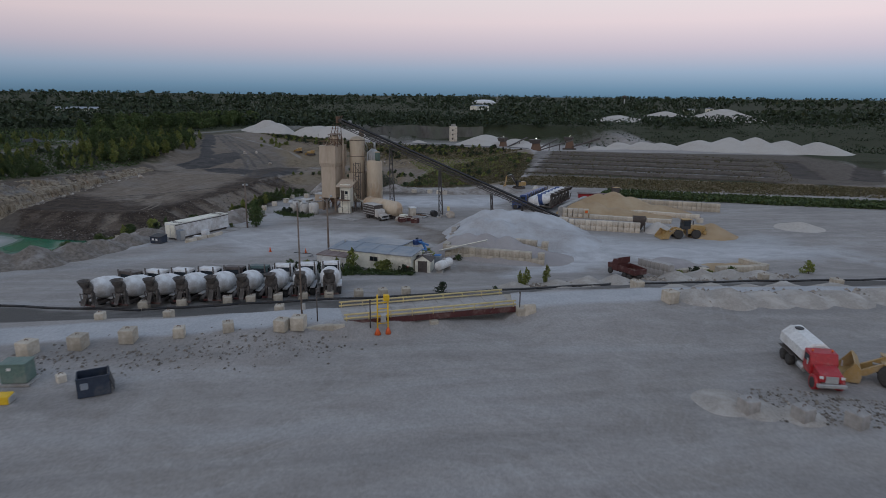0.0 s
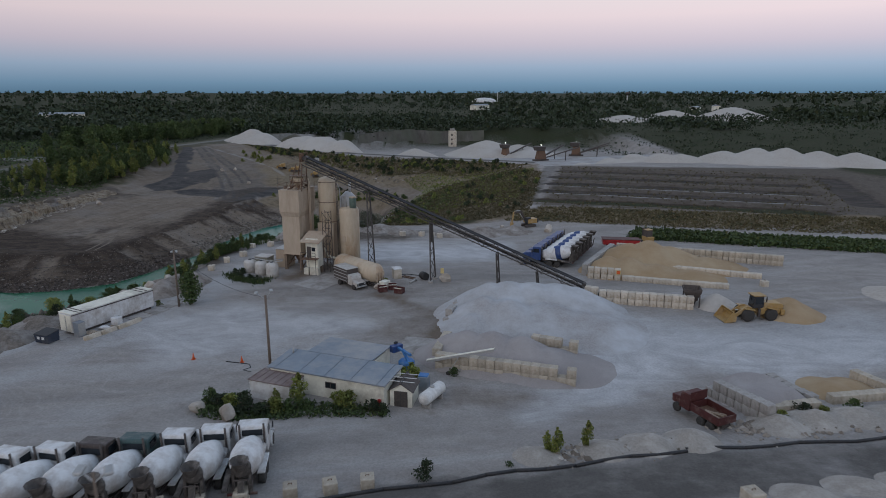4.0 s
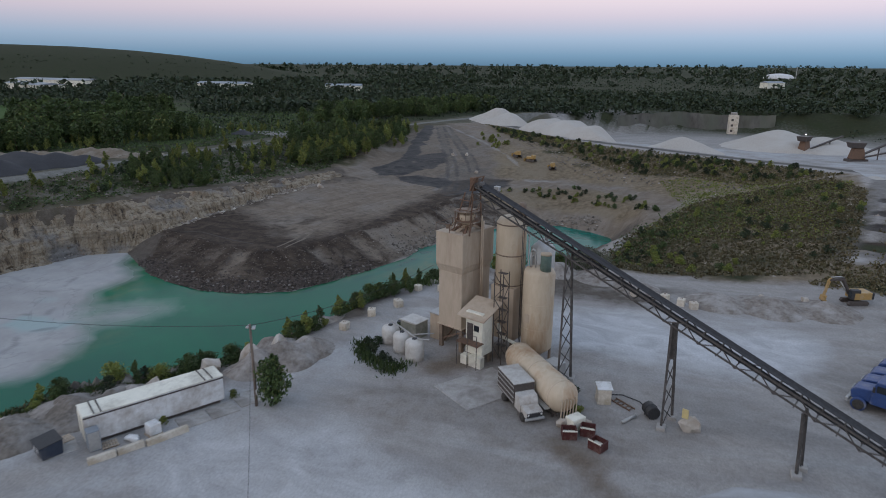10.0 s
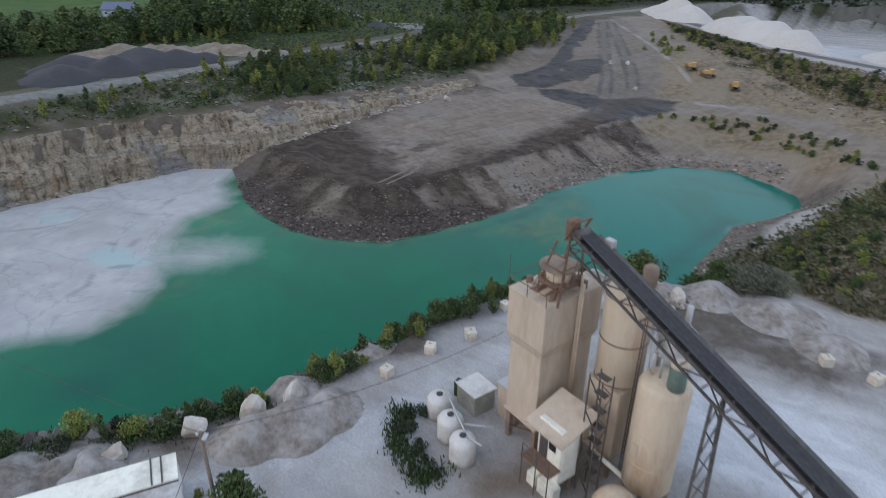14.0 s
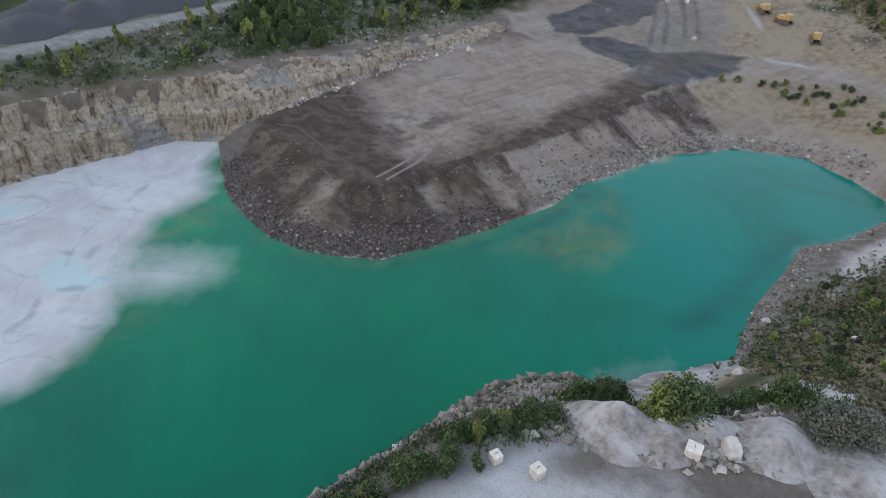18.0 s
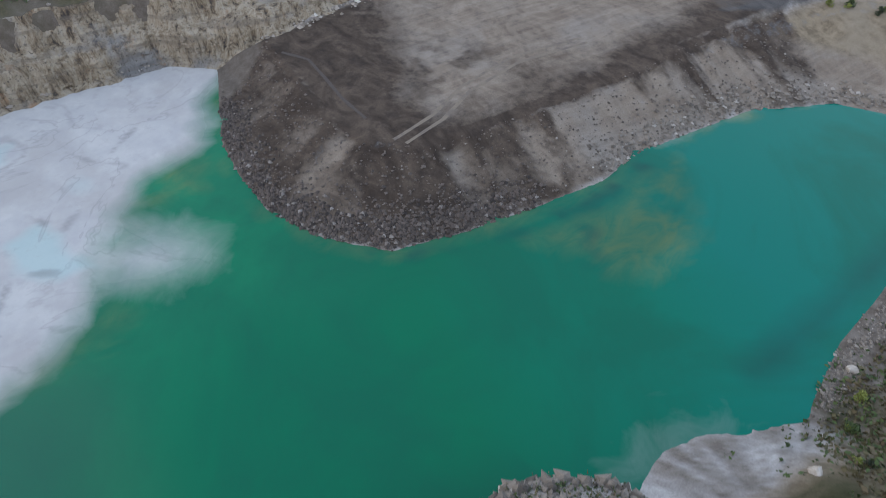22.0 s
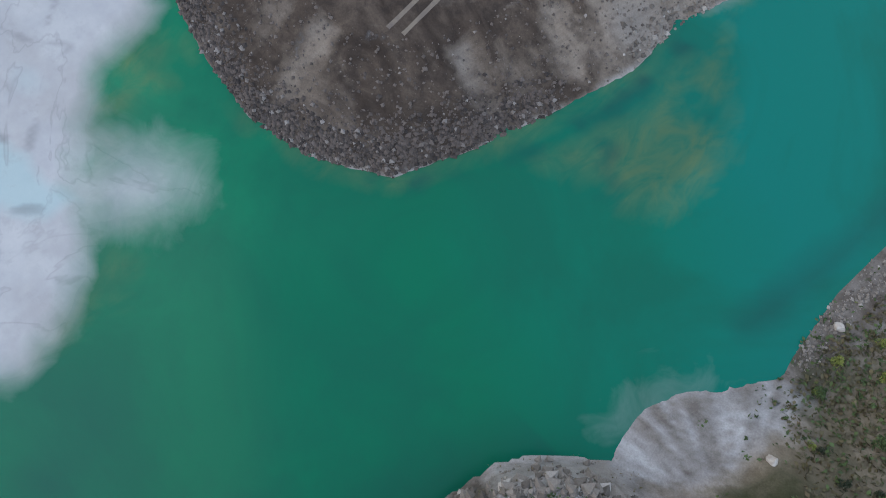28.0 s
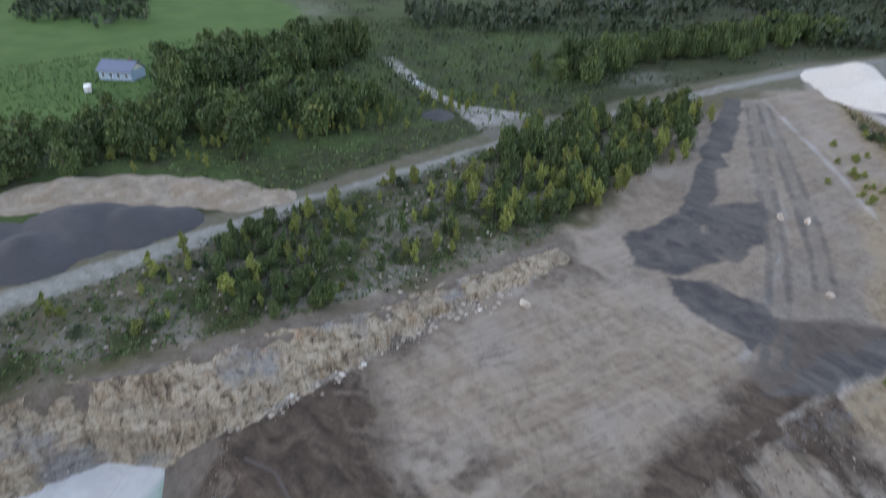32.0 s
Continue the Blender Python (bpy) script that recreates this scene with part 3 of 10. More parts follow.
    dark = np.maximum(dark, 0.95 * along([(-80, 176), (-78, 180), (-75, 191), (-71.5, 204), (-70, 212), (-67, 226)], x, y, 1.1, 0.5, 0.8))
    # tan rock: quarry faces, cut banks
    tan = np.maximum(grow(FACE_ZONE, x, y, 2.0, 1.0), crest)
    tan = np.maximum(tan, grow([(-68, 226), (-62, 246), (-60, 264), (-26, 266), (-6, 246), (-2, 226), (-15, 208), (-20, 221), (-28, 231), (-48, 230), (-58, 218)], x, y, 2, 2))
    tan = np.maximum(tan, bank * 0.7)
    tan = np.maximum(tan, lip * 0.8)
    tan = np.maximum(tan, grow(PLANT_CLIFF, x, y, 1.0, 1) * 0.55)
    tan = np.maximum(tan, shelf * 0.5)
    tan = np.maximum(np.maximum(tan, earth), slope)
    tan = np.maximum(tan, grow([(-112, 234), (-109, 258), (-84, 264), (-64, 262), (-66, 232), (-90, 230)], x, y, 2.0, 1))
    tan = np.maximum(tan, grow([(-102, 238), (-117, 240), (-126, 278), (-140, 322), (-134, 348), (-122, 340), (-108, 290), (-102, 262)], x, y, 2.5, 2))
    tan = np.maximum(tan, along(FACE_TOP, x, y, 5.0, 1.5, 2.0))
    tan = np.maximum(tan, 0.85 * grow([(-111, 240), (-120, 300), (-129, 335), (-112, 372), (-42, 303), (-26, 266), (-60, 262), (-68, 226), (-80, 250)], x, y, 3, 3))
    # black millings and asphalt, with ragged spread edges
    bx, by = x + 2.2 * value_noise(x, y, 5, 4), y + 2.2 * value_noise(x + 90, y, 5, 4)
    black = grow([(-108, 253), (-106, 265), (-102, 270), (-91, 258.6), (-94, 249.5), (-101, 246.4)], bx, by, 0.7, 1.6)
    black = np.maximum(black, 0.75 * grow([(-100.5, 276.7), (-94, 283.7), (-87, 270), (-87.4, 260), (-96, 257.6)], bx, by, 0.8, 1.4))
    black = np.maximum(black, grow([(-96.6, 248), (-88.4, 250), (-81, 251.4), (-74.7, 251), (-76.4, 240.7), (-87.5, 240)], bx, by, 0.6, 1.4))
    black = np.maximum(black, along([(-100.5, 267.5), (-112, 300), (-123.5, 336)], bx, by, 2.8, 0.7, 1.0) * 0.95)
    black = np.maximum(black, grow([(-72, 229), (-70, 240), (-66, 250), (-62, 260), (-58.5, 252), (-65, 236)], bx, by, 1.0, 1.6) * 0.8)
    black = np.maximum(black, grow([(-180, 160), (-181, 178), (-172, 190), (-160, 186), (-157, 172), (-160, 150)], x, y, 1.5, 1))
    asphalt = along([(-70, 54), (-36, 53.5), (-12, 57.5), (8, 62), (24, 65), (48, 67.5), (120, 72)], x, y, 3.8, 0.8, 1.4) * np.clip(0.8 + 0.5 * n2, 0, 1)
    asphalt = np.maximum(asphalt, along([(-116, 384), (-79, 343), (-40, 307), (-2, 287), (35, 270)], x, y, 2.4, 0.8) * 0.8)
    asphalt = np.maximum(asphalt, along([(20, 177), (40, 256)], x, y, 2.6, 1) * 0.55)
    asphalt = np.maximum(asphalt, along([(20, 177), (110, 160)], x, y, 1.8, 1) * 0.45)
    ramp_road = [(-76, 236), (-79, 252), (-84, 272), (-99, 305), (-118, 342)]
    asphalt = np.maximum(asphalt, 0.42 * grow([(-76, 233), (-82, 248), (-84, 272), (-74, 272), (-62, 258), (-60, 249), (-70, 231)], x, y, 1.2, 2.0))
    for line in ([(-119.5, 338), (-107, 313), (-95.5, 290), (-82.5, 265), (-75.5, 249), (-72, 238)], [(-117, 339), (-104, 317), (-87.5, 289), (-78.5, 273), (-73, 262)]):
        for off in (-1.5, 1.5):
            black = np.maximum(black, 0.66 * along([(px + off, py + 0.3 * off) for px, py in line], x, y, 0.75, 0.5, 0.5) * np.clip(0.8 + 0.9 * n2, 0, 1))
        asphalt = np.maximum(asphalt, 0.45 * along(line, x, y, 2.4, 1.2, 0.8))
    # pale dust: haul roads, mud
    white = along(WEST_ROAD, x, y, 2.9, 0.9, 0.8) * 0.36
    white = np.maximum(white, 0.34 * along(ramp_road, x, y, 1.0, 1.6, 1.2))
    white = np.maximum(white, 0.24 * along([(-66, 221), (-64, 231), (-57, 247), (-44, 262), (-24, 260)], x, y, 1.8, 1.0, 1.2))
    white = np.maximum(white, 0.4 * along([(-118, 343), (-92, 314), (-72, 288), (-62, 276)], x, y, 0.9, 0.7, 0.8))
    for strip in ([(-79, 177), (-78, 180), (-77, 177), (-72.5, 174), (-74, 173)], [(-86, 168), (-84, 171), (-82, 169), (-83, 166)], [(-94, 164), (-92, 167), (-90, 166), (-88, 161), (-90, 161)], [(-69, 205), (-67, 207), (-64, 201), (-66, 200)]):
        white = np.maximum(white, 0.2 * grow(strip, x, y, 0.6, 0.8, 3))
    white = np.maximum(white, along([(-70, 41), (-38, 43.6), (-24, 45.8), (-8.4, 48.4)], x, y, 2.0, 0.5, 0.5))
    white = np.maximum(white, along([(6, 53), (24, 56.2), (48, 58.8), (120, 64)], x, y, 1.8, 0.5, 0.5))
    white = np.maximum(white, along([(-55, 70), (-40, 84), (-30, 112), (-34, 132), (-28, 146)], x, y, 3.0, 3.0, 2) * 0.4)
    white = np.maximum(white, along([(8, 90), (20, 92), (34, 94), (60, 90)], x, y, 4.0, 5.0, 3) * 0.6)
    white = np.maximum(white, grow([(-46, 430), (-90, 390), (-40, 330), (60, 300), (120, 300), (130, 420)], x, y, 3, 8) * np.clip(0.5 + 0.5 * n2, 0, 0.8) * (z < -9))
    grass = np.maximum(grass, (z > -9) * grow([(-60, 440), (-24, 520), (64, 530), (130, 500), (150, 560), (0, 580), (-100, 480)], x, y, 4, 6) * np.clip(0.7 + n2, 0, 1))
    lawn = 0.42 * np.clip((-163 - x + 4 * n2) / 4, 0, 1) * (y > 150) * (y < 420) * np.clip(0.8 + n2, 0, 1)
    lawn = np.maximum(lawn, grow([(-236, 150), (-222, 200), (-240, 235), (-262, 262), (-330, 330), (-460, 330), (-460, 150)], x, y, 4, 5))
    white = np.maximum(white, 0.8 * along([(-236, 130), (-224, 175), (-211, 224), (-198, 271), (-189, 305), (-177, 361), (-163, 430), (-150, 500)], x, y, 3.6, 0.8))
    white = np.maximum(white, 0.7 * along([(-260, 262), (-236, 320), (-212, 380), (-190, 440), (-170, 520)], x, y, 5.0, 0.8))
    spur = np.maximum(along([(-148, 268), (-160, 268), (-174, 271), (-196, 278), (-226, 292)], x, y, 1.7, 0.8, 0.8),
                      grow([(-149, 259), (-146, 284), (-156, 281), (-173, 272), (-165, 266)], x, y, 1.0, 1.5))
    white, asphalt = np.maximum(white, 0.22 * spur), np.maximum(asphalt, 0.5 * spur)
    grass, lawn = grass * (1 - spur), lawn * (1 - spur)
    black = np.maximum(black, 0.7 * grow([(-154, 262), (-160, 259), (-167, 264), (-163, 267)], x, y, 1.0, 2.0))
    white = np.maximum(white, 0.6 * grow([(16, 94), (26, 92), (40, 90), (60, 94), (52, 104), (34, 99), (22, 101)], x, y, 4, 4))
    # pond strips darkened: far banks' shade and dark weeds, put into the floor colour
    for strip in POND_STRIPS:
        dark = np.maximum(dark, 0.95 * along(strip, x, y, 4.0, 0.7, 0.6))
    for strip in POND_STRIPS[1:]:
        black = np.maximum(black, 0.5 * along(strip, x, y, 4.4, 0.8, 1.2))
    damp = 0.9 * along([(-8, 109), (-5, 107), (-2, 103), (1.4, 99.5), (1.2, 95), (-0.6, 92)], x, y, 1.1, 1.4, 1.6) + 0.8 * along([(-22, 117), (-19, 121), (-18, 124)], x, y, 2.0, 1.5, 1)
    for strip in POND_STRIPS[1:3]:
        white = np.maximum(white, along([(px - 1.2, py - 6.4) for px, py in strip], x, y, 0.5, 0.4, 0.6) * 0.8)
    damp = np.maximum(damp, 0.32 * grow([(-26, 108), (-4, 104), (0, 112), (-4, 118), (-14, 120), (-26, 116)], x, y, 2.5, 5, 5))
    damp = np.maximum(damp, 0.5 * grow([(-10, 92), (2, 90), (3, 104), (-4, 104)], x, y, 2.5, 4, 4))
    damp = np.maximum(damp, 0.5 * grow([(0, 76), (10, 78), (10, 81), (2, 81)], x, y, 1.5, 2, 3))
    # soils of the banks: ochre cut slopes, olive weedy ground, lime dust, brown dykes
    ochre = np.maximum(crest, lip * 0.8)
    ochre = np.maximum(ochre, 0.85 * grow([(-66, 262), (-84, 312), (-60, 294), (-20, 272), (12, 258), (-2, 238), (-26, 262), (-44, 268), (-58, 262)], x, y, 3, 3))
    ochre = np.maximum(ochre, 0.75 * grow([(-66, 232), (-62, 246), (-50, 258), (-30, 256), (-14, 240), (-14, 226), (-24, 234), (-42, 242), (-56, 236)], x, y, 2, 2))
    ochre = np.maximum(ochre, bank * 0.75)
    olive = np.maximum(bank * np.clip(0.34 + 1.6 * n1 + 0.6 * n2, 0, 1), shelf * 0.6)
    olive = np.maximum(olive, 0.8 * grow([(-113, 246), (-124, 246), (-142, 262), (-140, 322), (-128, 322), (-117, 290)], x, y, 2.5, 3) * np.clip(0.6 + 1.4 * n2, 0, 1))
    olive = np.maximum(olive, 0.72 * along(WEST_ROAD, x, y, 12, 3.0, 4))
    olive = np.maximum(olive, 0.85 * grow([(-146, 60), (-142, 120), (-138.5, 150), (-131, 168), (-124.5, 191), (-120.5, 213), (-115.5, 241), (-124, 250), (-134, 220), (-140, 190), (-147, 160), (-152, 60)], x, y, 1.5, 3) * np.clip(0.75 + 0.9 * n2, 0, 1))
    olive = np.maximum(olive, crest * np.clip(2.2 * value_noise(x + 50, y, 18, 4) - 0.3, 0, 0.7))
    lime = np.maximum(0.5 * along([(-60, 78), (-44, 92), (-36, 106), (-31, 120), (-29, 130)], x, y, 2.2, 1.8, 2.0),
                      0.8 * grow([(14, 92), (28, 96), (36, 92), (44, 98), (60, 94), (62, 84), (40, 84), (26, 86), (18, 78), (8, 74), (10, 80), (16, 84)], x, y, 3, 6, 9))
    lime = np.maximum(lime, 0.72 * grow([(0, 92), (4, 108), (12, 112), (24, 106), (28, 96), (20, 90), (8, 90)], x, y, 3.5, 2, 6))
    lime = np.maximum(lime, 0.85 * grow([(-16, 124), (10, 128), (14, 139), (-8, 142), (-18, 134)], x, y, 4, 6, 9))
    lime = np.maximum(lime, 0.6 * grow([(-40, 88), (-14, 88), (-8, 98), (-26, 106), (-38, 100)], x, y, 4, 6, 9))
    fan = grow([(-35, 156), (-36, 162), (-31, 170), (-27, 176), (-24.6, 171), (-25.5, 163), (-29, 155)], x, y, 1.2, 1)
    rills = value_noise(9 * np.arctan2(y - 159, x + 24.5), 0.12 * np.hypot(x + 24.5, y - 159), 1.0, 4, 0.6)
    brown = np.maximum(0.42 * grow([(-104, 240), (-106, 258), (-115, 292), (-128, 332), (-118, 352), (-92, 318), (-64, 276), (-66, 258), (-78, 244)], x, y, 2.5, 3), ponds * 0.85)
    rim = grow([(-46, 104), (-38.5, 106), (-36.5, 122), (-36, 130), (-32, 137), (-27, 142), (-21, 147), (-14, 150), (-18, 159), (-30, 157), (-42, 148), (-45, 126)], x, y, 1.6, 2.5)
    brown = np.maximum(brown, along([(-124, 172), (-118, 166), (-111, 162)], x, y, 5.0, 1.0, 1.0))
    brown = np.maximum(brown, 0.9 * grow([(-33, 136), (-24, 139), (-6, 143), (0, 152), (-20, 154), (-31, 150)], x, y, 2.5, 3) * np.clip(0.7 + 1.1 * n2, 0, 1))
    brown = np.maximum(brown, 0.85 * along([(-58, 77), (-52, 84), (-47, 97)], x, y, 3.4, 1.4, 1.4))
    brown = np.maximum(brown, 0.7 * along(FACE_TOP, x, y, 4.0, 1.5, 2.0))
    brown = np.maximum(brown, rim * np.clip(0.75 + 0.9 * n2, 0, 1))
    brown = np.maximum(brown, 0.75 * along(SHORE_BAY[3:], x, y, 6.0, 1.5, 1.5))
    brown = np.maximum(brown, fan * np.clip(0.5 - 0.35 * rills, 0, 1))
    lime = np.maximum(lime, fan * np.clip(0.34 + 0.5 * rills, 0, 0.8))
    grass, olive, lime = grass * (1 - fan), olive * (1 - fan), np.clip(lime, 0, 1)
    return dict(soil_c=(ochre, olive, lime, brown), soil_a=(dark, grass, tan, white), soil_b=(black, asphalt, np.clip(damp, 0, 1), lawn))


MASKS = soil_masks(XX, YY, ZZ)


def ground_material():
    m, n, l, b = nodes_of("quarry_ground")
    a = n.new("ShaderNodeVertexColor")
    a.layer_name = "soil_a"
    a2 = n.new("ShaderNodeVertexColor")
    a2.layer_name = "soil_b"
    a3 = n.new("ShaderNodeVertexColor")
    a3.layer_name = "soil_c"
    sa, sb, sc = n.new("ShaderNodeSeparateColor"), n.new("ShaderNodeSeparateColor"), n.new("ShaderNodeSeparateColor")
    l.new(a3.outputs["Color"], sc.inputs[0])
    l.new(a.outputs["Color"], sa.inputs[0])
    l.new(a2.outputs["Color"], sb.inputs[0])
    big = noise_node(n, l, 0.09, 7, 0.6)
    mid = noise_node(n, l, 0.7, 7, 0.65)
    fine = noise_node(n, l, 5.0, 6, 0.7)
    streak = noise_node(n, l, 0.13, 7, 0.62, stretch=(1.0, 1.7, 1.0), warp=1.6)

    coord = n.new("ShaderNodeTexCoord")

    def ruts(direction, scale, distortion, spread, lo, hi):
        """Swirling lines, as wheels leave them in dust."""
        w = n.new("ShaderNodeTexWave")
        w.bands_direction = direction
        for key, value in (("Scale", scale), ("Distortion", distortion), ("Detail", 3.0), ("Detail Scale", spread), ("Detail Roughness", 0.35)):
            w.inputs[key].default_value = value
        l.new(coord.outputs["Object"], w.inputs["Vector"])
        return ramp_node(n, l, w.outputs["Fac"], [(lo, (0, 0, 0)), (hi, (1, 1, 1))])

    def two(c1, c2, fac, lo=0.38, hi=0.62):
        return ramp_node(n, l, fac, [(lo, c1), (hi, c2)])

    def sharpen(mask, fac=mid, amount=0.5):
        """A mask whose soft edge is broken up by the grain."""
        ma = n.new("ShaderNodeMath")
        ma.operation = "MULTIPLY_ADD"
        l.new(fac, ma.inputs[0])
        ma.inputs[1].default_value, ma.inputs[2].default_value = amount, -amount / 2
        ad = n.new("ShaderNodeMath")
        ad.operation = "ADD"
        l.new(mask, ad.inputs[0])
        l.new(ma.outputs[0], ad.inputs[1])
        return ramp_node(n, l, ad.outputs[0], [(0.22, (0, 0, 0)), (0.78, (1, 1, 1))])

    gravel = mix_node(n, l, two((0, 0, 0), (1, 1, 1), streak, 0.36, 0.66), (0.285, 0.265, 0.247), (0.375, 0.355, 0.335))
    gravel = mix_node(n, l, two((0, 0, 0), (0.55, 0.55, 0.55), big, 0.45, 0.7), gravel, (0.31, 0.285, 0.255))
    patches = noise_node(n, l, 0.045, 5, 0.55)
    worn = mix_node(n, l, two((0, 0, 0), (1, 1, 1), patches, 0.42, 0.58), ruts("X", 0.085, 34, 0.35, 0.55, 0.95), ruts("Y", 0.10, 26, 0.4, 0.55, 0.95))
    worn = mix_node(n, l, two((0.0, 0.0, 0.0), (0.22, 0.22, 0.22), big, 0.4, 0.62), (0, 0, 0), worn)
    gravel = mix_node(n, l, worn, gravel, (0.45, 0.445, 0.445))
    scuffs = mix_node(n, l, two((0, 0, 0), (1, 1, 1), streak, 0.45, 0.6), (0, 0, 0), ruts("DIAGONAL", 0.30, 26, 0.2, 0.72, 0.98))
    scuffs = mix_node(n, l, 0.16, (0, 0, 0), scuffs)
    gravel = mix_node(n, l, scuffs, gravel, (0.225, 0.205, 0.185))
    gravel = mix_node(n, l, two((0, 0, 0), (0.6, 0.6, 0.6), mid, 0.52, 0.72), gravel, (0.245, 0.225, 0.205))
    tracks = mix_node(n, l, two((0, 0, 0), (0.26, 0.26, 0.26), patches, 0.45, 0.6), (0, 0, 0), ruts("DIAGONAL", 0.15, 75, 0.5, 0.78, 1.0))
    gravel = mix_node(n, l, tracks, gravel, (0.44, 0.425, 0.41))
    smear = noise_node(n, l, 0.22, 6, 0.6, stretch=(0.16, 1.0, 1.0), warp=0.6, turn=-9)
    gravel = mix_node(n, l, two((0, 0, 0), (0.55, 0.55, 0.55), smear, 0.50, 0.66), gravel, (0.225, 0.215, 0.205))
    gravel = mix_node(n, l, two((0.5, 0.5, 0.5), (0, 0, 0), smear, 0.34, 0.47), gravel, (0.40, 0.395, 0.39))
    earth = mix_node(n, l, two((0, 0, 0), (1, 1, 1), streak, 0.35, 0.65), (0.036, 0.0262, 0.0198), (0.092, 0.0695, 0.0525))
    earth = mix_node(n, l, two((0, 0, 0), (0.7, 0.7, 0.7), mid, 0.48, 0.66), earth, (0.030, 0.0232, 0.0195))
    ochre = mix_node(n, l, two((0, 0, 0), (1, 1, 1), mid, 0.38, 0.62), (0.240, 0.190, 0.128), (0.140, 0.110, 0.074))
    ochre = mix_node(n, l, two((0, 0, 0), (0.8, 0.8, 0.8), big, 0.48, 0.62), ochre, (0.223, 0.184, 0.133))
    olive = mix_node(n, l, two((0, 0, 0), (1, 1, 1), mid, 0.36, 0.64), (0.0396, 0.0422, 0.0185), (0.102, 0.0858, 0.0561))
    olive = mix_node(n, l, two((0, 0, 0), (0.7, 0.7, 0.7), big, 0.5, 0.64), olive, (0.0561, 0.0581, 0.0238))
    lime = mix_node(n, l, two((0, 0, 0), (1, 1, 1), streak, 0.38, 0.62), (0.42, 0.42, 0.425), (0.56, 0.565, 0.57))
    coal = mix_node(n, l, two((0, 0, 0), (1, 1, 1), streak, 0.36, 0.64), (0.048, 0.046, 0.047), (0.095, 0.088, 0.082))
    brown = mix_node(n, l, two((0, 0, 0), (1, 1, 1), mid, 0.36, 0.64), (0.135, 0.115, 0.0957), (0.0957, 0.0792, 0.0647))
    grass = mix_node(n, l, two((0, 0, 0), (1, 1, 1), mid, 0.35, 0.65), (0.0216, 0.0288, 0.0115), (0.0446, 0.0461, 0.0202))
    grass = mix_node(n, l, two((0, 0, 0), (1, 1, 1), big, 0.5, 0.62), grass, (0.0288, 0.0374, 0.013))
    tan = mix_node(n, l, two((0, 0, 0), (1, 1, 1), streak, 0.36, 0.64), (0.16, 0.126, 0.0966), (0.235, 0.194, 0.153))
    tan = mix_node(n, l, two((0, 0, 0), (0.8, 0.8, 0.8), big, 0.46, 0.62), tan, (0.224, 0.197, 0.17))
    tan = mix_node(n, l, two((0, 0, 0), (0.6, 0.6, 0.6), mid, 0.54, 0.7), tan, (0.136, 0.112, 0.0918))
    drag = noise_node(n, l, 0.42, 7, 0.68, stretch=(1.0, 0.09, 0.3), warp=0.35, turn=16)
    tan = mix_node(n, l, two((0, 0, 0), (0.42, 0.42, 0.42), drag, 0.48, 0.68), tan, (0.272, 0.235, 0.194))
    tan = mix_node(n, l, two((0.42, 0.42, 0.42), (0, 0, 0), drag, 0.33, 0.48), tan, (0.126, 0.102, 0.0816))
    scrape = noise_node(n, l, 1.5, 5, 0.6, stretch=(1.0, 0.07, 0.3), warp=0.4, turn=13)
    tan = mix_node(n, l, two((0, 0, 0), (0.18, 0.18, 0.18), scrape, 0.5, 0.68), tan, (0.292, 0.245, 0.196))
    tan = mix_node(n, l, two((0.18, 0.18, 0.18), (0, 0, 0), scrape, 0.34, 0.48), tan, (0.112, 0.091, 0.074))
    pale = mix_node(n, l, two((0, 0, 0), (1, 1, 1), streak, 0.35, 0.65), (0.40, 0.41, 0.42), (0.47, 0.475, 0.48))
    c = gravel
    for mask, soil in ((sa.outputs[2], tan), (sc.outputs[2], lime), (a3.outputs["Alpha"], brown), (sc.outputs[0], ochre), (sc.outputs[1], olive), (sa.outputs[0], earth), (sb.outputs[1], (0.115, 0.108, 0.100)), (a.outputs["Alpha"], pale), (sb.outputs[2], (0.17, 0.135, 0.105)),
                       (sb.outputs[0], coal), (sa.outputs[1], grass), (a2.outputs["Alpha"], mix_node(n, l, two((0, 0, 0), (1, 1, 1), big, 0.4, 0.6), (0.045, 0.088, 0.020), (0.062, 0.108, 0.026)))):
        c = mix_node(n, l, sharpen(mask), c, soil)
    c = mix_node(n, l, 0.42, c, ramp_node(n, l, fine, [(0.32, (0.5, 0.5, 0.5)), (0.62, (1.12, 1.12, 1.12))]), "MULTIPLY")
    l.new(c, b.inputs["Base Color"])
    b.inputs["Roughness"].default_value = 0.95
    b.inputs["Specular IOR Level"].default_value = 0.2
    bump_node(n, l, fine, 0.5, 0.12, b)
    return m


GROUND = ground_material()
ground = new("ground", grid_mesh("ground", XX, YY, ZZ, MASKS))
ground.data.materials.append(GROUND)
tagged(ground, "pale dusty limestone yard with quarry faces, weedy banks and haul roads", "ground", kind="structure")


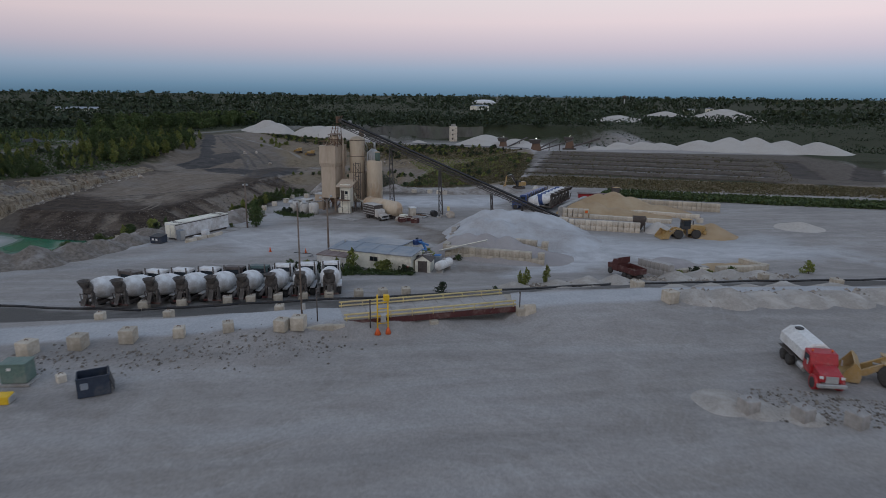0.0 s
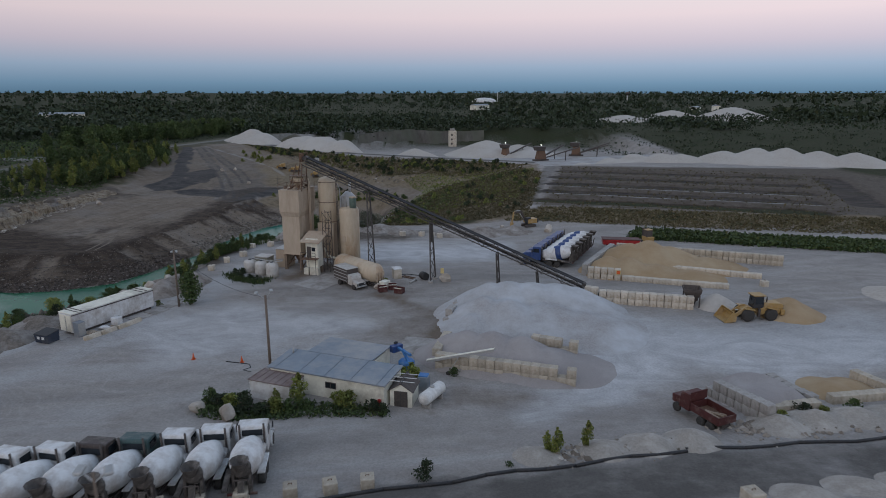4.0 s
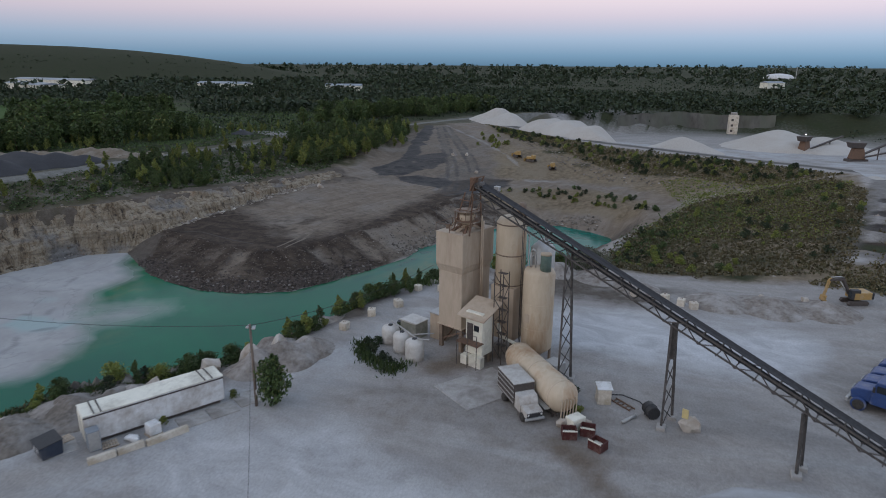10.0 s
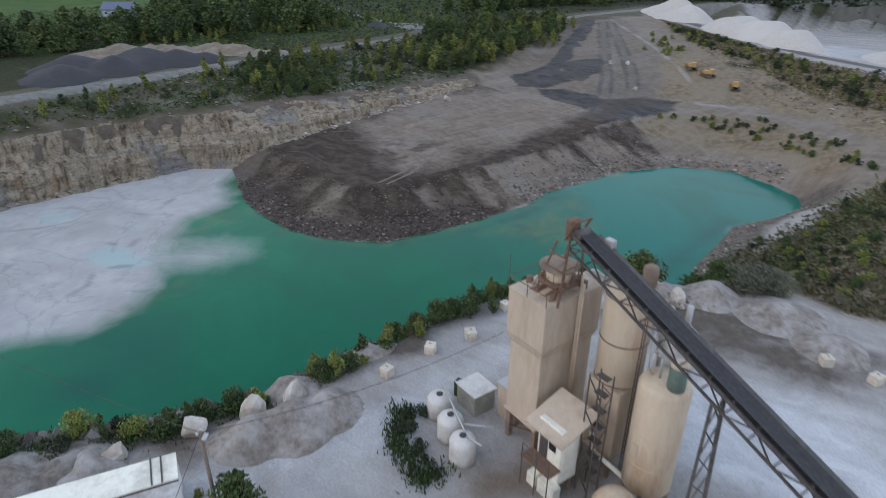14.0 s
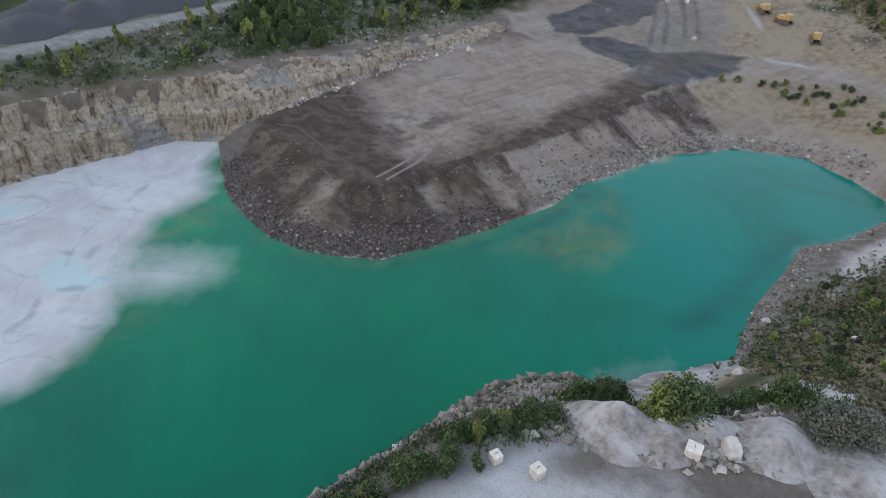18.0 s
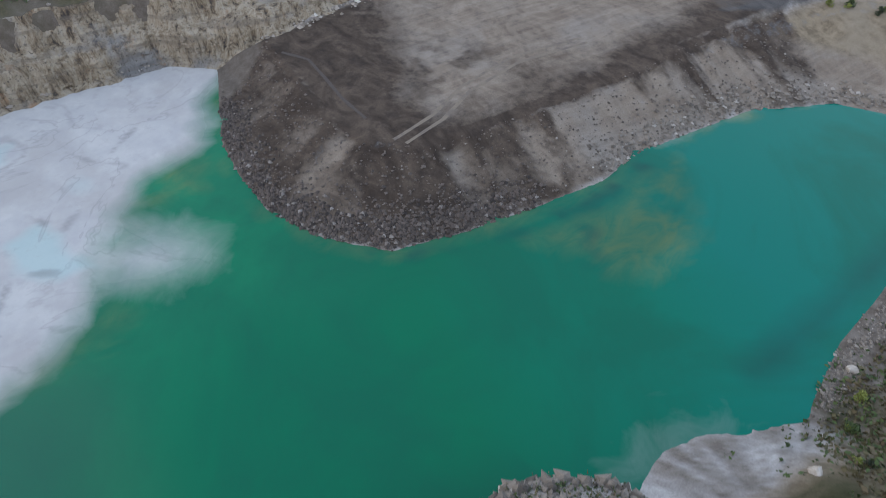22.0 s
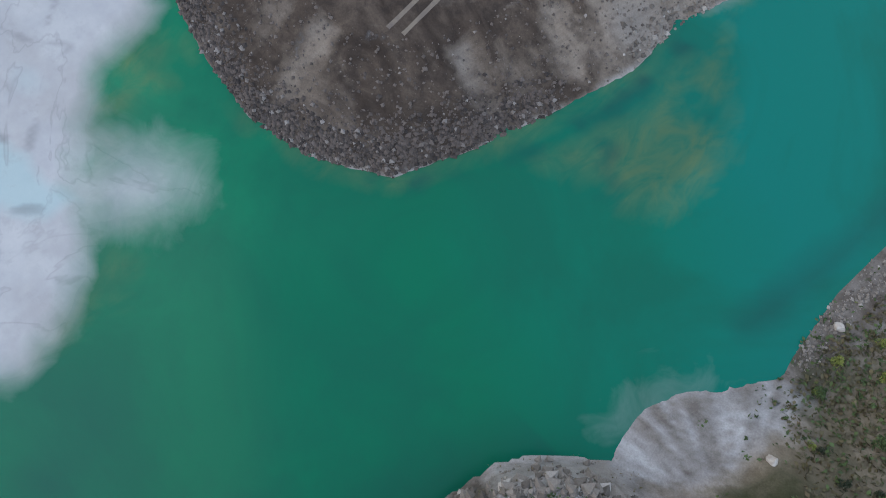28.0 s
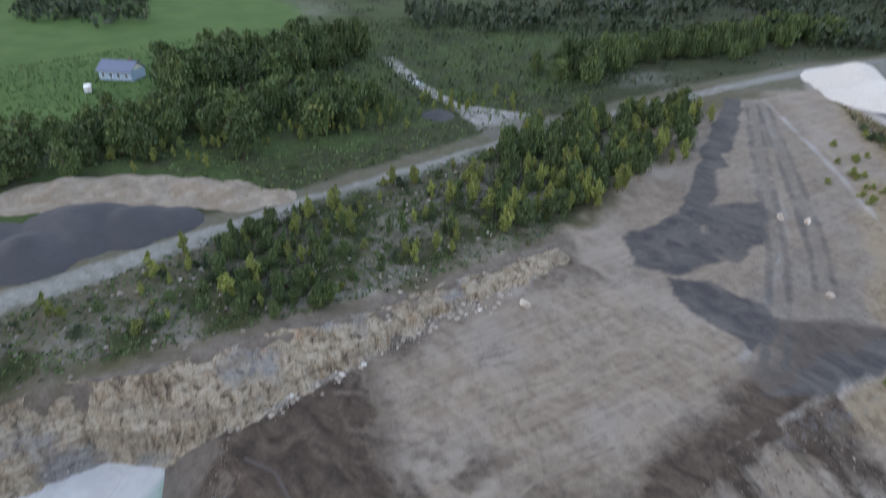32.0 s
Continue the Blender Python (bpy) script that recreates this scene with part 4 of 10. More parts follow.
# the turquoise lake: turbid water whose suspended lime changes from place to place
def lake():
    xs, ys = np.arange(-146, -14, 0.6), np.arange(56, 238, 0.6)
    x, y = np.meshgrid(xs, ys)
    n1, n2 = value_noise(x, y, 22, 5), value_noise(x, y, 6, 5)
    d = line_distance(SHORE, x, y, True)
    mud = grow([(-150, 50), (-112, 60), (-101, 92), (-91, 106), (-85, 117), (-86.5, 128.5), (-96, 134.5), (-102, 137.5), (-105, 144), (-108, 153), (-115, 159), (-123, 168), (-140, 168)], x, y, 3.2, 4.0, 12)
    plume = grow([(-104, 128), (-94, 127), (-87, 136), (-86.5, 143), (-90, 145), (-96, 140), (-103, 137)], x, y, 5.0, 3.0, 8)
    lime = np.clip(np.maximum(mud, plume * 0.68), 0, 1)
    haze = grow([(-170, 40), (-70, 60), (-72, 92), (-78, 120), (-80, 145), (-92, 156), (-125, 170)], x, y, 13.0, 8, 14)
    patch = grow([(-62.3, 173), (-60.6, 178), (-58.7, 186), (-58.7, 193), (-58, 201), (-51, 194), (-47, 189), (-46.5, 181), (-49.5, 176), (-55, 175.5)], x, y, 2.6, 3.0, 6)
    olive = patch * np.clip(0.75 + 1.2 * n2, 0, 1)
    core = grow([(-56, 178), (-54.5, 184), (-52, 190), (-48.4, 187.4), (-48.6, 181.6), (-51.2, 179)], x, y, 2.5, 3, 5)
    olive = np.maximum(olive, core * np.clip(0.85 + 0.5 * n2, 0, 1))
    edge = np.clip(1 - d / 3.2, 0, 1) * np.clip(0.55 + 1.2 * n2, 0, 1)
    olive = np.maximum(olive, edge * 0.85 * (x < -50))
    for smear in ([(-103, 139), (-101, 142.5), (-100.6, 148)], [(-84.5, 118), (-85.2, 124.5), (-85.7, 131.6)]):
        olive = np.maximum(olive, 0.8 * along(smear, x, y, 1.0, 2.6, 2.4, 6))
    fringe = np.clip(grow([(-150, 50), (-98, 60), (-88, 92), (-84.5, 112), (-83, 125), (-84.5, 133), (-92, 141), (-99, 146), (-102, 154), (-110, 162), (-125, 170)], x, y, 4.0, 3.5, 9) - 0.9 * lime, 0, 1)
    olive = np.maximum(olive, 0.7 * fringe * np.clip(0.55 + 1.5 * n2, 0, 1))
    blue = np.clip((y - 160 + (x + 60) * 0.8) / 45 + 0.25 * n1, 0, 1)
    white_edge = np.clip(1 - d / 2.6, 0, 1) * (x > -62) * (y > 200) * 0.16 * (1 + n2) + 0.16 * grow([(-34, 172), (-38, 166), (-39, 156), (-34, 154), (-28, 172)], x, y, 2.4, 2)
    # deep water, bank shade put into the colour, and the spit's sunken stone reef
    deep_and_shade = 0.75 * along([(-33, 176), (-31.2, 187), (-30.6, 196), (-29.5, 206)], x, y, 0.8, 2.2, 1.6, 6)
    deep_and_shade = np.maximum(deep_and_shade, 0.8 * along([(-72, 158), (-65.5, 169), (-62, 175.5), (-60.3, 189), (-59.2, 202)], x, y, 0.5, 1.5, 1.6, 4) * np.clip(0.35 + 1.9 * value_noise(x, y, 3.0, 3), 0, 1))
    deep_and_shade = np.maximum(deep_and_shade, 0.55 * grow([(-85, 114), (-84, 125), (-82, 131), (-73.7, 125), (-68, 119), (-70, 112), (-73, 110)], x, y, 5, 5, 9) * np.clip(0.5 + n1, 0, 1))
    deep_and_shade = np.maximum(deep_and_shade, 0.5 * patch * np.clip(2.2 * value_noise(x + 31, y, 4.5, 3) - 0.2, 0, 1))
    deep_and_shade = np.maximum(deep_and_shade, 0.35 * np.clip(1 - d / 7, 0, 1) * (x > -60) * (y < 152))
    # creases and thin pools on the settled mud
    line = np.zeros(x.shape)
    for path in ([(-131, 129), (-128, 133.7), (-124, 135), (-122, 134), (-121, 130.7), (-122.2, 126.8), (-125, 122)], [(-116, 122), (-113.6, 124), (-111.8, 127.8), (-108.8, 130.5), (-106.5, 131)],
                 [(-121, 138), (-114.4, 140.3), (-110.2, 143.7), (-109.5, 139), (-106, 135.4), (-103.7, 132.7)], [(-94.8, 117.7), (-96.3, 122), (-100.4, 125), (-97.3, 129)],
                 [(-126, 160), (-121, 154), (-117, 148), (-114, 143)], [(-136, 140), (-130, 143), (-124, 142), (-119, 146)], [(-112, 118), (-107, 112), (-101, 110), (-96, 104)]):
        line = np.maximum(line, along(path, x, y, 0.15, 0.45, 1.4, 4) * np.clip(0.7 + 0.9 * n2, 0, 1))
    pool = grow([(-106, 125.6), (-106.7, 130.4), (-102.8, 131), (-94, 133.3), (-96.3, 129.2), (-100.4, 125)], x, y, 1.0, 1.6, 4)
    pool = np.maximum(pool, 0.8 * grow([(-128.7, 129), (-126, 133.8), (-122, 131.5), (-123.4, 127)], x, y, 0.8, 1.2, 4))
    pool = np.maximum(pool, 0.6 * np.clip(2.6 * value_noise(x, y + 70, 16, 4) - 0.9, 0, 1))
    at = dict(water=(np.maximum(lime, white_edge), np.clip(haze, 0, 1), olive, blue), mud=(np.clip(deep_and_shade, 0, 1), line, pool, np.zeros(x.shape)))
    wet = inside(SHORE, x, y) | (d < 2.0)
    ob = new("water", grid_mesh("water", x, y, np.full(x.shape, WATER_Z) + 0.05 * lime, at, wet))
    m, n, l, b = nodes_of("turquoise_quarry_water")
    a = n.new("ShaderNodeVertexColor")
    a.layer_name = "water"
    s = n.new("ShaderNodeSeparateColor")
    l.new(a.outputs["Color"], s.inputs[0])
    fine = noise_node(n, l, 0.22, 7, 0.65)
    streak = noise_node(n, l, 0.08, 6, 0.6)
    c = mix_node(n, l, a.outputs["Alpha"], (0.002, 0.117, 0.058), (0.002, 0.133, 0.101))
    c = mix_node(n, l, s.outputs[1], c, (0.009, 0.158, 0.078))
    silt = n.new("ShaderNodeMath")
    silt.operation = "MULTIPLY"
    l.new(s.outputs[2], silt.inputs[0])
    l.new(ramp_node(n, l, noise_node(n, l, 0.30, 7, 0.65, stretch=(1.0, 0.5, 1.0), warp=1.0), [(0.32, (0.25, 0.25, 0.25)), (0.62, (1, 1, 1))]), silt.inputs[1])
    c = mix_node(n, l, ramp_node(n, l, silt.outputs[0], [(0.1, (0, 0, 0)), (0.9, (0.85, 0.85, 0.85))]), c, (0.125, 0.158, 0.066))
    extra = n.new("ShaderNodeVertexColor")
    extra.layer_name = "mud"
    e = n.new("ShaderNodeSeparateColor")
    l.new(extra.outputs["Color"], e.inputs[0])
    murk = noise_node(n, l, 0.035, 6, 0.6, warp=1.2)
    c = mix_node(n, l, ramp_node(n, l, murk, [(0.40, (0.5, 0.5, 0.5)), (0.58, (0, 0, 0))]), c, (0.005, 0.085, 0.052))
    c = mix_node(n, l, e.outputs[0], c, (0.008, 0.058, 0.050))
    lime_c = mix_node(n, l, ramp_node(n, l, fine, [(0.35, (0, 0, 0)), (0.65, (1, 1, 1))]), (0.355, 0.352, 0.352), (0.425, 0.418, 0.405))
    lime_c = mix_node(n, l, ramp_node(n, l, streak, [(0.46, (0, 0, 0)), (0.62, (0.6, 0.6, 0.6))]), lime_c, (0.315, 0.300, 0.288))
    lime_c = mix_node(n, l, ramp_node(n, l, e.outputs[2], [(0.1, (0, 0, 0)), (1.0, (0.6, 0.6, 0.6))]), lime_c, (0.315, 0.440, 0.435))
    crease = noise_node(n, l, 0.05, 5, 0.55, warp=0.8)
    lime_c = mix_node(n, l, ramp_node(n, l, crease, [(0.487, (0, 0, 0)), (0.50, (0.35, 0.35, 0.35)), (0.506, (0, 0, 0)), (0.60, (0, 0, 0)), (0.612, (0.25, 0.25, 0.25)), (0.622, (0, 0, 0))]), lime_c, (0.21, 0.206, 0.203))
    grime = noise_node(n, l, 0.45, 6, 0.7)
    lime_c = mix_node(n, l, ramp_node(n, l, grime, [(0.55, (0, 0, 0)), (0.72, (0.4, 0.4, 0.4))]), lime_c, (0.28, 0.273, 0.262))
    lime_c = mix_node(n, l, ramp_node(n, l, e.outputs[1], [(0.15, (0, 0, 0)), (0.95, (0.6, 0.6, 0.6))]), lime_c, (0.15, 0.148, 0.145))
    wisp = n.new("ShaderNodeMath")
    wisp.operation = "MULTIPLY_ADD"
    l.new(noise_node(n, l, 0.16, 6, 0.6, warp=1.0), wisp.inputs[0])
    wisp.inputs[1].default_value = 0.34
    l.new(s.outputs[0], wisp.inputs[2])
    settled = n.new("ShaderNodeMath")
    settled.operation = "SUBTRACT"
    l.new(wisp.outputs[0], settled.inputs[0])
    settled.inputs[1].default_value = 0.17
    c = mix_node(n, l, ramp_node(n, l, settled.outputs[0], [(0.10, (0, 0, 0)), (0.5, (0.6, 0.6, 0.6)), (0.8, (1, 1, 1))]), c, lime_c)
    l.new(c, b.inputs["Base Color"])
    r = ramp_node(n, l, s.outputs[0], [(0.3, (0.16, 0.16, 0.16)), (0.8, (0.75, 0.75, 0.75))])
    l.new(r, b.inputs["Roughness"])
    b.inputs["Specular IOR Level"].default_value = 0.13
    bump_node(n, l, noise_node(n, l, 1.2, 4, 0.5), 0.05, 0.05, b)
    ob.data.materials.append(m)
    return tagged(ob, "still turquoise quarry lake clouded with white lime mud", "lake", kind="structure")


lake()


# the blasted quarry face: two benches of fractured rock in front of the bank
def rock_material():
    m, n, l, b = nodes_of("fractured_limestone_face")
    crack = noise_node(n, l, 0.75, 8, 0.72, stretch=(1.0, 1.0, 0.2), warp=0.5)
    layer = noise_node(n, l, 0.5, 5, 0.6, stretch=(0.12, 0.12, 2.2))
    patch = noise_node(n, l, 0.10, 4, 0.6)
    blocks = noise_node(n, l, 2.2, 5, 0.65)
    rust = noise_node(n, l, 0.22, 6, 0.7)
    # cracks drawn near-black in the colour, where the same noise bumps inward
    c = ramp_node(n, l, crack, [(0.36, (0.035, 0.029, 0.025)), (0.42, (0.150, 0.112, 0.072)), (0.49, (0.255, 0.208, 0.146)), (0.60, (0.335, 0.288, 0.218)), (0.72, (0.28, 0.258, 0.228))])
    c = mix_node(n, l, ramp_node(n, l, layer, [(0.52, (0, 0, 0)), (0.64, (0.6, 0.6, 0.6))]), c, (0.145, 0.118, 0.090))
    c = mix_node(n, l, ramp_node(n, l, patch, [(0.55, (0, 0, 0)), (0.66, (0.6, 0.6, 0.6))]), c, (0.155, 0.165, 0.180))
    c = mix_node(n, l, ramp_node(n, l, rust, [(0.58, (0, 0, 0)), (0.68, (0.6, 0.6, 0.6))]), c, (0.26, 0.135, 0.062))
    # near-black again wherever the block noise is low
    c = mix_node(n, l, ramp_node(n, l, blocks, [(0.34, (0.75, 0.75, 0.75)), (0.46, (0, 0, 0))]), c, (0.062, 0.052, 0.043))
    l.new(c, b.inputs["Base Color"])
    b.inputs["Roughness"].default_value = 0.95
    bump_node(n, l, crack, 1.0, 0.6, b)
    return m


ROCK_FACE = rock_material()


def quarry_face():
    foot = SHORE_FACE + FACE_FOOT
    foot_z = [WATER_Z - 0.3] * len(SHORE_FACE) + [-10.0, -9.4, -8.7, -7.8, -7.0, -6.4]
    top_z = [-2.6, -2.6, -2.6, -2.6, -3.0, -3.0, -3.2, -3.4, -3.6, -3.8, -4.2, -4.6, -4.9]
    s = np.arange(62, 240, 0.45)
    fx, fz = np.interp(s, [p[1] for p in foot], [p[0] for p in foot]), np.interp(s, [p[1] for p in foot], foot_z)
    tx, tz = np.interp(s, [p[1] for p in FACE_TOP], [p[0] for p in FACE_TOP]), np.interp(s, [p[1] for p in FACE_TOP], top_z)
    t = np.linspace(0, 1, 26)
    across = np.interp(t, [0, 0.06, 0.5, 0.56, 0.62, 1.0], [-0.35, 0.0, 0.22, 0.55, 0.66, 1.02])
    ss, tt = np.meshgrid(s, t)
    h = fz[None] + (tz - fz)[None] * tt
    x = fx[None] + (tx - fx)[None] * across[:, None]
    chunk = value_noise(ss * 1.0, h * 2.0 + 40, 3.2, 4, 0.62)
    crag = np.floor((value_noise(ss, h * 0.25 + 9, 2.4, 2) + 1) * 3.5) / 3.5 - 1
    wob = value_noise(ss, np.zeros_like(ss), 14, 3)
    x = x + 0.1 + 0.7 * chunk + 0.9 * crag + 0.8 * wob
    h = h + 0.35 * value_noise(ss, tt * 10, 2.0, 3) * (tt > 0.1)
    ob = new("quarry_face", grid_mesh("quarry_face", x, ss, h, {}))
    for p in ob.data.polygons:
        p.use_smooth = False
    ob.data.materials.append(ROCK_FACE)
    return tagged(ob, "fractured tan and blue-grey limestone quarry face with a ledge", "rock face", kind="structure")


quarry_face()


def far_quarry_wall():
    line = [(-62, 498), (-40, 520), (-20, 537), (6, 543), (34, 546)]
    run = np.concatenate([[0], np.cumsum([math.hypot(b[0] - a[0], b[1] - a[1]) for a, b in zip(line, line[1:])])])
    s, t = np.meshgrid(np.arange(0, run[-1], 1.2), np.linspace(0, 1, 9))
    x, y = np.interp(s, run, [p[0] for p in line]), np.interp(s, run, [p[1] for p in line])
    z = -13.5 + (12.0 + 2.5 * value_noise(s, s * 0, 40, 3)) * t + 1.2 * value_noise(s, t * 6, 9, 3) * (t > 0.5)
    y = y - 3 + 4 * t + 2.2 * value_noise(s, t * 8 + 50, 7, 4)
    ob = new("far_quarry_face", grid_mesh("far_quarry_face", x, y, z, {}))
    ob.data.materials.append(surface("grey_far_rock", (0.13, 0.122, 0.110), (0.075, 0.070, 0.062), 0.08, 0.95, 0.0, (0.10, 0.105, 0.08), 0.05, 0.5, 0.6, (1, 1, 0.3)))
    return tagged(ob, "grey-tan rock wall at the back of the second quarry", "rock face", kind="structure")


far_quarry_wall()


def ribbon(name, label, line, width, material, lift=0.05, kind="structure"):
    """A narrow strip draped on the ground, such as a wheel track."""
    pts = []
    for (ax, ay), (bx, by) in zip(line, line[1:]):
        k = max(2, int(math.hypot(bx - ax, by - ay) / 0.7))
        pts += [(ax + (bx - ax) * q / k, ay + (by - ay) * q / k) for q in range(k)]
    pts.append(line[-1])
    p = np.array(pts)
    d = np.gradient(p, axis=0)
    d /= np.linalg.norm(d, axis=1)[:, None]
    nrm = np.stack([-d[:, 1], d[:, 0]], 1)
    wv = width / 2 * (1 + 0.25 * value_noise(p[:, 0], p[:, 1], 2.5, 2))
    rows = np.stack([p + nrm * wv[:, None] * k for k in (-1, 0, 1)])
    z = np.array([[ground_at(*q) for q in r] for r in rows]) + np.array([0.005, lift, 0.005])[:, None]
    ob = new(name, grid_mesh(name, rows[..., 0], rows[..., 1], z, {}))
    ob.data.materials.append(material)
    return tagged(ob, label, "track", kind=kind)


TRACK_TAN = surface("dry_tan_track", (0.184, 0.15, 0.112), (0.15, 0.122, 0.0952), 1.0, 0.95, 0.0, (0.122, 0.0986, 0.0816), 0.4, 0.4)
TRACK_DARK = surface("dark_clay_track", (0.068, 0.0544, 0.0462), (0.051, 0.0408, 0.0354), 1.0, 0.95)
for k, off in enumerate((0.0, 1.7)):
    ribbon("wheel_track", "pale wheel track pressed into the spit's dark soil", [(-83.6 + off, 170.6 + 0.4 * off), (-84 + off, 178 + 0.3 * off), (-86 + off, 186), (-86 + off, 196), (-82 + off, 208)], 0.55, TRACK_TAN)
ribbon("soil_crack", "dark crack along the spit's edge", [(-113, 172.6), (-108, 174.2), (-102, 173), (-96, 171.6), (-90, 171)], 0.5, TRACK_DARK, 0.03)
# ---------------------------------------------------------------- small mesh kit
def thing(name, label, category, m, group=""):
    ob = new(name)
    ob.empty_display_size = 0.3
    ob.matrix_world = m
    return tagged(ob, label, category, group)


def part(name, bm, material, parent, label=""):
    me = bpy.data.meshes.new(name)
    bm.to_mesh(me)
    bm.free()
    me.materials.append(material)
    ob = new(name, me)
    if parent is not None:
        ob.parent = parent
    return tagged(ob, label)


def share(name, source, parent, m):
    """One more piece on the mesh of another piece."""
    ob = new(name, source.data)
    ob.parent = parent
    ob.matrix_basis = m
    return ob


def box(sx, sy, sz, at=(0, 0, 0), bevel=0.0, turn=(0, 0, 0), bm=None, taper=1.0, taper_y=None):
    """A box standing on at, with bevelled edges; taper shrinks its top."""
    bm = bm or bmesh.new()
    made = bmesh.ops.create_cube(bm, size=1)["verts"]
    ty = taper if taper_y is None else taper_y
    for v in made:
        top = v.co.z > 0
        v.co = Vector((v.co.x * sx * (taper if top else 1), v.co.y * sy * (ty if top else 1), (v.co.z + 0.5) * sz))
    if bevel:
        edges = list({e for v in made for e in v.link_edges})
        made = list({v for f in bmesh.ops.bevel(bm, geom=edges, offset=bevel, segments=1, affect="EDGES")["faces"] for v in f.verts} | {v for v in made if v.is_valid})
    bmesh.ops.transform(bm, matrix=pose(*at, *turn), verts=made)
    return bm


def rod(a, b, r, r2=None, seg=8, bm=None, cap=True):
    bm = bm or bmesh.new()
    a, b = Vector(a), Vector(b)
    way = b - a
    made = bmesh.ops.create_cone(bm, cap_ends=cap, segments=seg, radius1=r, radius2=r if r2 is None else r2, depth=way.length)["verts"]
    bmesh.ops.transform(bm, matrix=Matrix.Translation((a + b) / 2) @ way.to_track_quat("Z", "Y").to_matrix().to_4x4(), verts=made)
    for f in {f for v in made for f in v.link_faces}:
        f.smooth = seg > 6 and len(f.verts) == 4
    return bm


def beam(a, b, w, h=None, bm=None):
    """A square bar from a to b."""
    bm = bm or bmesh.new()
    a, b = Vector(a), Vector(b)
    way = b - a
    made = bmesh.ops.create_cube(bm, size=1)["verts"]
    side = way.normalized().cross(Vector((0, 0, 1)))
    side = side.normalized() if side.length > 1e-3 else Vector((1, 0, 0))
    up = side.cross(way.normalized())
    rot = Matrix((side, way.normalized(), up)).transposed().to_4x4()
    bmesh.ops.transform(bm, matrix=Matrix.Translation((a + b) / 2) @ rot @ Matrix.Diagonal((w, way.length, h or w, 1)), verts=made)
    return bm


def lathe(profile, seg=24, bm=None, m=None, smooth=True):
    """A body turned round z from (radius, height) pairs."""
    bm = bm or bmesh.new()
    rings = []
    for r, z in profile:
        rings.append([bm.verts.new((r * math.cos(2 * math.pi * k / seg), r * math.sin(2 * math.pi * k / seg), z)) for k in range(seg)])
    for lo, hi in zip(rings, rings[1:]):
        for k in range(seg):
            f = bm.faces.new((lo[k], lo[(k + 1) % seg], hi[(k + 1) % seg], hi[k]))
            f.smooth = smooth
    if profile[0][0] > 1e-3:
        bm.faces.new(rings[0][::-1])
    if profile[-1][0] > 1e-3:
        bm.faces.new(rings[-1])
    if m is not None:
        bmesh.ops.transform(bm, matrix=m, verts=[v for ring in rings for v in ring])
    return bm


def prism(points, width, at=(0, 0, 0), turn=(0, 0, 0), bm=None, bevel=0.0):
    """A side outline (y forward, z up) pushed out to a width along x, centred."""
    bm = bm or bmesh.new()
    lo = [bm.verts.new((-width / 2, y, z)) for y, z in points]
    hi = [bm.verts.new((width / 2, y, z)) for y, z in points]
    n = len(points)
    bm.faces.new(lo)
    bm.faces.new(hi[::-1])
    for k in range(n):
        bm.faces.new((lo[(k + 1) % n], lo[k], hi[k], hi[(k + 1) % n]))
    bmesh.ops.recalc_face_normals(bm, faces=bm.faces)
    made = lo + hi
    if bevel:
        edges = list({e for v in made for e in v.link_edges})
        out = bmesh.ops.bevel(bm, geom=edges, offset=bevel, segments=1, affect="EDGES")
        made = list({v for v in made if v.is_valid} | set(out["verts"]))
    bmesh.ops.transform(bm, matrix=pose(*at, *turn), verts=made)
    return bm


def tube(points, r, seg=6, bm=None):
    bm = bm or bmesh.new()
    for a, b in zip(points, points[1:]):
        rod(a, b, r, seg=seg, bm=bm)
    return bm


def boulder_mesh(name, seed, material, blocky=0.0):
    rnd = random.Random(seed)
    bm = bmesh.new()
    bmesh.ops.create_icosphere(bm, subdivisions=2, radius=0.5)
    for v in bm.verts:
        k = 0.75 + 0.4 * noise.noise(v.co * 2.3 + Vector((seed * 3.1, 0, 0))) + 0.15 * rnd.random()
        c = v.co * k
        if blocky:
            c = Vector([max(-0.42, min(0.42, q * (1 + blocky))) for q in c])
        v.co = c
    me = bpy.data.meshes.new(name)
    bm.to_mesh(me)
    bm.free()
    me.materials.append(material)
    return me


def wheel(parent, x, y, r, w, rim_mat=None, name="wheel"):
    rim_mat = rim_mat or GALV
    m = pose(x, y, r, 0, 90, 0)
    tyre = part(name, lathe([(r * 0.55, -w / 2), (r * 0.9, -w / 2), (r, -w * 0.32), (r, w * 0.32), (r * 0.9, w / 2), (r * 0.55, w / 2)], 18, m=m), RUBBER, parent)
    part("rim", lathe([(r * 0.58, -w * 0.42), (r * 0.5, -w * 0.2), (r * 0.5, w * 0.2), (r * 0.58, w * 0.42)], 14, m=m), rim_mat, tyre)
    return tyre

# ---------------------------------------------------------------- the batching plant
PLANT = pose(-20.8, 120.8, 0, 0, 0, -16)


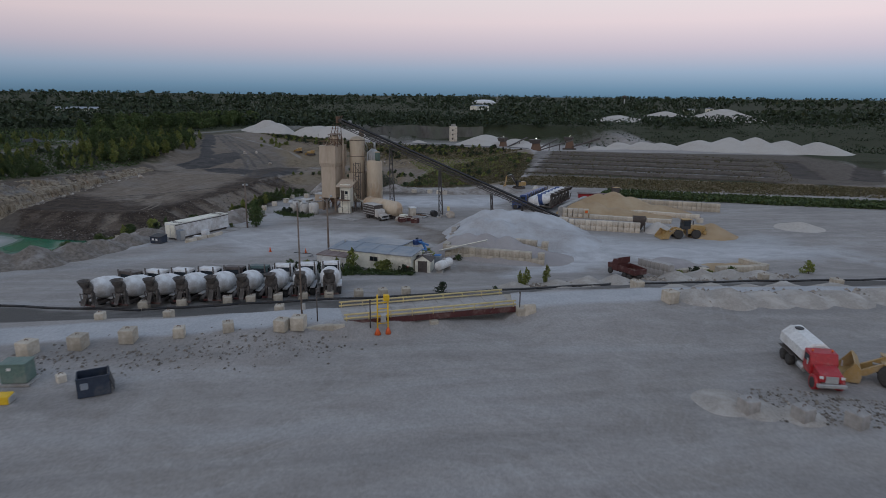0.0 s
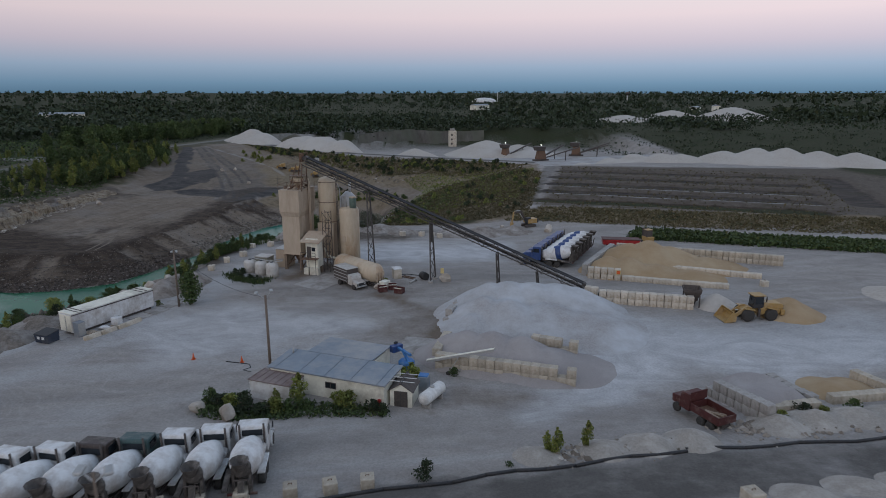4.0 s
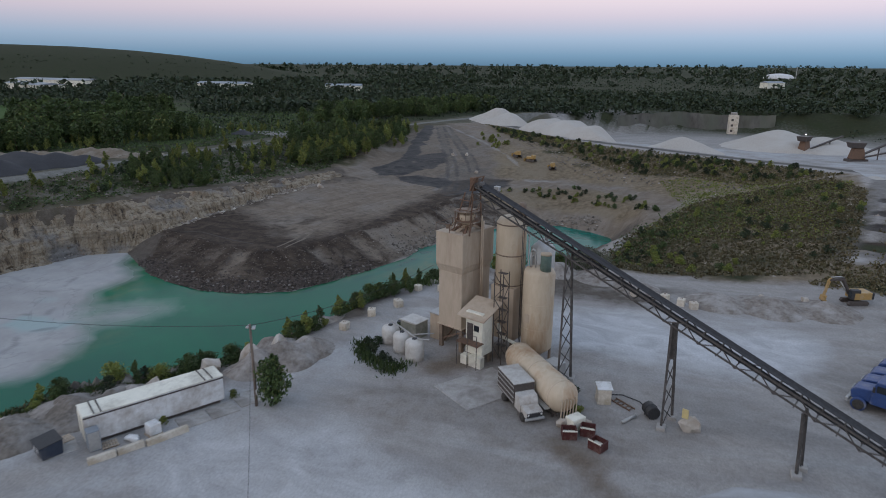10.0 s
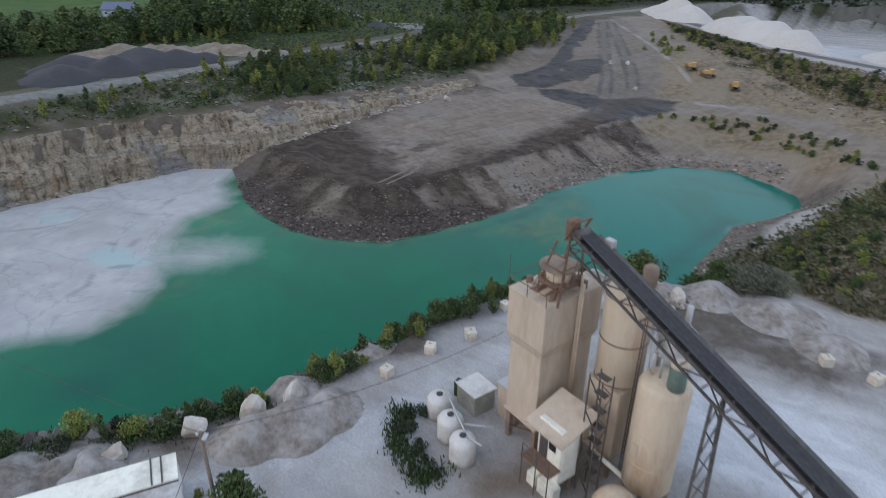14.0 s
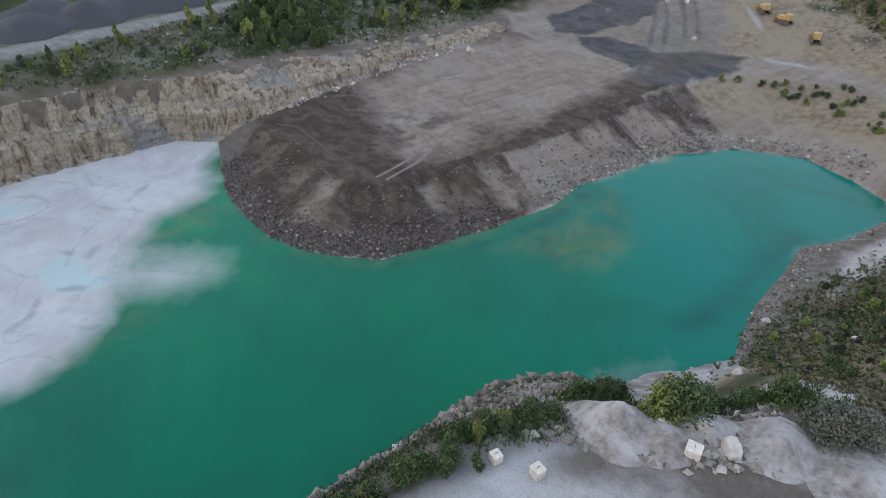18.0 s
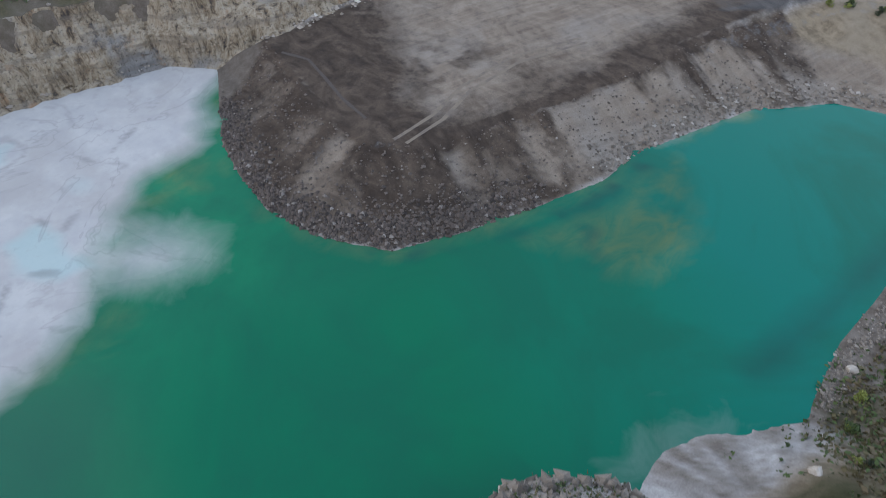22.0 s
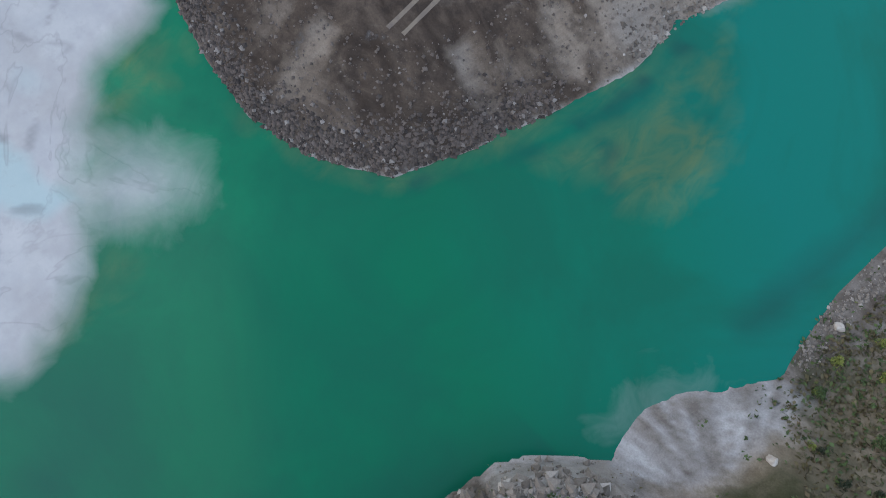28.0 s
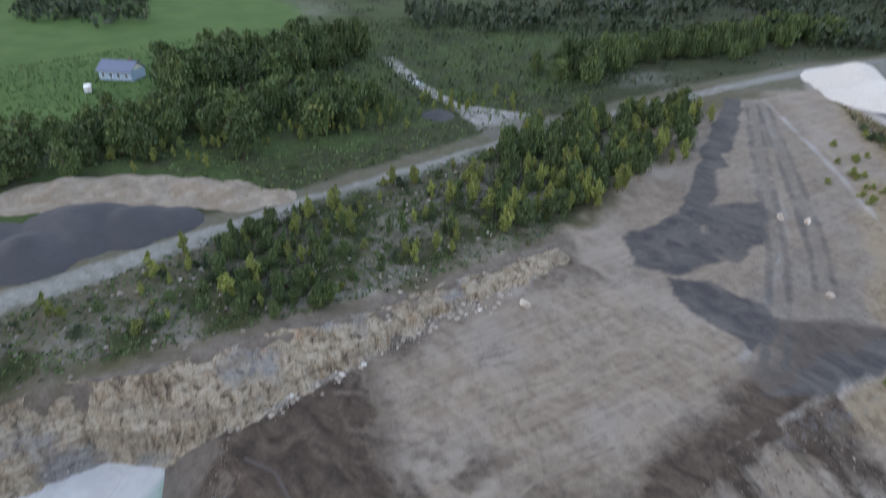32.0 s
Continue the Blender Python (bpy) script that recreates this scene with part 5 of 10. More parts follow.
def batching_tower():
    t = thing("batching_plant", "tall dusty tan steel concrete batching tower on steel legs", "batching plant", PLANT)
    w, d = 3.4, 5.2
    # lower aggregate bin, waist and wider upper bin
    part("lower_bin", box(w - 0.45, d - 0.45, 6.0, (-w / 2, d / 2, 2.5), 0.05), DUSTY, t)
    bm = bmesh.new()
    box(w - 0.45, d - 0.45, 0.7, (-w / 2, d / 2, 8.5), 0, bm=bm)
    top = [v for v in bm.verts if v.co.z > 9]
    for v in top:
        v.co.x = -w / 2 + (v.co.x + w / 2) * w / (w - 0.45)
        v.co.y = d / 2 + (v.co.y - d / 2) * d / (d - 0.45)
    part("waist", bm, DUSTY, t)
    body = part("upper_bin", box(w, d, 3.4, (-w / 2, d / 2, 9.2), 0.04), DUSTY, t)
    for k in range(2):
        part("stiffener", box(w - 0.2 + 0.26 * k, d - 0.2 + 0.26 * k, 0.07, (-w / 2, d / 2, (2.6, 12.5)[k])), DUSTY, t)
    for x in (-0.4, -w + 0.4):
        for y in (0.5, d - 0.5):
            part("leg", box(0.38, 0.38, 2.6, (x, y, 0)), DUSTY_DARK, t)
    for x in (-0.4, -w + 0.4):
        part("leg_brace", beam((x, 0.5, 0.3), (x, d - 0.5, 2.4), 0.12), RUST, t)
    part("leg_brace", beam((-0.4, 0.5, 2.2), (-w + 0.4, 0.5, 0.9), 0.12), RUST, t)
    part("discharge_hopper", lathe([(0.35, 1.0), (1.2, 2.5)], 8, m=pose(-w / 2, d / 2, 0)), RUST, t, "rusty discharge cone under the bin")
    # open top with the turnhead and its platform
    part("top_grating", box(w - 0.3, d - 0.3, 0.1, (-w / 2, d / 2, 12.05)), RUST, t)
    for k, (x, y) in enumerate(((-w, 0), (0, 0), (-w, d), (0, d), (-w / 2, 0), (-w, d / 2))):
        part("rail_post", rod((x, y, 12.6), (x, y, 13.5), 0.03, seg=6), RUST, t)
    part("top_rail", tube([(-w, d, 13.4), (-w, 0, 13.4), (0, 0, 13.4)], 0.03), RUST, t)
    part("turnhead", lathe([(0.22, 12.7), (0.75, 13.7), (0.85, 14.3), (0.8, 14.35), (0.3, 14.6)], 18, m=pose(-0.9, 1.8, 0)), CREAM_TANK, t, "dusty tan turnhead cone")
    part("platform", lathe([(0.86, 13.72), (1.25, 13.72), (1.27, 13.8), (0.86, 13.8)], 20, m=pose(-0.9, 1.8, 0)), RUST, t)
    part("platform_rail", lathe([(1.22, 14.66), (1.26, 14.66), (1.26, 14.72), (1.22, 14.72)], 20, m=pose(-0.9, 1.8, 0)), DUSTY_DARK, t)
    rnd = random.Random(3)
    for k in range(12):
        a = k * 0.5236
        c, q = -0.9 + 1.24 * math.cos(a), 1.8 + 1.24 * math.sin(a)
        part("platform_post", rod((c, q, 13.75), (c, q, 14.7), 0.025, seg=5), RUST, t)
    for k, (x, y, w_) in enumerate(((-2.9, 0.7, 0.30), (-2.4, 3.9, 0.26), (-0.5, 4.4, 0.34), (-0.4, 0.5, 0.24), (-3.0, 2.3, 0.36), (-1.8, 0.5, 0.2))):
        part("chute", beam((x, y, 12.15), (-0.9 + 0.25 * (x + 1.6), 1.8 + 0.2 * (y - 2.2), 13.2), w_, 0.24), (RUST, DUSTY_DARK, DUSTY)[k % 3], t)
    for k, (x, y) in enumerate(((-2.0, 0.9), (0.1, 0.9), (-2.0, 2.9), (0.1, 2.9))):
        part("head_post", beam((x, y, 12.4), (x * 0.45 + 0.15, y * 0.6 + 0.7, 16.6), 0.11), RUST, t, "rusty post carrying the conveyor head")
    for z in (13.5, 14.9, 15.9):
        f = 1 - (z - 12.4) / 4.2 * 0.5
        part("head_tie", beam((-2.0 * f, 0.9, z), (0.15, 0.9, z), 0.07), RUST, t)
        part("head_tie", beam((0.12, 0.9, z), (0.12, 2.8 - 0.3 * (z - 12.4) * 0.4, z), 0.07), RUST, t)
    part("head_brace", beam((-1.9, 0.9, 12.6), (0.1, 1.2, 15.6), 0.07), DUSTY_DARK, t)
    part("head_brace", beam((0.1, 0.9, 12.7), (0.1, 2.4, 15.4), 0.07), DUSTY_DARK, t)
    part("access_ladder", beam((-2.9, 1.4, 12.3), (-1.9, 1.7, 14.1), 0.42, 0.06), DUSTY, t, "dusty inclined ladder")
    for k, (x, y, sx, sz) in enumerate(((-2.9, 3.3, 0.6, 0.7), (-0.6, 3.7, 0.7, 1.0), (-3.0, 1.5, 0.5, 0.9), (-1.6, 4.4, 0.8, 0.6))):
        part("top_casing", box(sx, 0.5, sz, (x, y, 12.15), 0.04, (0, 12 - 8 * k, 20 * k), taper=0.8), (DUSTY_DARK, RUST)[k % 2], t)
    part("pipe_bend", tube([(-3.1, 4.6, 12.2), (-3.1, 4.6, 13.3), (-2.2, 4.2, 13.8), (-1.2, 2.8, 13.9)], 0.12, 8), DUSTY, t)
    part("antenna", rod((-w, 0, 12.6), (-w, 0, 14.9), 0.02, seg=5), STEEL_DARK, t)
    # standpipes on the face towards the round silo
    for k, x in enumerate((0.35, 0.55)):
        part("standpipe", tube([(x, d * 0.5, 3.0), (x, d * 0.5, 14.2 - 0.5 * k)], 0.09, 8), DUSTY, t)
    # lean-to on the far side
    part("side_room", box(1.9, 2.6, 2.9, (-w - 0.95, 2.6, 0.0), 0.03), DUSTY, t, "dusty tan side room")
    part("side_room_roof", box(2.1, 2.8, 0.12, (-w - 0.95, 2.6, 2.9)), GALV, t)
    part("side_room_door", box(0.04, 0.8, 1.9, (-w - 1.93, 2.3, 0)), WHITE_WALL, t)
    return t


batching_tower()


def round_silo():
    t = thing("cement_silo", "dusty tan round cement silo over a boxed lower casing", "silo", PLANT @ pose(2.7, 4.4, 0))
    part("casing", box(2.7, 2.7, 5.6, (0, 0, 1.6), 0.04), DUSTY, t)
    part("drum", lathe([(1.3, 7.1), (1.5, 7.3), (1.5, 13.6), (1.2, 14.1), (0.3, 14.4)], 28), CREAM_TANK, t)
    for z in (7.35, 10.4, 13.5):
        part("band", lathe([(1.5, z), (1.54, z + 0.02), (1.54, z + 0.1), (1.5, z + 0.12)], 28), DUSTY_DARK, t)
    for x, y in ((-1.2, -1.2), (1.2, -1.2), (-1.2, 1.2), (1.2, 1.2)):
        part("leg", box(0.22, 0.22, 1.7, (x, y, 0)), DUSTY_DARK, t)
    part("dust_filter", lathe([(0.45, 14.2), (0.45, 15.4), (0.2, 15.6)], 12, m=pose(0.7, 0.6, 0)), DUSTY_DARK, t, "brown dust filter on the roof")
    for x in (1.62, 1.78):
        part("ladder_rail", rod((x, -0.5, 0.5), (x, -0.5, 14.0), 0.035, seg=6), STEEL_DARK, t)
    for k in range(26):
        part("rung", rod((1.62, -0.5, 0.8 + 0.5 * k), (1.78, -0.5, 0.8 + 0.5 * k), 0.018, seg=5), STEEL_DARK, t)
    part("feed_pipe", tube([(1.9, 0.3, 0.6), (1.9, 0.3, 12.4), (1.1, 0.2, 13.9)], 0.07, 8), GALV, t)
    second = thing("rear_silo", "grey steel silo standing behind the batching tower", "silo", PLANT @ pose(5.1, 6.6, 0))
    part("drum", lathe([(0.4, 1.0), (1.2, 2.6), (1.2, 11.0), (0.4, 11.8)], 22), GALV, second)
    for k in range(4):
        a = 0.8 + k * math.pi / 2
        part("leg", beam((1.1 * math.cos(a), 1.1 * math.sin(a), 0), (1.1 * math.cos(a), 1.1 * math.sin(a), 2.8), 0.16), DUSTY_DARK, second)
    part("vent_pipe", tube([(0.3, 0, 11.6), (0.3, 0, 13.2)], 0.2, 10), GALV, second)


round_silo()


def upright_tank():
    t = thing("storage_silo", "cream cylindrical cement silo streaked with rust on short legs", "silo", pose(-13.5, 122.5, 0, 0, 0, -16))
    part("shell", lathe([(0.5, 0.9), (1.3, 1.6), (1.52, 1.8), (1.52, 9.4), (1.35, 9.75), (0.2, 9.95)], 30), CREAM_TANK, t)
    for z in (3.9, 6.4, 8.9):
        part("seam", lathe([(1.52, z), (1.535, z + 0.02), (1.535, z + 0.06), (1.52, z + 0.08)], 30), CREAM_TANK, t)
    for k in range(4):
        a = 0.4 + k * math.pi / 2
        part("leg", beam((1.35 * math.cos(a), 1.35 * math.sin(a), 0), (1.35 * math.cos(a), 1.35 * math.sin(a), 2.2), 0.2), DUSTY_DARK, t)
    part("dust_filter", lathe([(0.52, 9.75), (0.52, 11.3), (0.48, 11.4)], 16, m=pose(0.75, -0.2, 0)), GREEN_BOX, t, "pale green filter drum on the roof")
    part("filter_cap", lathe([(0.54, 11.35), (0.54, 11.5), (0.2, 11.6)], 16, m=pose(0.75, -0.2, 0)), CREAM_TANK, t)
    part("fill_pipe", tube([(-0.85, -0.3, 9.6), (-0.85, -0.3, 11.4), (-0.6, -0.3, 11.7), (-0.3, -0.3, 11.4), (-0.3, -0.3, 9.9)], 0.08, 8), GALV, t)
    part("fill_pipe", tube([(-1.15, 0.2, 0.8), (-1.15, 0.3, 10.6), (-0.9, 0.3, 10.9)], 0.07, 8), GALV, t)
    part("patch", box(0.5, 0.05, 0.9, (-0.25, -1.52, 4.6)), DUSTY, t, "lighter welded patch")
    part("auger", tube([(-0.6, -0.6, 1.3), (-3.4, -1.2, 2.2), (-3.9, -1.0, 3.4)], 0.17, 10), WHITE_WALL, t, "pale screw conveyor pipe")


upright_tank()


def control_room():
    t = thing("control_cabin", "pale weathered sheet-metal control cabin with an overhanging slant roof", "cabin", PLANT @ pose(2.2, -0.2, 0))
    part("body", box(2.0, 1.7, 4.4, (0, 0.2, 1.1), 0.03), WHITE_WALL, t)
    for k in range(5):
        part("panel_rib", box(0.04, 0.03, 4.3, (-0.9 + 0.45 * k, -0.66, 1.15)), WHITE_WALL, t)
    part("roof", prism([(-1.6, 5.0), (1.6, 6.1), (1.6, 6.22), (-1.6, 5.12)], 3.3, (0.0, 0.25, 0)), DUSTY, t, "dusty slanting sheet roof")
    part("window", box(0.6, 0.04, 0.6, (0.3, -0.67, 3.6)), GLASS, t)
    part("doorway", box(0.7, 0.04, 1.7, (-0.45, -0.68, 2.6)), STEEL_DARK, t)
    part("landing", box(2.6, 1.1, 0.08, (-0.1, -1.2, 2.5)), RUST, t)
    for x in (-1.3, 0.0, 1.1):
        part("landing_post", rod((x, -1.7, 0), (x, -1.7, 3.6), 0.04, seg=6), STEEL_DARK, t)
    for z in (3.1, 3.6):
        part("landing_rail", rod((-1.3, -1.7, z), (1.1, -1.7, z), 0.03, seg=6), STEEL_DARK, t)
    for x in (-0.8, 0.2, 0.9):
        part("ground_cabinet", box(0.75, 0.7, 1.0 + 0.2 * (x > 0), (x, -0.9, 0), 0.03), WHITE_WALL, t)
    for x in (-0.85, 0.85):
        part("leg", box(0.16, 0.16, 1.2, (x, 0.7, 0)), DUSTY_DARK, t)
    # open lattice stair tower beside it
    s = thing("stair_tower", "dark steel stair tower with lattice bracing", "stair tower", PLANT @ pose(3.9, 1.2, 0))
    for x, y in ((-0.5, -0.5), (0.5, -0.5), (-0.5, 0.5), (0.5, 0.5)):
        part("post", rod((x, y, 0), (x, y, 9.5), 0.05, seg=6), STEEL_DARK, s)
    for k in range(7):
        z = 0.6 + 1.25 * k
        side = 1 if k % 2 else -1
        part("flight", beam((-0.5 * side, -0.5, z), (0.5 * side, -0.5, z + 1.2), 0.08, 0.05), STEEL_DARK, s)
        part("tread_plate", box(0.9, 0.5, 0.04, (0, 0.2, z + 1.2)), STEEL_DARK, s)
        part("cross_brace", beam((0.5, -0.5 * side, z), (0.5, 0.5 * side, z + 1.2), 0.05, 0.05), STEEL_DARK, s)


control_room()


DUSTY_WHITE = surface("dusty_white_plastic", (0.56, 0.545, 0.515), (0.48, 0.465, 0.435), 0.8, 0.6, 0.0, (0.34, 0.30, 0.26), 0.6, 0.35, 0.05)


def poly_tanks():
    for k, (x, y, r, h) in enumerate(((-28.8, 120.6, 0.95, 2.0), (-26.7, 119.2, 0.95, 2.15), (-24.7, 118.0, 0.95, 2.25))):
        t = thing("water_tank", "round dusty white poly tank with a domed lid", "tank", pose(x, y, ground_at(x, y) - 0.05, 0, 0, 30 * k), "white tanks beside the batching plant")
        part("shell", lathe([(r, 0.0), (r, h * 0.3), (r * 0.985, h * 0.32), (r, h * 0.34), (r, h * 0.8), (r * 0.85, h * 0.92), (r * 0.3, h)], 24), DUSTY_WHITE, t)
        part("lid", lathe([(0.25, h - 0.02), (0.25, h + 0.08), (0.1, h + 0.1)], 12), BLACK, t)
    pipe = thing("tank_pipe", "pale pipe laid over the three white tanks", "pipe", pose(-26.8, 119.6, 2.15, 0, 0, -34))
    part("run", tube([(-2.9, 0.2, 0), (2.9, 0.1, 0.1), (4.2, 0.6, 0.4)], 0.07, 8), GALV, pipe)
    part("run", tube([(1.6, 0.3, 0.05), (2.6, 2.2, 0.1)], 0.06, 8), GALV, pipe)
    hut = thing("pump_hut", "low grey-green pump hut with a pale roof", "hut", pose(-27.3, 123.2, ground_at(-27.3, 123.2) - 0.05, 0, 0, -16))
    part("wall_shell", box(2.2, 2.0, 1.9, (0, 0, 0), 0.03), surface("dusty_olive_panel", (0.26, 0.26, 0.21), None, 0.8, 0.7, 0.0, (0.36, 0.34, 0.30), 0.5, 0.4), hut)
    part("roof", box(2.4, 2.2, 0.1, (0, 0, 1.9), 0.02), DUSTY_WHITE, hut)
    part("roof_rail", tube([(-1.2, -1.1, 2.05), (1.2, -1.1, 2.05)], 0.05), DUSTY_WHITE, hut)
    bin_ = thing("green_bin", "small dark green steel bin by the pump hut", "bin", pose(-29.0, 123.4, ground_at(-29, 123.4) - 0.04, 0, 0, 10))
    part("body", box(0.7, 0.7, 1.3, (0, 0, 0), 0.03), LEAF_DARK, bin_)
    part("lid", box(0.74, 0.74, 0.08, (0, 0, 1.3), 0.02), BLACK, bin_)


poly_tanks()


def horizontal_silo():
    a, b = Vector((-14.9, 119.9)), Vector((-8.0, 112.7))
    c = (a + b) / 2
    turn = math.degrees(math.atan2((b - a).y, (b - a).x)) + 90  # local -y runs from the far to the near end
    t = thing("portable_silo", "long dusty tan portable cement silo lying on a frame", "silo", pose(c.x, c.y, 0, 0, 0, turn))
    half = (b - a).length / 2
    part("barrel", lathe([(0.5, -half), (1.15, -half + 0.35), (1.38, -half + 1.0), (1.38, half - 0.8), (0.95, half - 0.25), (0.4, half)], 28, m=pose(0, 0, 1.9, 90, 0, 0)), CREAM_TANK, t)
    for y in (-half + 1.1, 0, half - 1.0):
        part("hoop", lathe([(1.38, -0.04), (1.405, -0.03), (1.405, 0.03), (1.38, 0.04)], 28, m=pose(0, y, 1.9, 90, 0, 0)), DUSTY, t)
    for x in (-0.75, 0.75):
        part("skid", box(0.16, 2 * half - 1, 0.24, (x, 0, 0.45)), STEEL_DARK, t)
        for y in (-half + 1.2, half - 1.2):
            part("stand", box(0.18, 0.18, 0.9, (x, y, 0)), STEEL_DARK, t)
    for k in range(6):
        part("end_pipe", tube([(-0.7 + 0.28 * k, -half - 0.05, 0.5), (-0.7 + 0.28 * k, -half - 0.15, 2.0 + 0.1 * (k % 3)), (-0.5 + 0.2 * k, -half + 0.5, 2.3)], 0.05, 6), DUSTY, t)
    part("blower_box", box(1.4, 1.0, 1.1, (0.1, -half - 1.0, 0.05), 0.06, (0, 0, 12)), WHITE_WALL, t, "pale blower housing at its foot")
    part("side_walk", box(0.5, 2 * half - 2.0, 0.06, (-1.35, 0, 0.95)), GALV, t)


horizontal_silo()


TRUSS = surface("dusty_truss_steel", (0.060, 0.054, 0.050), (0.105, 0.095, 0.088), 1.0, 0.75, 0.2, (0.16, 0.147, 0.135), 0.6, 0.25)


def conveyor():
    x0, y0, z0, x1, y1, z1 = -19.9, 122.5, 17.3, 20.4, 109.0, 1.35
    p0, p1 = Vector((x0, y0, z0)), Vector((x1, y1, z1))
    way = (p1 - p0).normalized()
    side = way.cross(Vector((0, 0, 1))).normalized()
    up = side.cross(way)
    length = (p1 - p0).length
    base = Vector((0, 115.2, 0))
    t = thing("belt_conveyor", "long dark steel lattice belt conveyor rising to the batching tower", "conveyor", pose(base.x, base.y, 0))

    def at(s, u, v):
        return p0 + way * s + side * u + up * v - base

    for u in (-0.6, 0.6):
        for v, w in ((0.0, 0.14), (-0.95, 0.12)):
            part("chord", beam(at(0, u, v), at(length, u, v if v == 0 else -0.6), w), TRUSS, t)
    n = 30
    for k in range(n):
        s0, s1 = length * k / n, length * (k + 1) / n
        for u in (-0.6, 0.6):
            part("brace", beam(at(s0, u, 0 if k % 2 else -0.9), at(s1, u, -0.9 if k % 2 else 0), 0.07), TRUSS if k % 5 else TRUSS, t)
        part("cross_tie", beam(at(s0, -0.6, -0.9), at(s0, 0.6, -0.9), 0.07), TRUSS, t)
        part("idler", beam(at(s0, -0.55, 0.12), at(s0, 0.55, 0.12), 0.1), TRUSS, t)
    bm = bmesh.new()
    prof = [(-0.52, 0.34), (-0.25, 0.2), (0.25, 0.2), (0.52, 0.34), (0.5, 0.37), (0.24, 0.23), (-0.24, 0.23), (-0.5, 0.37)]
    ends = [[bm.verts.new(at(s, u, v)) for u, v in prof] for s in (0.2, length - 0.3)]
    for k in range(8):
        bm.faces.new((ends[0][k], ends[0][(k + 1) % 8], ends[1][(k + 1) % 8], ends[1][k]))
    bmesh.ops.recalc_face_normals(bm, faces=bm.faces)
    part("belt", bm, BELT, t, "black trough-shaped rubber belt")
    part("return_belt", beam(at(0.2, 0, -0.3), at(length - 0.3, 0, -0.3), 0.9, 0.03), BELT, t)
    # walkway with a handrail along the far edge
    part("walkway", beam(at(0.5, -0.95, 0.0), at(length * 0.72, -0.95, 0.0), 0.5, 0.05), TRUSS, t)
    part("pulley", rod(at(0.1, -0.5, 0.1), at(0.1, 0.5, 0.1), 0.32, seg=16), TRUSS, t)
    part("pulley", rod(at(length - 0.2, -0.5, 0.1), at(length - 0.2, 0.5, 0.1), 0.28, seg=16), TRUSS, t)
    part("head_hood", box(0.5, 0.8, 1.3, tuple(p0 - base + Vector((-0.5, 0, -0.5))), 0.05, (0, 0, -18)), RUST, t, "rust-red hood at the head pulley")
    for u in (-0.62, 0.62):
        part("head_guard", beam(at(-0.4, u, -0.7), at(-0.2, u, 0.9), 0.1), RUST, t)
    part("head_guard", beam(at(-0.2, -0.62, 0.85), at(-0.2, 0.62, 0.85), 0.1), RUST, t)
    part("drive_box", box(0.6, 0.4, 0.5, tuple(at(1.6, -0.9, 0.1)), 0.04, (0, 0, -18)), GALV, t)

    def bent(s, spread, feet, broad=1.0):
        """A lattice leg frame: two legs under the truss, spreading to its feet."""
        tops = [at(s, u, -0.9) for u in (-broad / 2, broad / 2)]
        cx, cy = at(s, 0, 0).x + base.x, at(s, 0, 0).y + base.y
        across = Vector((side.x, side.y, 0)).normalized()
        along_ = Vector((way.x, way.y, 0)).normalized()
        legs = []
        for u, top in zip((-1, 1), tops):
            foot = Vector((cx, cy, ground_at(cx, cy))) + across * u * spread - base
            legs.append((foot, top))
            part("leg", beam(foot, top, 0.17), TRUSS, t)
        m = max(3, int(tops[0].z / 1.7))
        for k in range(m):
            (f0, h0), (f1, h1) = legs
            part("leg_brace", beam(f0.lerp(h0, k / m), f1.lerp(h1, (k + 1) / m), 0.07), TRUSS, t)
            part("leg_brace", beam(f1.lerp(h1, k / m), f0.lerp(h0, (k + 1) / m), 0.07), TRUSS, t)
        for f, _ in legs:
            part("footing", box(0.7, 0.9, 0.4, (f.x, f.y, f.z - 0.1), 0.04), CONCRETE_GREY, t)

    bent(11.4, 1.15, (-10.0, 120.0))
    bent(21.9, 1.1, (0.0, 115.6))
    bent(32.5, 0.7, (9.2, 113.0))
    bent(38.6, 0.6, (15.6, 110.4))
    ct = part("counterweight_guide", box(0.5, 0.5, 3.0, tuple(at(23.0, 0, -3.6)), 0.03), TRUSS, t)
    return t


conveyor()


def hopper_end():
    t = thing("feed_hopper", "dark steel feed hopper at the conveyor's low end", "hopper", pose(33.2, 104.6, ground_at(33.2, 104.6) - 0.05, 0, 0, -14))
    part("bin", lathe([(0.5, 0.3), (1.5, 2.1), (1.55, 2.5), (1.45, 2.5), (0.45, 0.5)], 4, m=pose(0, 0, 0, 0, 0, 45), smooth=False), STEEL_DARK, t)
    for x, y in ((-0.9, -0.9), (0.9, -0.9), (-0.9, 0.9), (0.9, 0.9)):
        part("leg", box(0.14, 0.14, 1.7, (x, y, 0)), STEEL_DARK, t)
    low = thing("transfer_belt", "low dark belt conveyor lying behind the block wall", "conveyor", pose(26.4, 106.4, ground_at(26.4, 106.4), 0, 0, -15))
    part("frame", box(13.6, 0.9, 0.35, (0, 0, 0.35), 0.03), STEEL_DARK, low)
    part("belt", box(13.2, 0.7, 0.08, (0, 0, 0.72)), BELT, low)
    for k in range(6):
        part("foot", box(0.12, 0.8, 0.5, (-6 + 2.4 * k, 0, -0.1)), STEEL_DARK, low)


hopper_end()

# ---------------------------------------------------------------- vehicles
GRIMY = surface("grimy_grey_steel", (0.105, 0.092, 0.082), (0.060, 0.054, 0.050), 1.2, 0.8, 0.1, (0.26, 0.24, 0.22), 0.9, 0.3)


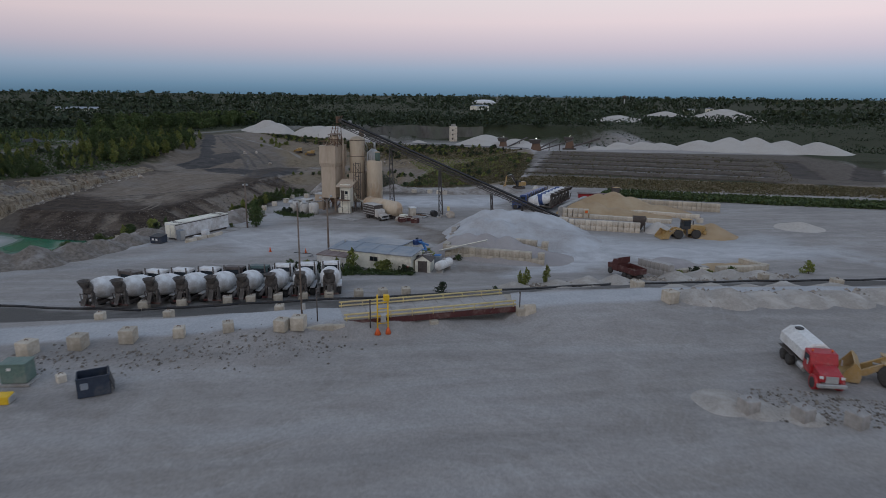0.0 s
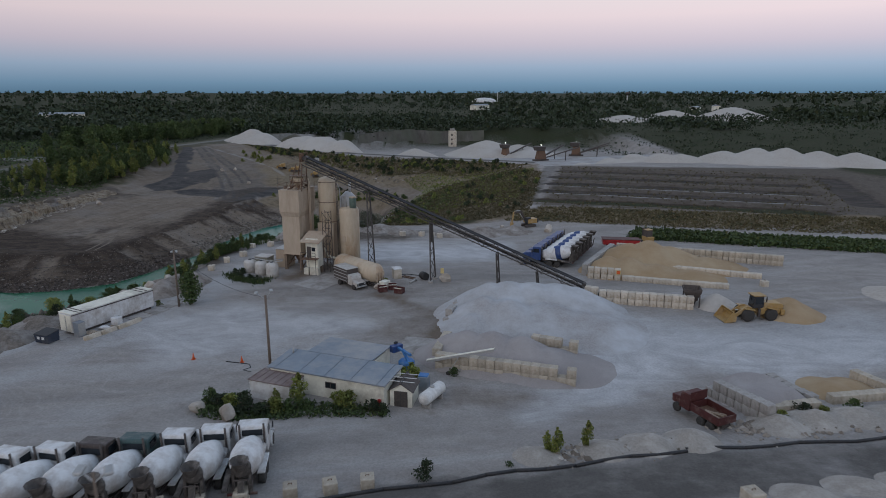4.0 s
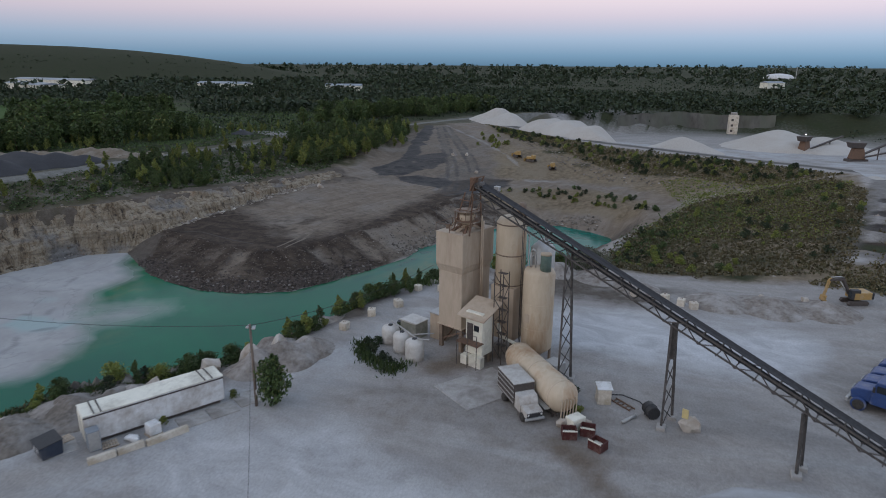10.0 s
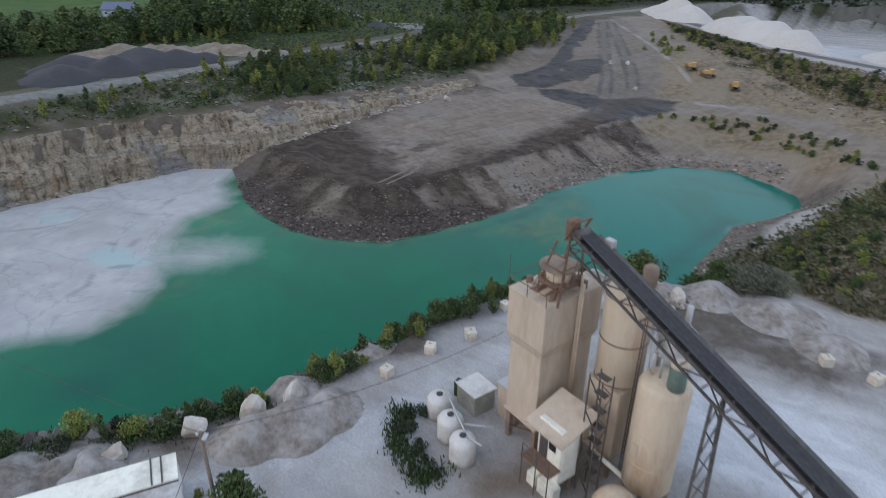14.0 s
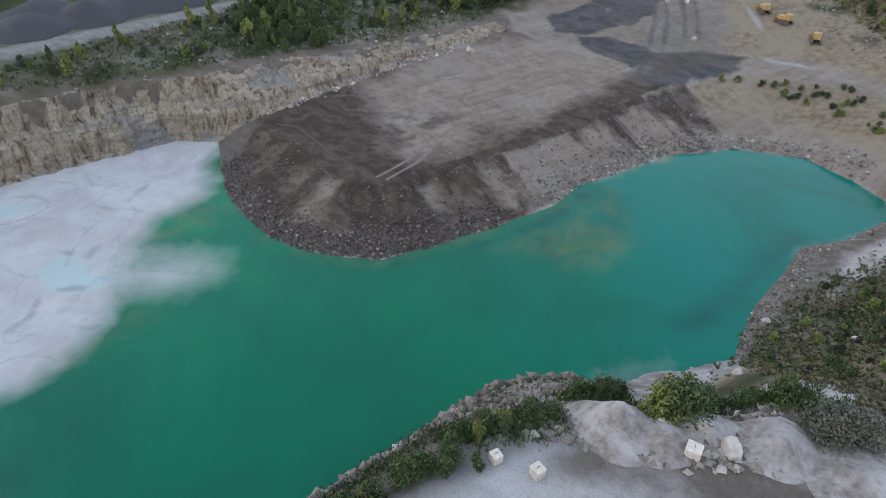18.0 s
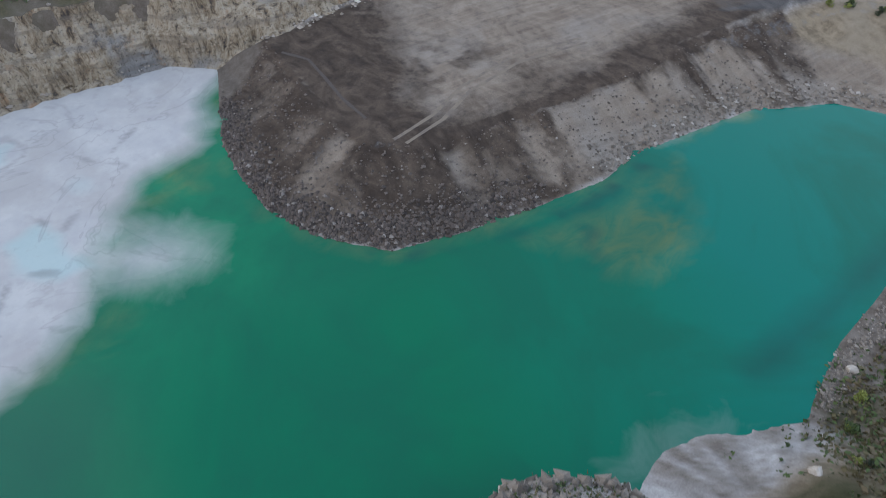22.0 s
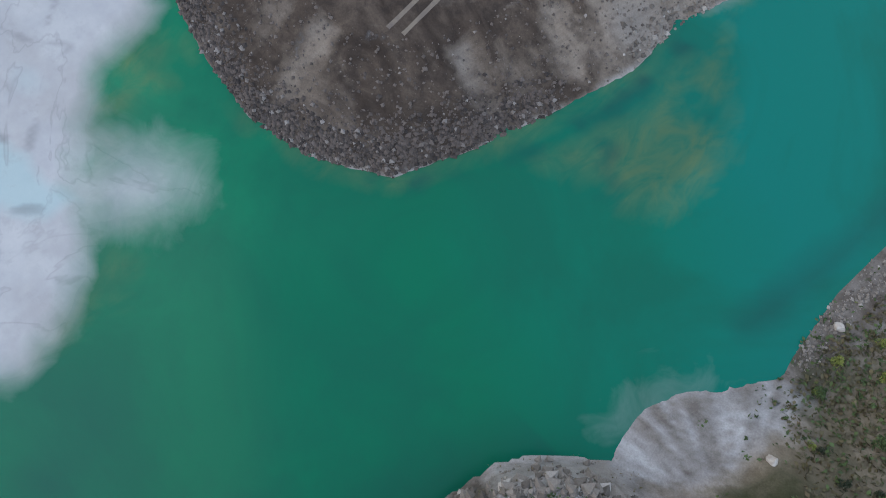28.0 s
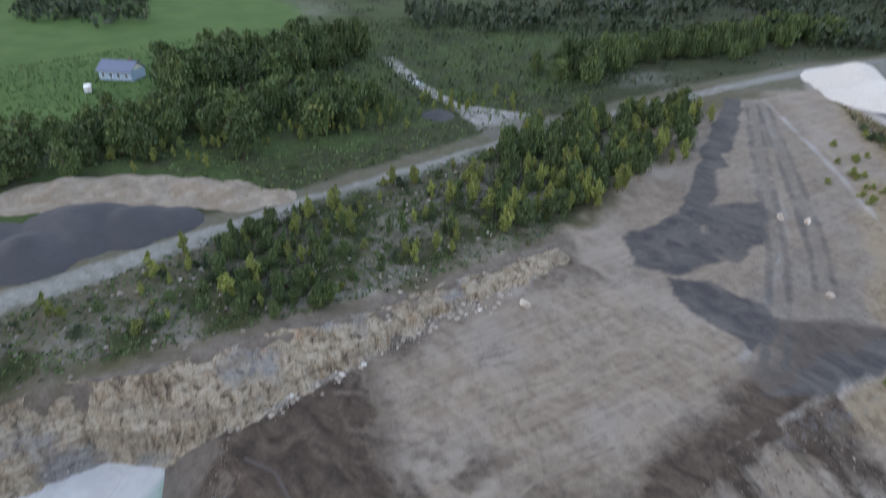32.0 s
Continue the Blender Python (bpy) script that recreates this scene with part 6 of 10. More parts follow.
def mixer_truck(label, cab_mat, drum_mat, group, m, chute=True, band=None):
    """Concrete mixer, nose along +y, its rear wheels' midpoint near the origin."""
    t = thing("mixer_truck", label, "mixer truck", m, group)
    for x in (-0.42, 0.42):
        part("frame_rail", box(0.18, 7.6, 0.3, (x, 0.6, 0.75)), STEEL_DARK, t)
    hood = part("hood", prism([(3.2, 0.9), (4.75, 0.85), (4.85, 1.55), (4.6, 1.85), (3.2, 2.05)], 1.75, bevel=0.06), cab_mat, t)
    part("grille", box(1.0, 0.05, 0.75, (0, 4.85, 0.9)), GALV, hood)
    part("bumper", box(2.3, 0.25, 0.35, (0, 4.95, 0.5), 0.04), GALV, t)
    cab = part("cab", prism([(1.75, 0.85), (3.3, 0.85), (3.3, 2.05), (3.05, 2.95), (1.85, 3.05), (1.75, 2.9)], 2.2, bevel=0.06), cab_mat, t)
    part("windscreen", box(1.9, 0.04, 0.75, (0, 3.2, 2.1), 0, (14, 0, 0)), GLASS, cab)
    part("rear_window", box(1.5, 0.04, 0.5, (0, 1.74, 2.25)), GLASS, cab)
    for x in (-1.11, 1.11):
        part("side_window", box(0.03, 0.9, 0.6, (x, 2.5, 2.1)), GLASS, cab)
        part("mirror", box(0.08, 0.2, 0.5, (x * 1.2, 3.1, 2.1), 0.02), BLACK, cab)
        part("front_fender", lathe([(0.5, -0.17), (0.6, -0.17), (0.6, 0.17), (0.5, 0.17)], 14, m=pose(x * 0.88, 4.05, 0.55, 0, 90, 0)), cab_mat, t)
        part("rear_fender", box(0.55, 2.5, 0.1, (x * 0.9, -0.3, 1.15), 0.03), WHITE_PAINT, t)
        part("exhaust_pipe", rod((x * 0.8, 1.6, 1.2), (x * 0.8, 1.6, 3.3), 0.08, seg=8), STEEL_DARK, t)
    # drum, high end at the rear
    drum = part("drum", lathe([(0.35, -2.6), (0.62, -2.55), (0.78, -2.1), (1.12, -0.8), (1.16, 0.3), (1.05, 1.2), (0.7, 2.2), (0.4, 2.35)], 24, m=pose(0, -0.75, 2.15, -102 + 0, 0, 0) @ pose(0, 0, 0, 0, 180, 0)), drum_mat, t)
    if band:
        part("drum_band", lathe([(1.17, -0.1), (1.185, 0.0), (1.185, 0.62), (1.15, 0.72)], 24, m=pose(0, -0.75, 2.15, -102, 0, 0) @ pose(0, 0, 0, 0, 180, 0)), band, drum)
    part("drum_collar", lathe([(0.5, -0.14), (0.66, -0.1), (0.66, 0.1), (0.5, 0.14)], 16, m=pose(0, -3.05, 2.72, 78, 0, 0)), GRIMY, t)
    for x in (-0.55, 0.55):
        part("rear_pedestal", prism([(-3.3, 0.8), (-2.7, 0.8), (-2.9, 2.4), (-3.25, 2.4)], 0.16, (x, 0, 0)), GRIMY, t)
    part("roller_beam", box(1.3, 0.3, 0.22, (0, -3.0, 2.05), 0.03), GRIMY, t)
    part("chute_cradle", tube([(-0.5, -3.5, 1.0), (-0.5, -3.7, 2.2), (0.5, -3.7, 2.2), (0.5, -3.5, 1.0)], 0.05, 6), STEEL_DARK, t)
    part("folded_chute", prism([(-3.2, 0.95), (-1.0, 1.25), (-1.0, 1.4), (-3.2, 1.1)], 0.4, (-1.25, 0, 0)), GRIMY, t, "grey folded extension chute")
    part("front_pedestal", box(1.1, 0.35, 1.1, (0, 1.45, 0.95), 0.03), STEEL_DARK, t)
    part("charge_hopper", lathe([(0.28, 2.6), (0.62, 3.3), (0.66, 3.35), (0.58, 3.3), (0.24, 2.66)], 10, m=pose(0, -3.45, 0.25)), GRIMY, t, "dust-caked charging hopper")
    if chute:
        part("chute", prism([(-3.35, 2.0), (-3.95, 1.0), (-4.05, 1.05), (-3.45, 2.1)], 0.45), GRIMY, t)
    part("water_tank", rod((0.75, 0.9, 1.5), (0.75, 1.55, 1.5), 0.28, seg=12), WHITE_PAINT, t)
    for x in (-0.85, 0.85):
        part("ladder", box(0.06, 0.06, 1.9, (x * 0.75, -3.15, 0.9)), STEEL_DARK, t)
        wheel(t, x * 1.2, 4.05, 0.5, 0.3)
        for y in (-0.95, 0.3):
            wheel(t, x * 1.12, y, 0.5, 0.52, RIM_WHITE)
    part("rear_lamp_bar", box(2.0, 0.1, 0.18, (0, -3.4, 0.85)), DULL_RED, t)
    return t


ROW = "mixer trucks parked in a row"
TEAL = surface("dull_teal_cab_paint", (0.05, 0.10, 0.10), None, 1, 0.5, 0.0, (0.2, 0.2, 0.19), 0.8, 0.3, 0.03)
BROWN = surface("dark_brown_cab_paint", (0.06, 0.045, 0.04), None, 1, 0.5, 0.0, (0.2, 0.18, 0.16), 0.8, 0.3, 0.03)
ROW_CABS = [(WHITE_PAINT, "white"), (WHITE_PAINT, "white"), (WHITE_PAINT, "white"), (TEAL, "dull teal"), (BROWN, "dark brown"), (WHITE_PAINT, "white"), (WHITE_PAINT, "white"),
            (WHITE_PAINT, "white"), (BROWN, "dark brown")]
for k, (mat, word) in enumerate(ROW_CABS):
    x, y = -12.2 - 2.62 * k, 65.6 - 0.62 * k
    mixer_truck(f"dusty white concrete mixer truck with a {word} cab", mat, WHITE_PAINT, ROW, pose(x, y, ground_at(x, y) - 0.02, 1.5, 0, 8 - 3.3 * k - (k % 3)) @ Matrix.Scale(0.94, 4))

FLEET = "mixer trucks beside the sand bays"
for k in range(6):
    x, y = 18.6 + 1.05 * k, 124.4 + 2.15 * k
    mx = mixer_truck("white-drummed mixer truck with a blue cab and stripe", BLUE_PAINT, WHITE_PAINT, FLEET, pose(x, y, ground_at(x, y), 0, 0, 66 + 2 * (k % 3)), False, BLUE_PAINT)
    part("drum_mark", box(0.5, 0.9, 0.02, (-0.55, -0.7, 3.14), 0, (0, -26, 0)), BLUE_PAINT, mx, "blue painted bar marks on the drum")


def box_truck():
    t = thing("box_truck", "old dusty box lorry with a pale bonnet beside the silo", "lorry", pose(-12.45, 113.6, 0, 0, 0, 222) @ Matrix.Scale(0.92, 4))
    part("chassis", box(0.9, 5.8, 0.3, (0, 0, 0.55)), STEEL_DARK, t)
    cargo = part("cargo_box", box(2.1, 3.7, 2.0, (0, -0.9, 0.85), 0.04), STEEL_DARK, t, "dark slatted cargo sides")
    part("box_roof", box(2.14, 3.74, 0.08, (0, -0.9, 2.86), 0.02), DUSTY_WHITE, cargo)
    for x in (-1.06, 1.06):
        for k in range(4):
            part("side_slat", box(0.04, 3.7, 0.12, (x, -0.9, 1.0 + 0.5 * k)), GALV, cargo)
    cab = part("cab", prism([(0.95, 0.6), (2.1, 0.6), (2.1, 1.4), (1.75, 2.05), (0.95, 2.15)], 1.9, bevel=0.05), DUSTY_WHITE, t)
    part("windscreen", box(1.6, 0.04, 0.6, (0, 1.97, 1.42), 0, (28, 0, 0)), GLASS, cab)
    part("bonnet", prism([(2.1, 0.6), (3.2, 0.6), (3.25, 1.15), (2.1, 1.4)], 1.7, bevel=0.06), DUSTY_WHITE, t)
    part("grille", box(1.5, 0.06, 0.4, (0, 3.26, 0.7)), BLACK, t)
    part("bumper", box(1.9, 0.2, 0.22, (0, 3.3, 0.45), 0.03), GALV, t)
    for x in (-0.85, 0.85):
        part("headlight", rod((x * 0.75, 3.24, 0.95), (x * 0.75, 3.3, 0.95), 0.1, seg=10), PLATE, t)
        wheel(t, x, 2.5, 0.42, 0.26)
        wheel(t, x, -1.3, 0.42, 0.45)


box_truck()


def wheel_loader(m, label, facing=1):
    """A large wheel loader, bucket along +y."""
    t = thing("wheel_loader", label, "wheel loader", m)
    part("rear_frame", prism([(-3.9, 0.9), (-0.3, 0.8), (-0.3, 1.5), (-1.0, 1.9), (-3.9, 2.0)], 1.6, bevel=0.06), YELLOW, t)
    hood = part("engine_hood", prism([(-3.95, 1.6), (-1.1, 1.7), (-1.1, 2.6), (-3.7, 2.35), (-4.0, 2.1)], 1.7, bevel=0.08), YELLOW, t)
    part("rear_grille", box(1.4, 0.06, 0.8, (0, -4.0, 1.3)), BLACK, hood)
    part("air_intake", rod((0.4, -1.5, 2.4), (0.4, -1.5, 3.2), 0.14, seg=10), BLACK, hood)
    part("counterweight", box(2.3, 0.6, 0.8, (0, -3.8, 0.75), 0.08), YELLOW, t)
    cab = part("cab", box(1.5, 1.5, 1.75, (0, -0.35, 1.75), 0.06, taper=0.92), BLACK, t, "black-framed glazed cab")
    part("cab_roof", box(1.7, 1.8, 0.14, (0, -0.35, 3.5), 0.04), YELLOW, cab)
    part("windscreen", box(1.2, 0.04, 1.1, (0, 0.4, 2.15), 0, (3, 0, 0)), GLASS, cab)
    for x in (-0.75, 0.75):
        part("side_glass", box(0.04, 1.1, 0.9, (x, -0.35, 2.35)), GLASS, cab)
    part("front_frame", prism([(0.2, 0.8), (1.9, 0.7), (1.9, 1.6), (0.6, 1.9)], 1.3, bevel=0.05), YELLOW, t)
    for x in (-0.65, 0.65):
        part("lift_arm", prism([(0.8, 1.9), (1.4, 2.0), (3.5, 0.75), (3.4, 0.4), (2.9, 0.5), (1.4, 1.6)], 0.22, (x, 0, 0)), YELLOW, t)
        part("lift_cylinder", rod((x * 0.7, 0.7, 1.1), (x * 0.8, 2.4, 1.2), 0.1, seg=8), GALV, t)
    part("bucket", prism([(3.3, 0.12), (4.9, 0.05), (4.95, 0.12), (3.75, 0.3), (3.45, 0.7), (3.45, 1.15), (3.8, 1.6), (3.7, 1.65), (3.3, 1.2), (3.2, 0.6)], 3.1), YELLOW, t, "worn dusty digging bucket")
    for x in (-1.55, 1.55):
        part("bucket_side", prism([(3.3, 0.12), (4.9, 0.05), (3.8, 1.62), (3.35, 1.2)], 0.06, (x, 0, 0)), YELLOW, t)
    for x in (-1.05, 1.05):
        for y in (1.3, -2.1):
            wheel(t, x, y, 0.88, 0.66, YELLOW)
            part("mudguard", prism([(y - 0.9, 1.6), (y + 0.6, 1.85), (y + 0.6, 1.92), (y - 0.95, 1.68)], 0.7, (x, 0, 0)), YELLOW, t)
    part("step_ladder", box(0.35, 0.3, 1.2, (-1.0, -0.3, 0.6), 0.02), STEEL_DARK, t)
    part("exhaust", rod((-0.3, -1.7, 2.4), (-0.3, -1.7, 3.3), 0.09, seg=8), STEEL_DARK, t)
    return t


wheel_loader(pose(38.9, 99.8, ground_at(38.9, 99.8) - 0.02, 0, 0, 95) @ Matrix.Scale(0.86, 4), "yellow wheel loader parked with its bucket on the ground")
wheel_loader(pose(30.9, 38.4, ground_at(30.9, 38.4) - 0.02, 0, 0, 62) @ Matrix.Scale(0.86, 4), "dusty yellow wheel loader standing beside a red tanker lorry")


def excavator():
    x, y = 18.6, 154.5
    t = thing("excavator", "yellow tracked excavator with its arm curled down", "excavator", pose(x, y, ground_at(x, y), 0, 0, 116) @ Matrix.Scale(0.72, 4))
    for sx in (-1.0, 1.0):
        part("track", prism([(-1.9, 0.35), (-1.6, 0.0), (1.6, 0.0), (1.9, 0.35), (1.6, 0.8), (-1.6, 0.8)], 0.55, (sx, 0, 0), bevel=0.05), STEEL_DARK, t)
    part("turntable", lathe([(0.8, 0.7), (0.8, 1.05)], 18), BLACK, t)
    part("house", box(2.5, 3.2, 1.3, (0, -0.6, 1.05), 0.1), YELLOW, t)
    part("counterweight", box(2.5, 0.6, 1.2, (0, -2.3, 1.1), 0.12), BLACK, t)
    cab = part("cab", box(0.95, 1.6, 1.7, (-0.75, 0.7, 1.1), 0.08), BLACK, t)
    part("cab_glass", box(0.8, 0.04, 1.2, (-0.75, 1.51, 1.4)), GLASS, cab)
    part("boom", prism([(0.7, 1.6), (1.1, 1.5), (2.6, 4.2), (4.9, 4.1), (4.9, 4.5), (2.4, 4.75)], 0.5, (0.25, 0, 0), bevel=0.04), STEEL_DARK, t, "dark boom with hydraulic rams")
    part("stick", prism([(4.6, 4.7), (5.1, 4.4), (5.6, 1.5), (5.3, 1.5)], 0.36, (0.25, 0, 0)), YELLOW, t)
    part("boom_ram", rod((0.25, 1.2, 1.7), (0.25, 2.9, 4.0), 0.11, seg=8), GALV, t)
    part("stick_ram", rod((0.25, 2.8, 4.9), (0.25, 4.7, 4.75), 0.1, seg=8), GALV, t)
    part("bucket", prism([(5.2, 1.6), (5.7, 1.5), (5.8, 0.7), (5.2, 0.15), (4.7, 0.2), (5.3, 0.9)], 1.1, (0.25, 0, 0)), YELLOW, t)


excavator()


def dump_truck():
    x, y = 22.4, 73.9
    t = thing("dump_truck", "old dark red tipper lorry with an open rusty bed", "lorry", pose(x, y, ground_at(x, y), 0, 0, 24) @ Matrix.Scale(0.84, 4))
    part("chassis", box(0.9, 5.6, 0.3, (0, 0, 0.6)), STEEL_DARK, t)
    part("bonnet", prism([(2.0, 0.7), (3.3, 0.7), (3.35, 1.5), (2.0, 1.7)], 1.5, bevel=0.06), DULL_RED, t)
    cab = part("cab", prism([(0.75, 0.7), (2.1, 0.7), (2.1, 1.7), (1.85, 2.4), (0.75, 2.5)], 2.0, bevel=0.05), DULL_RED, t)
    part("windscreen", box(1.7, 0.04, 0.6, (0, 2.0, 1.75), 0, (20, 0, 0)), GLASS, cab)
    part("cab_guard", box(2.1, 0.1, 0.9, (0, 0.65, 1.9)), DULL_RED, t)
    bed = part("bed_floor", box(2.2, 3.4, 0.12, (0, -1.2, 1.0)), RUST, t)
    for xx in (-1.1, 1.1):
        part("bed_side", box(0.08, 3.4, 0.75, (xx, -1.2, 1.05)), DULL_RED, t)
        wheel(t, xx * 0.85, 2.4, 0.48, 0.3)
        for yy in (-1.9, -0.8):
            wheel(t, xx * 0.85, yy, 0.48, 0.48)
    for yy in (-2.9, 0.5):
        part("bed_end", box(2.2, 0.08, 0.75, (0, yy, 1.05)), DULL_RED, t)
    for k in range(5):
        part("loose_timber", box(0.14, 1.2 + 0.2 * k, 0.12, (-0.6 + 0.28 * k, -1.2, 1.12 + 0.05 * (k % 2)), 0, (0, 0, 20 * k - 40)), DUSTY, t)


dump_truck()


def tanker_truck():
    x, y = 25.5, 40.6
    t = thing("water_tanker", "red lorry with a white elliptical water tank", "tanker", pose(x, y, ground_at(x, y), 0, 0, 173) @ Matrix.Scale(0.82, 4))
    for xx in (-0.42, 0.42):
        part("frame_rail", box(0.18, 7.0, 0.3, (xx, -0.3, 0.75)), STEEL_DARK, t)
    tank = part("tank", prism([(-3.6, 1.2), (1.0, 1.2), (1.0, 1.25), (-3.6, 1.25)], 1.0), FUEL_WHITE, t)
    bm = bmesh.new()
    lathe([(0.85, -3.6), (1.0, -3.55), (1.0, 1.0), (0.85, 1.08)], 8, bm=bm, smooth=False)
    bmesh.ops.transform(bm, matrix=pose(0, 0, 1.95, -90, 0, 0) @ pose(0, 0, 0, 0, 0, 22.5) @ Matrix.Diagonal((1.22, 0.98, 1, 1)), verts=bm.verts)
    bmesh.ops.recalc_face_normals(bm, faces=bm.faces)
    part("tank_shell", bm, FUEL_WHITE, t, "white eight-sided tank")
    part("manhole", lathe([(0.32, 0), (0.36, 0.02), (0.36, 0.1), (0.3, 0.1)], 18, m=pose(0, -2.6, 2.88)), BLACK, t, "open black manhole on the tank roof")
    cab = part("cab", prism([(1.25, 0.85), (2.6, 0.85), (2.6, 1.75), (2.3, 2.55), (1.25, 2.65)], 2.15, bevel=0.06), RED_PAINT, t)
    part("windscreen", box(1.85, 0.04, 0.72, (0, 2.47, 1.82), 0, (21, 0, 0)), GLASS, cab)
    for xx in (-1, 1):
        part("side_window", box(0.03, 0.8, 0.55, (xx * 1.08, 1.85, 1.8)), GLASS, cab)
        part("mirror", box(0.08, 0.16, 0.5, (xx * 1.3, 2.5, 1.7), 0.02), GALV, cab)
        part("roof_lamp", lathe([(0.09, 0), (0.09, 0.1), (0.03, 0.14)], 10, m=pose(xx * 0.75, 1.9, 2.63)), ORANGE, cab)
        part("headlight", box(0.3, 0.06, 0.2, (xx * 0.8, 4.06, 1.15)), PLATE, t)
        part("fender", lathe([(0.52, -0.2), (0.62, -0.2), (0.62, 0.2), (0.52, 0.2)], 14, m=pose(xx * 0.92, 3.3, 0.55, 0, 90, 0)), RED_PAINT, t)
        wheel(t, xx * 0.98, 3.3, 0.5, 0.3)
        for yy in (-2.6, -1.35):
            wheel(t, xx * 0.95, yy, 0.5, 0.5)
        part("mudguard", box(0.5, 2.7, 0.06, (xx * 0.98, -2.0, 1.1)), STEEL_DARK, t)
        part("fuel_tank", rod((xx * 0.95, 0.4, 0.85), (xx * 0.95, 1.5, 0.85), 0.28, seg=12), GALV, t)
    part("bonnet", prism([(2.55, 0.85), (4.0, 0.8), (4.05, 1.4), (2.6, 1.78)], 1.75, bevel=0.07), RED_PAINT, t)
    part("grille", box(0.95, 0.06, 0.55, (0, 4.07, 0.8)), GALV, t)
    part("bumper", box(2.2, 0.28, 0.3, (0, 4.15, 0.45), 0.04), GALV, t)


tanker_truck()


# ---------------------------------------------------------------- the office and what stands round it
def office():
    a = 340.0
    t = thing("site_office", "low cream-white office building with a dusty metal roof", "building", pose(-8.9, 80.7, 0, 0, 0, a))
    w, d, h = 11.7, 3.7, 2.35
    part("wall_block", box(w, d, h, (0, 0, -0.2), 0.03), WHITE_WALL, t, "cream-white rendered walls")
    part("roof", prism([(-2.0, h - 0.2), (2.0, h + 0.05), (2.0, h + 0.17), (-2.0, h - 0.08)], w + 0.3, (0, 0, 0)), ROOF_METAL, t, "dusty grey-blue metal roof")
    part("rear_hall", box(6.7, 4.3, h, (-0.6, 3.95, -0.2), 0.03), WHITE_WALL, t)
    part("rear_roof", prism([(1.9, h + 0.08), (6.2, h - 0.1), (6.2, h + 0.02), (1.9, h + 0.2)], 6.9, (-0.6, 0, 0)), ROOF_METAL, t)
    for k in range(0, 9, 2):
        part("roof_seam", prism([(-1.99, h - 0.07), (1.99, h + 0.18), (1.99, h + 0.21), (-1.99, h - 0.04)], 0.05, (-5.2 + 1.3 * k, 0, 0)), ROOF_METAL, t)
    for x, wd in ((-4.6, 1.0), (0.6, 1.1)):
        win = part("window", box(wd, 0.06, 0.6, (x, -d / 2 - 0.02, 1.1)), STEEL_DARK, t, "dark framed window")
        part("pane", box(wd - 0.14, 0.04, 0.46, (x, -d / 2 - 0.05, 1.17)), GLASS, win)
        part("louvre", box(0.05, 0.03, 0.46, (x, -d / 2 - 0.075, 1.17)), STEEL_DARK, win)
    part("end_door", box(0.06, 0.9, 1.9, (w / 2 + 0.02, 0.4, 0)), STEEL_DARK, t)
    part("vent_pipe", rod((-5.2, 1.2, h), (-5.2, 1.2, h + 0.6), 0.09, seg=10), GALV, t)
    part("red_box", box(0.3, 0.2, 0.6, (w / 2 - 0.4, -d / 2 - 0.12, 0.3)), RED_PAINT, t, "small red cabinet on the wall")
    part("plinth", box(w + 0.06, d + 0.06, 0.3, (0, 0, -0.25)), CONCRETE_GREY, t)
    ann = thing("annex", "white flat-roofed annex with a rusted brown roof", "building", pose(-14.0, 79.4, 0, 0, 0, a))
    part("wall_shell", box(4.2, 2.3, 2.0, (0, 0, -0.2), 0.03), WHITE_PAINT, ann)
    part("roof", box(4.4, 2.5, 0.12, (0, 0, 1.8), 0.02), ROOF_RUST, ann, "rust-brown sheet roof")
    for k in range(7):
        part("roof_rib", box(0.05, 2.5, 0.05, (-2.05 + 0.68 * k, 0, 1.92)), ROOF_RUST, ann)
    part("corner_trim", box(0.1, 0.1, 2.0, (2.08, -1.13, -0.2)), WHITE_PAINT, ann)


office()


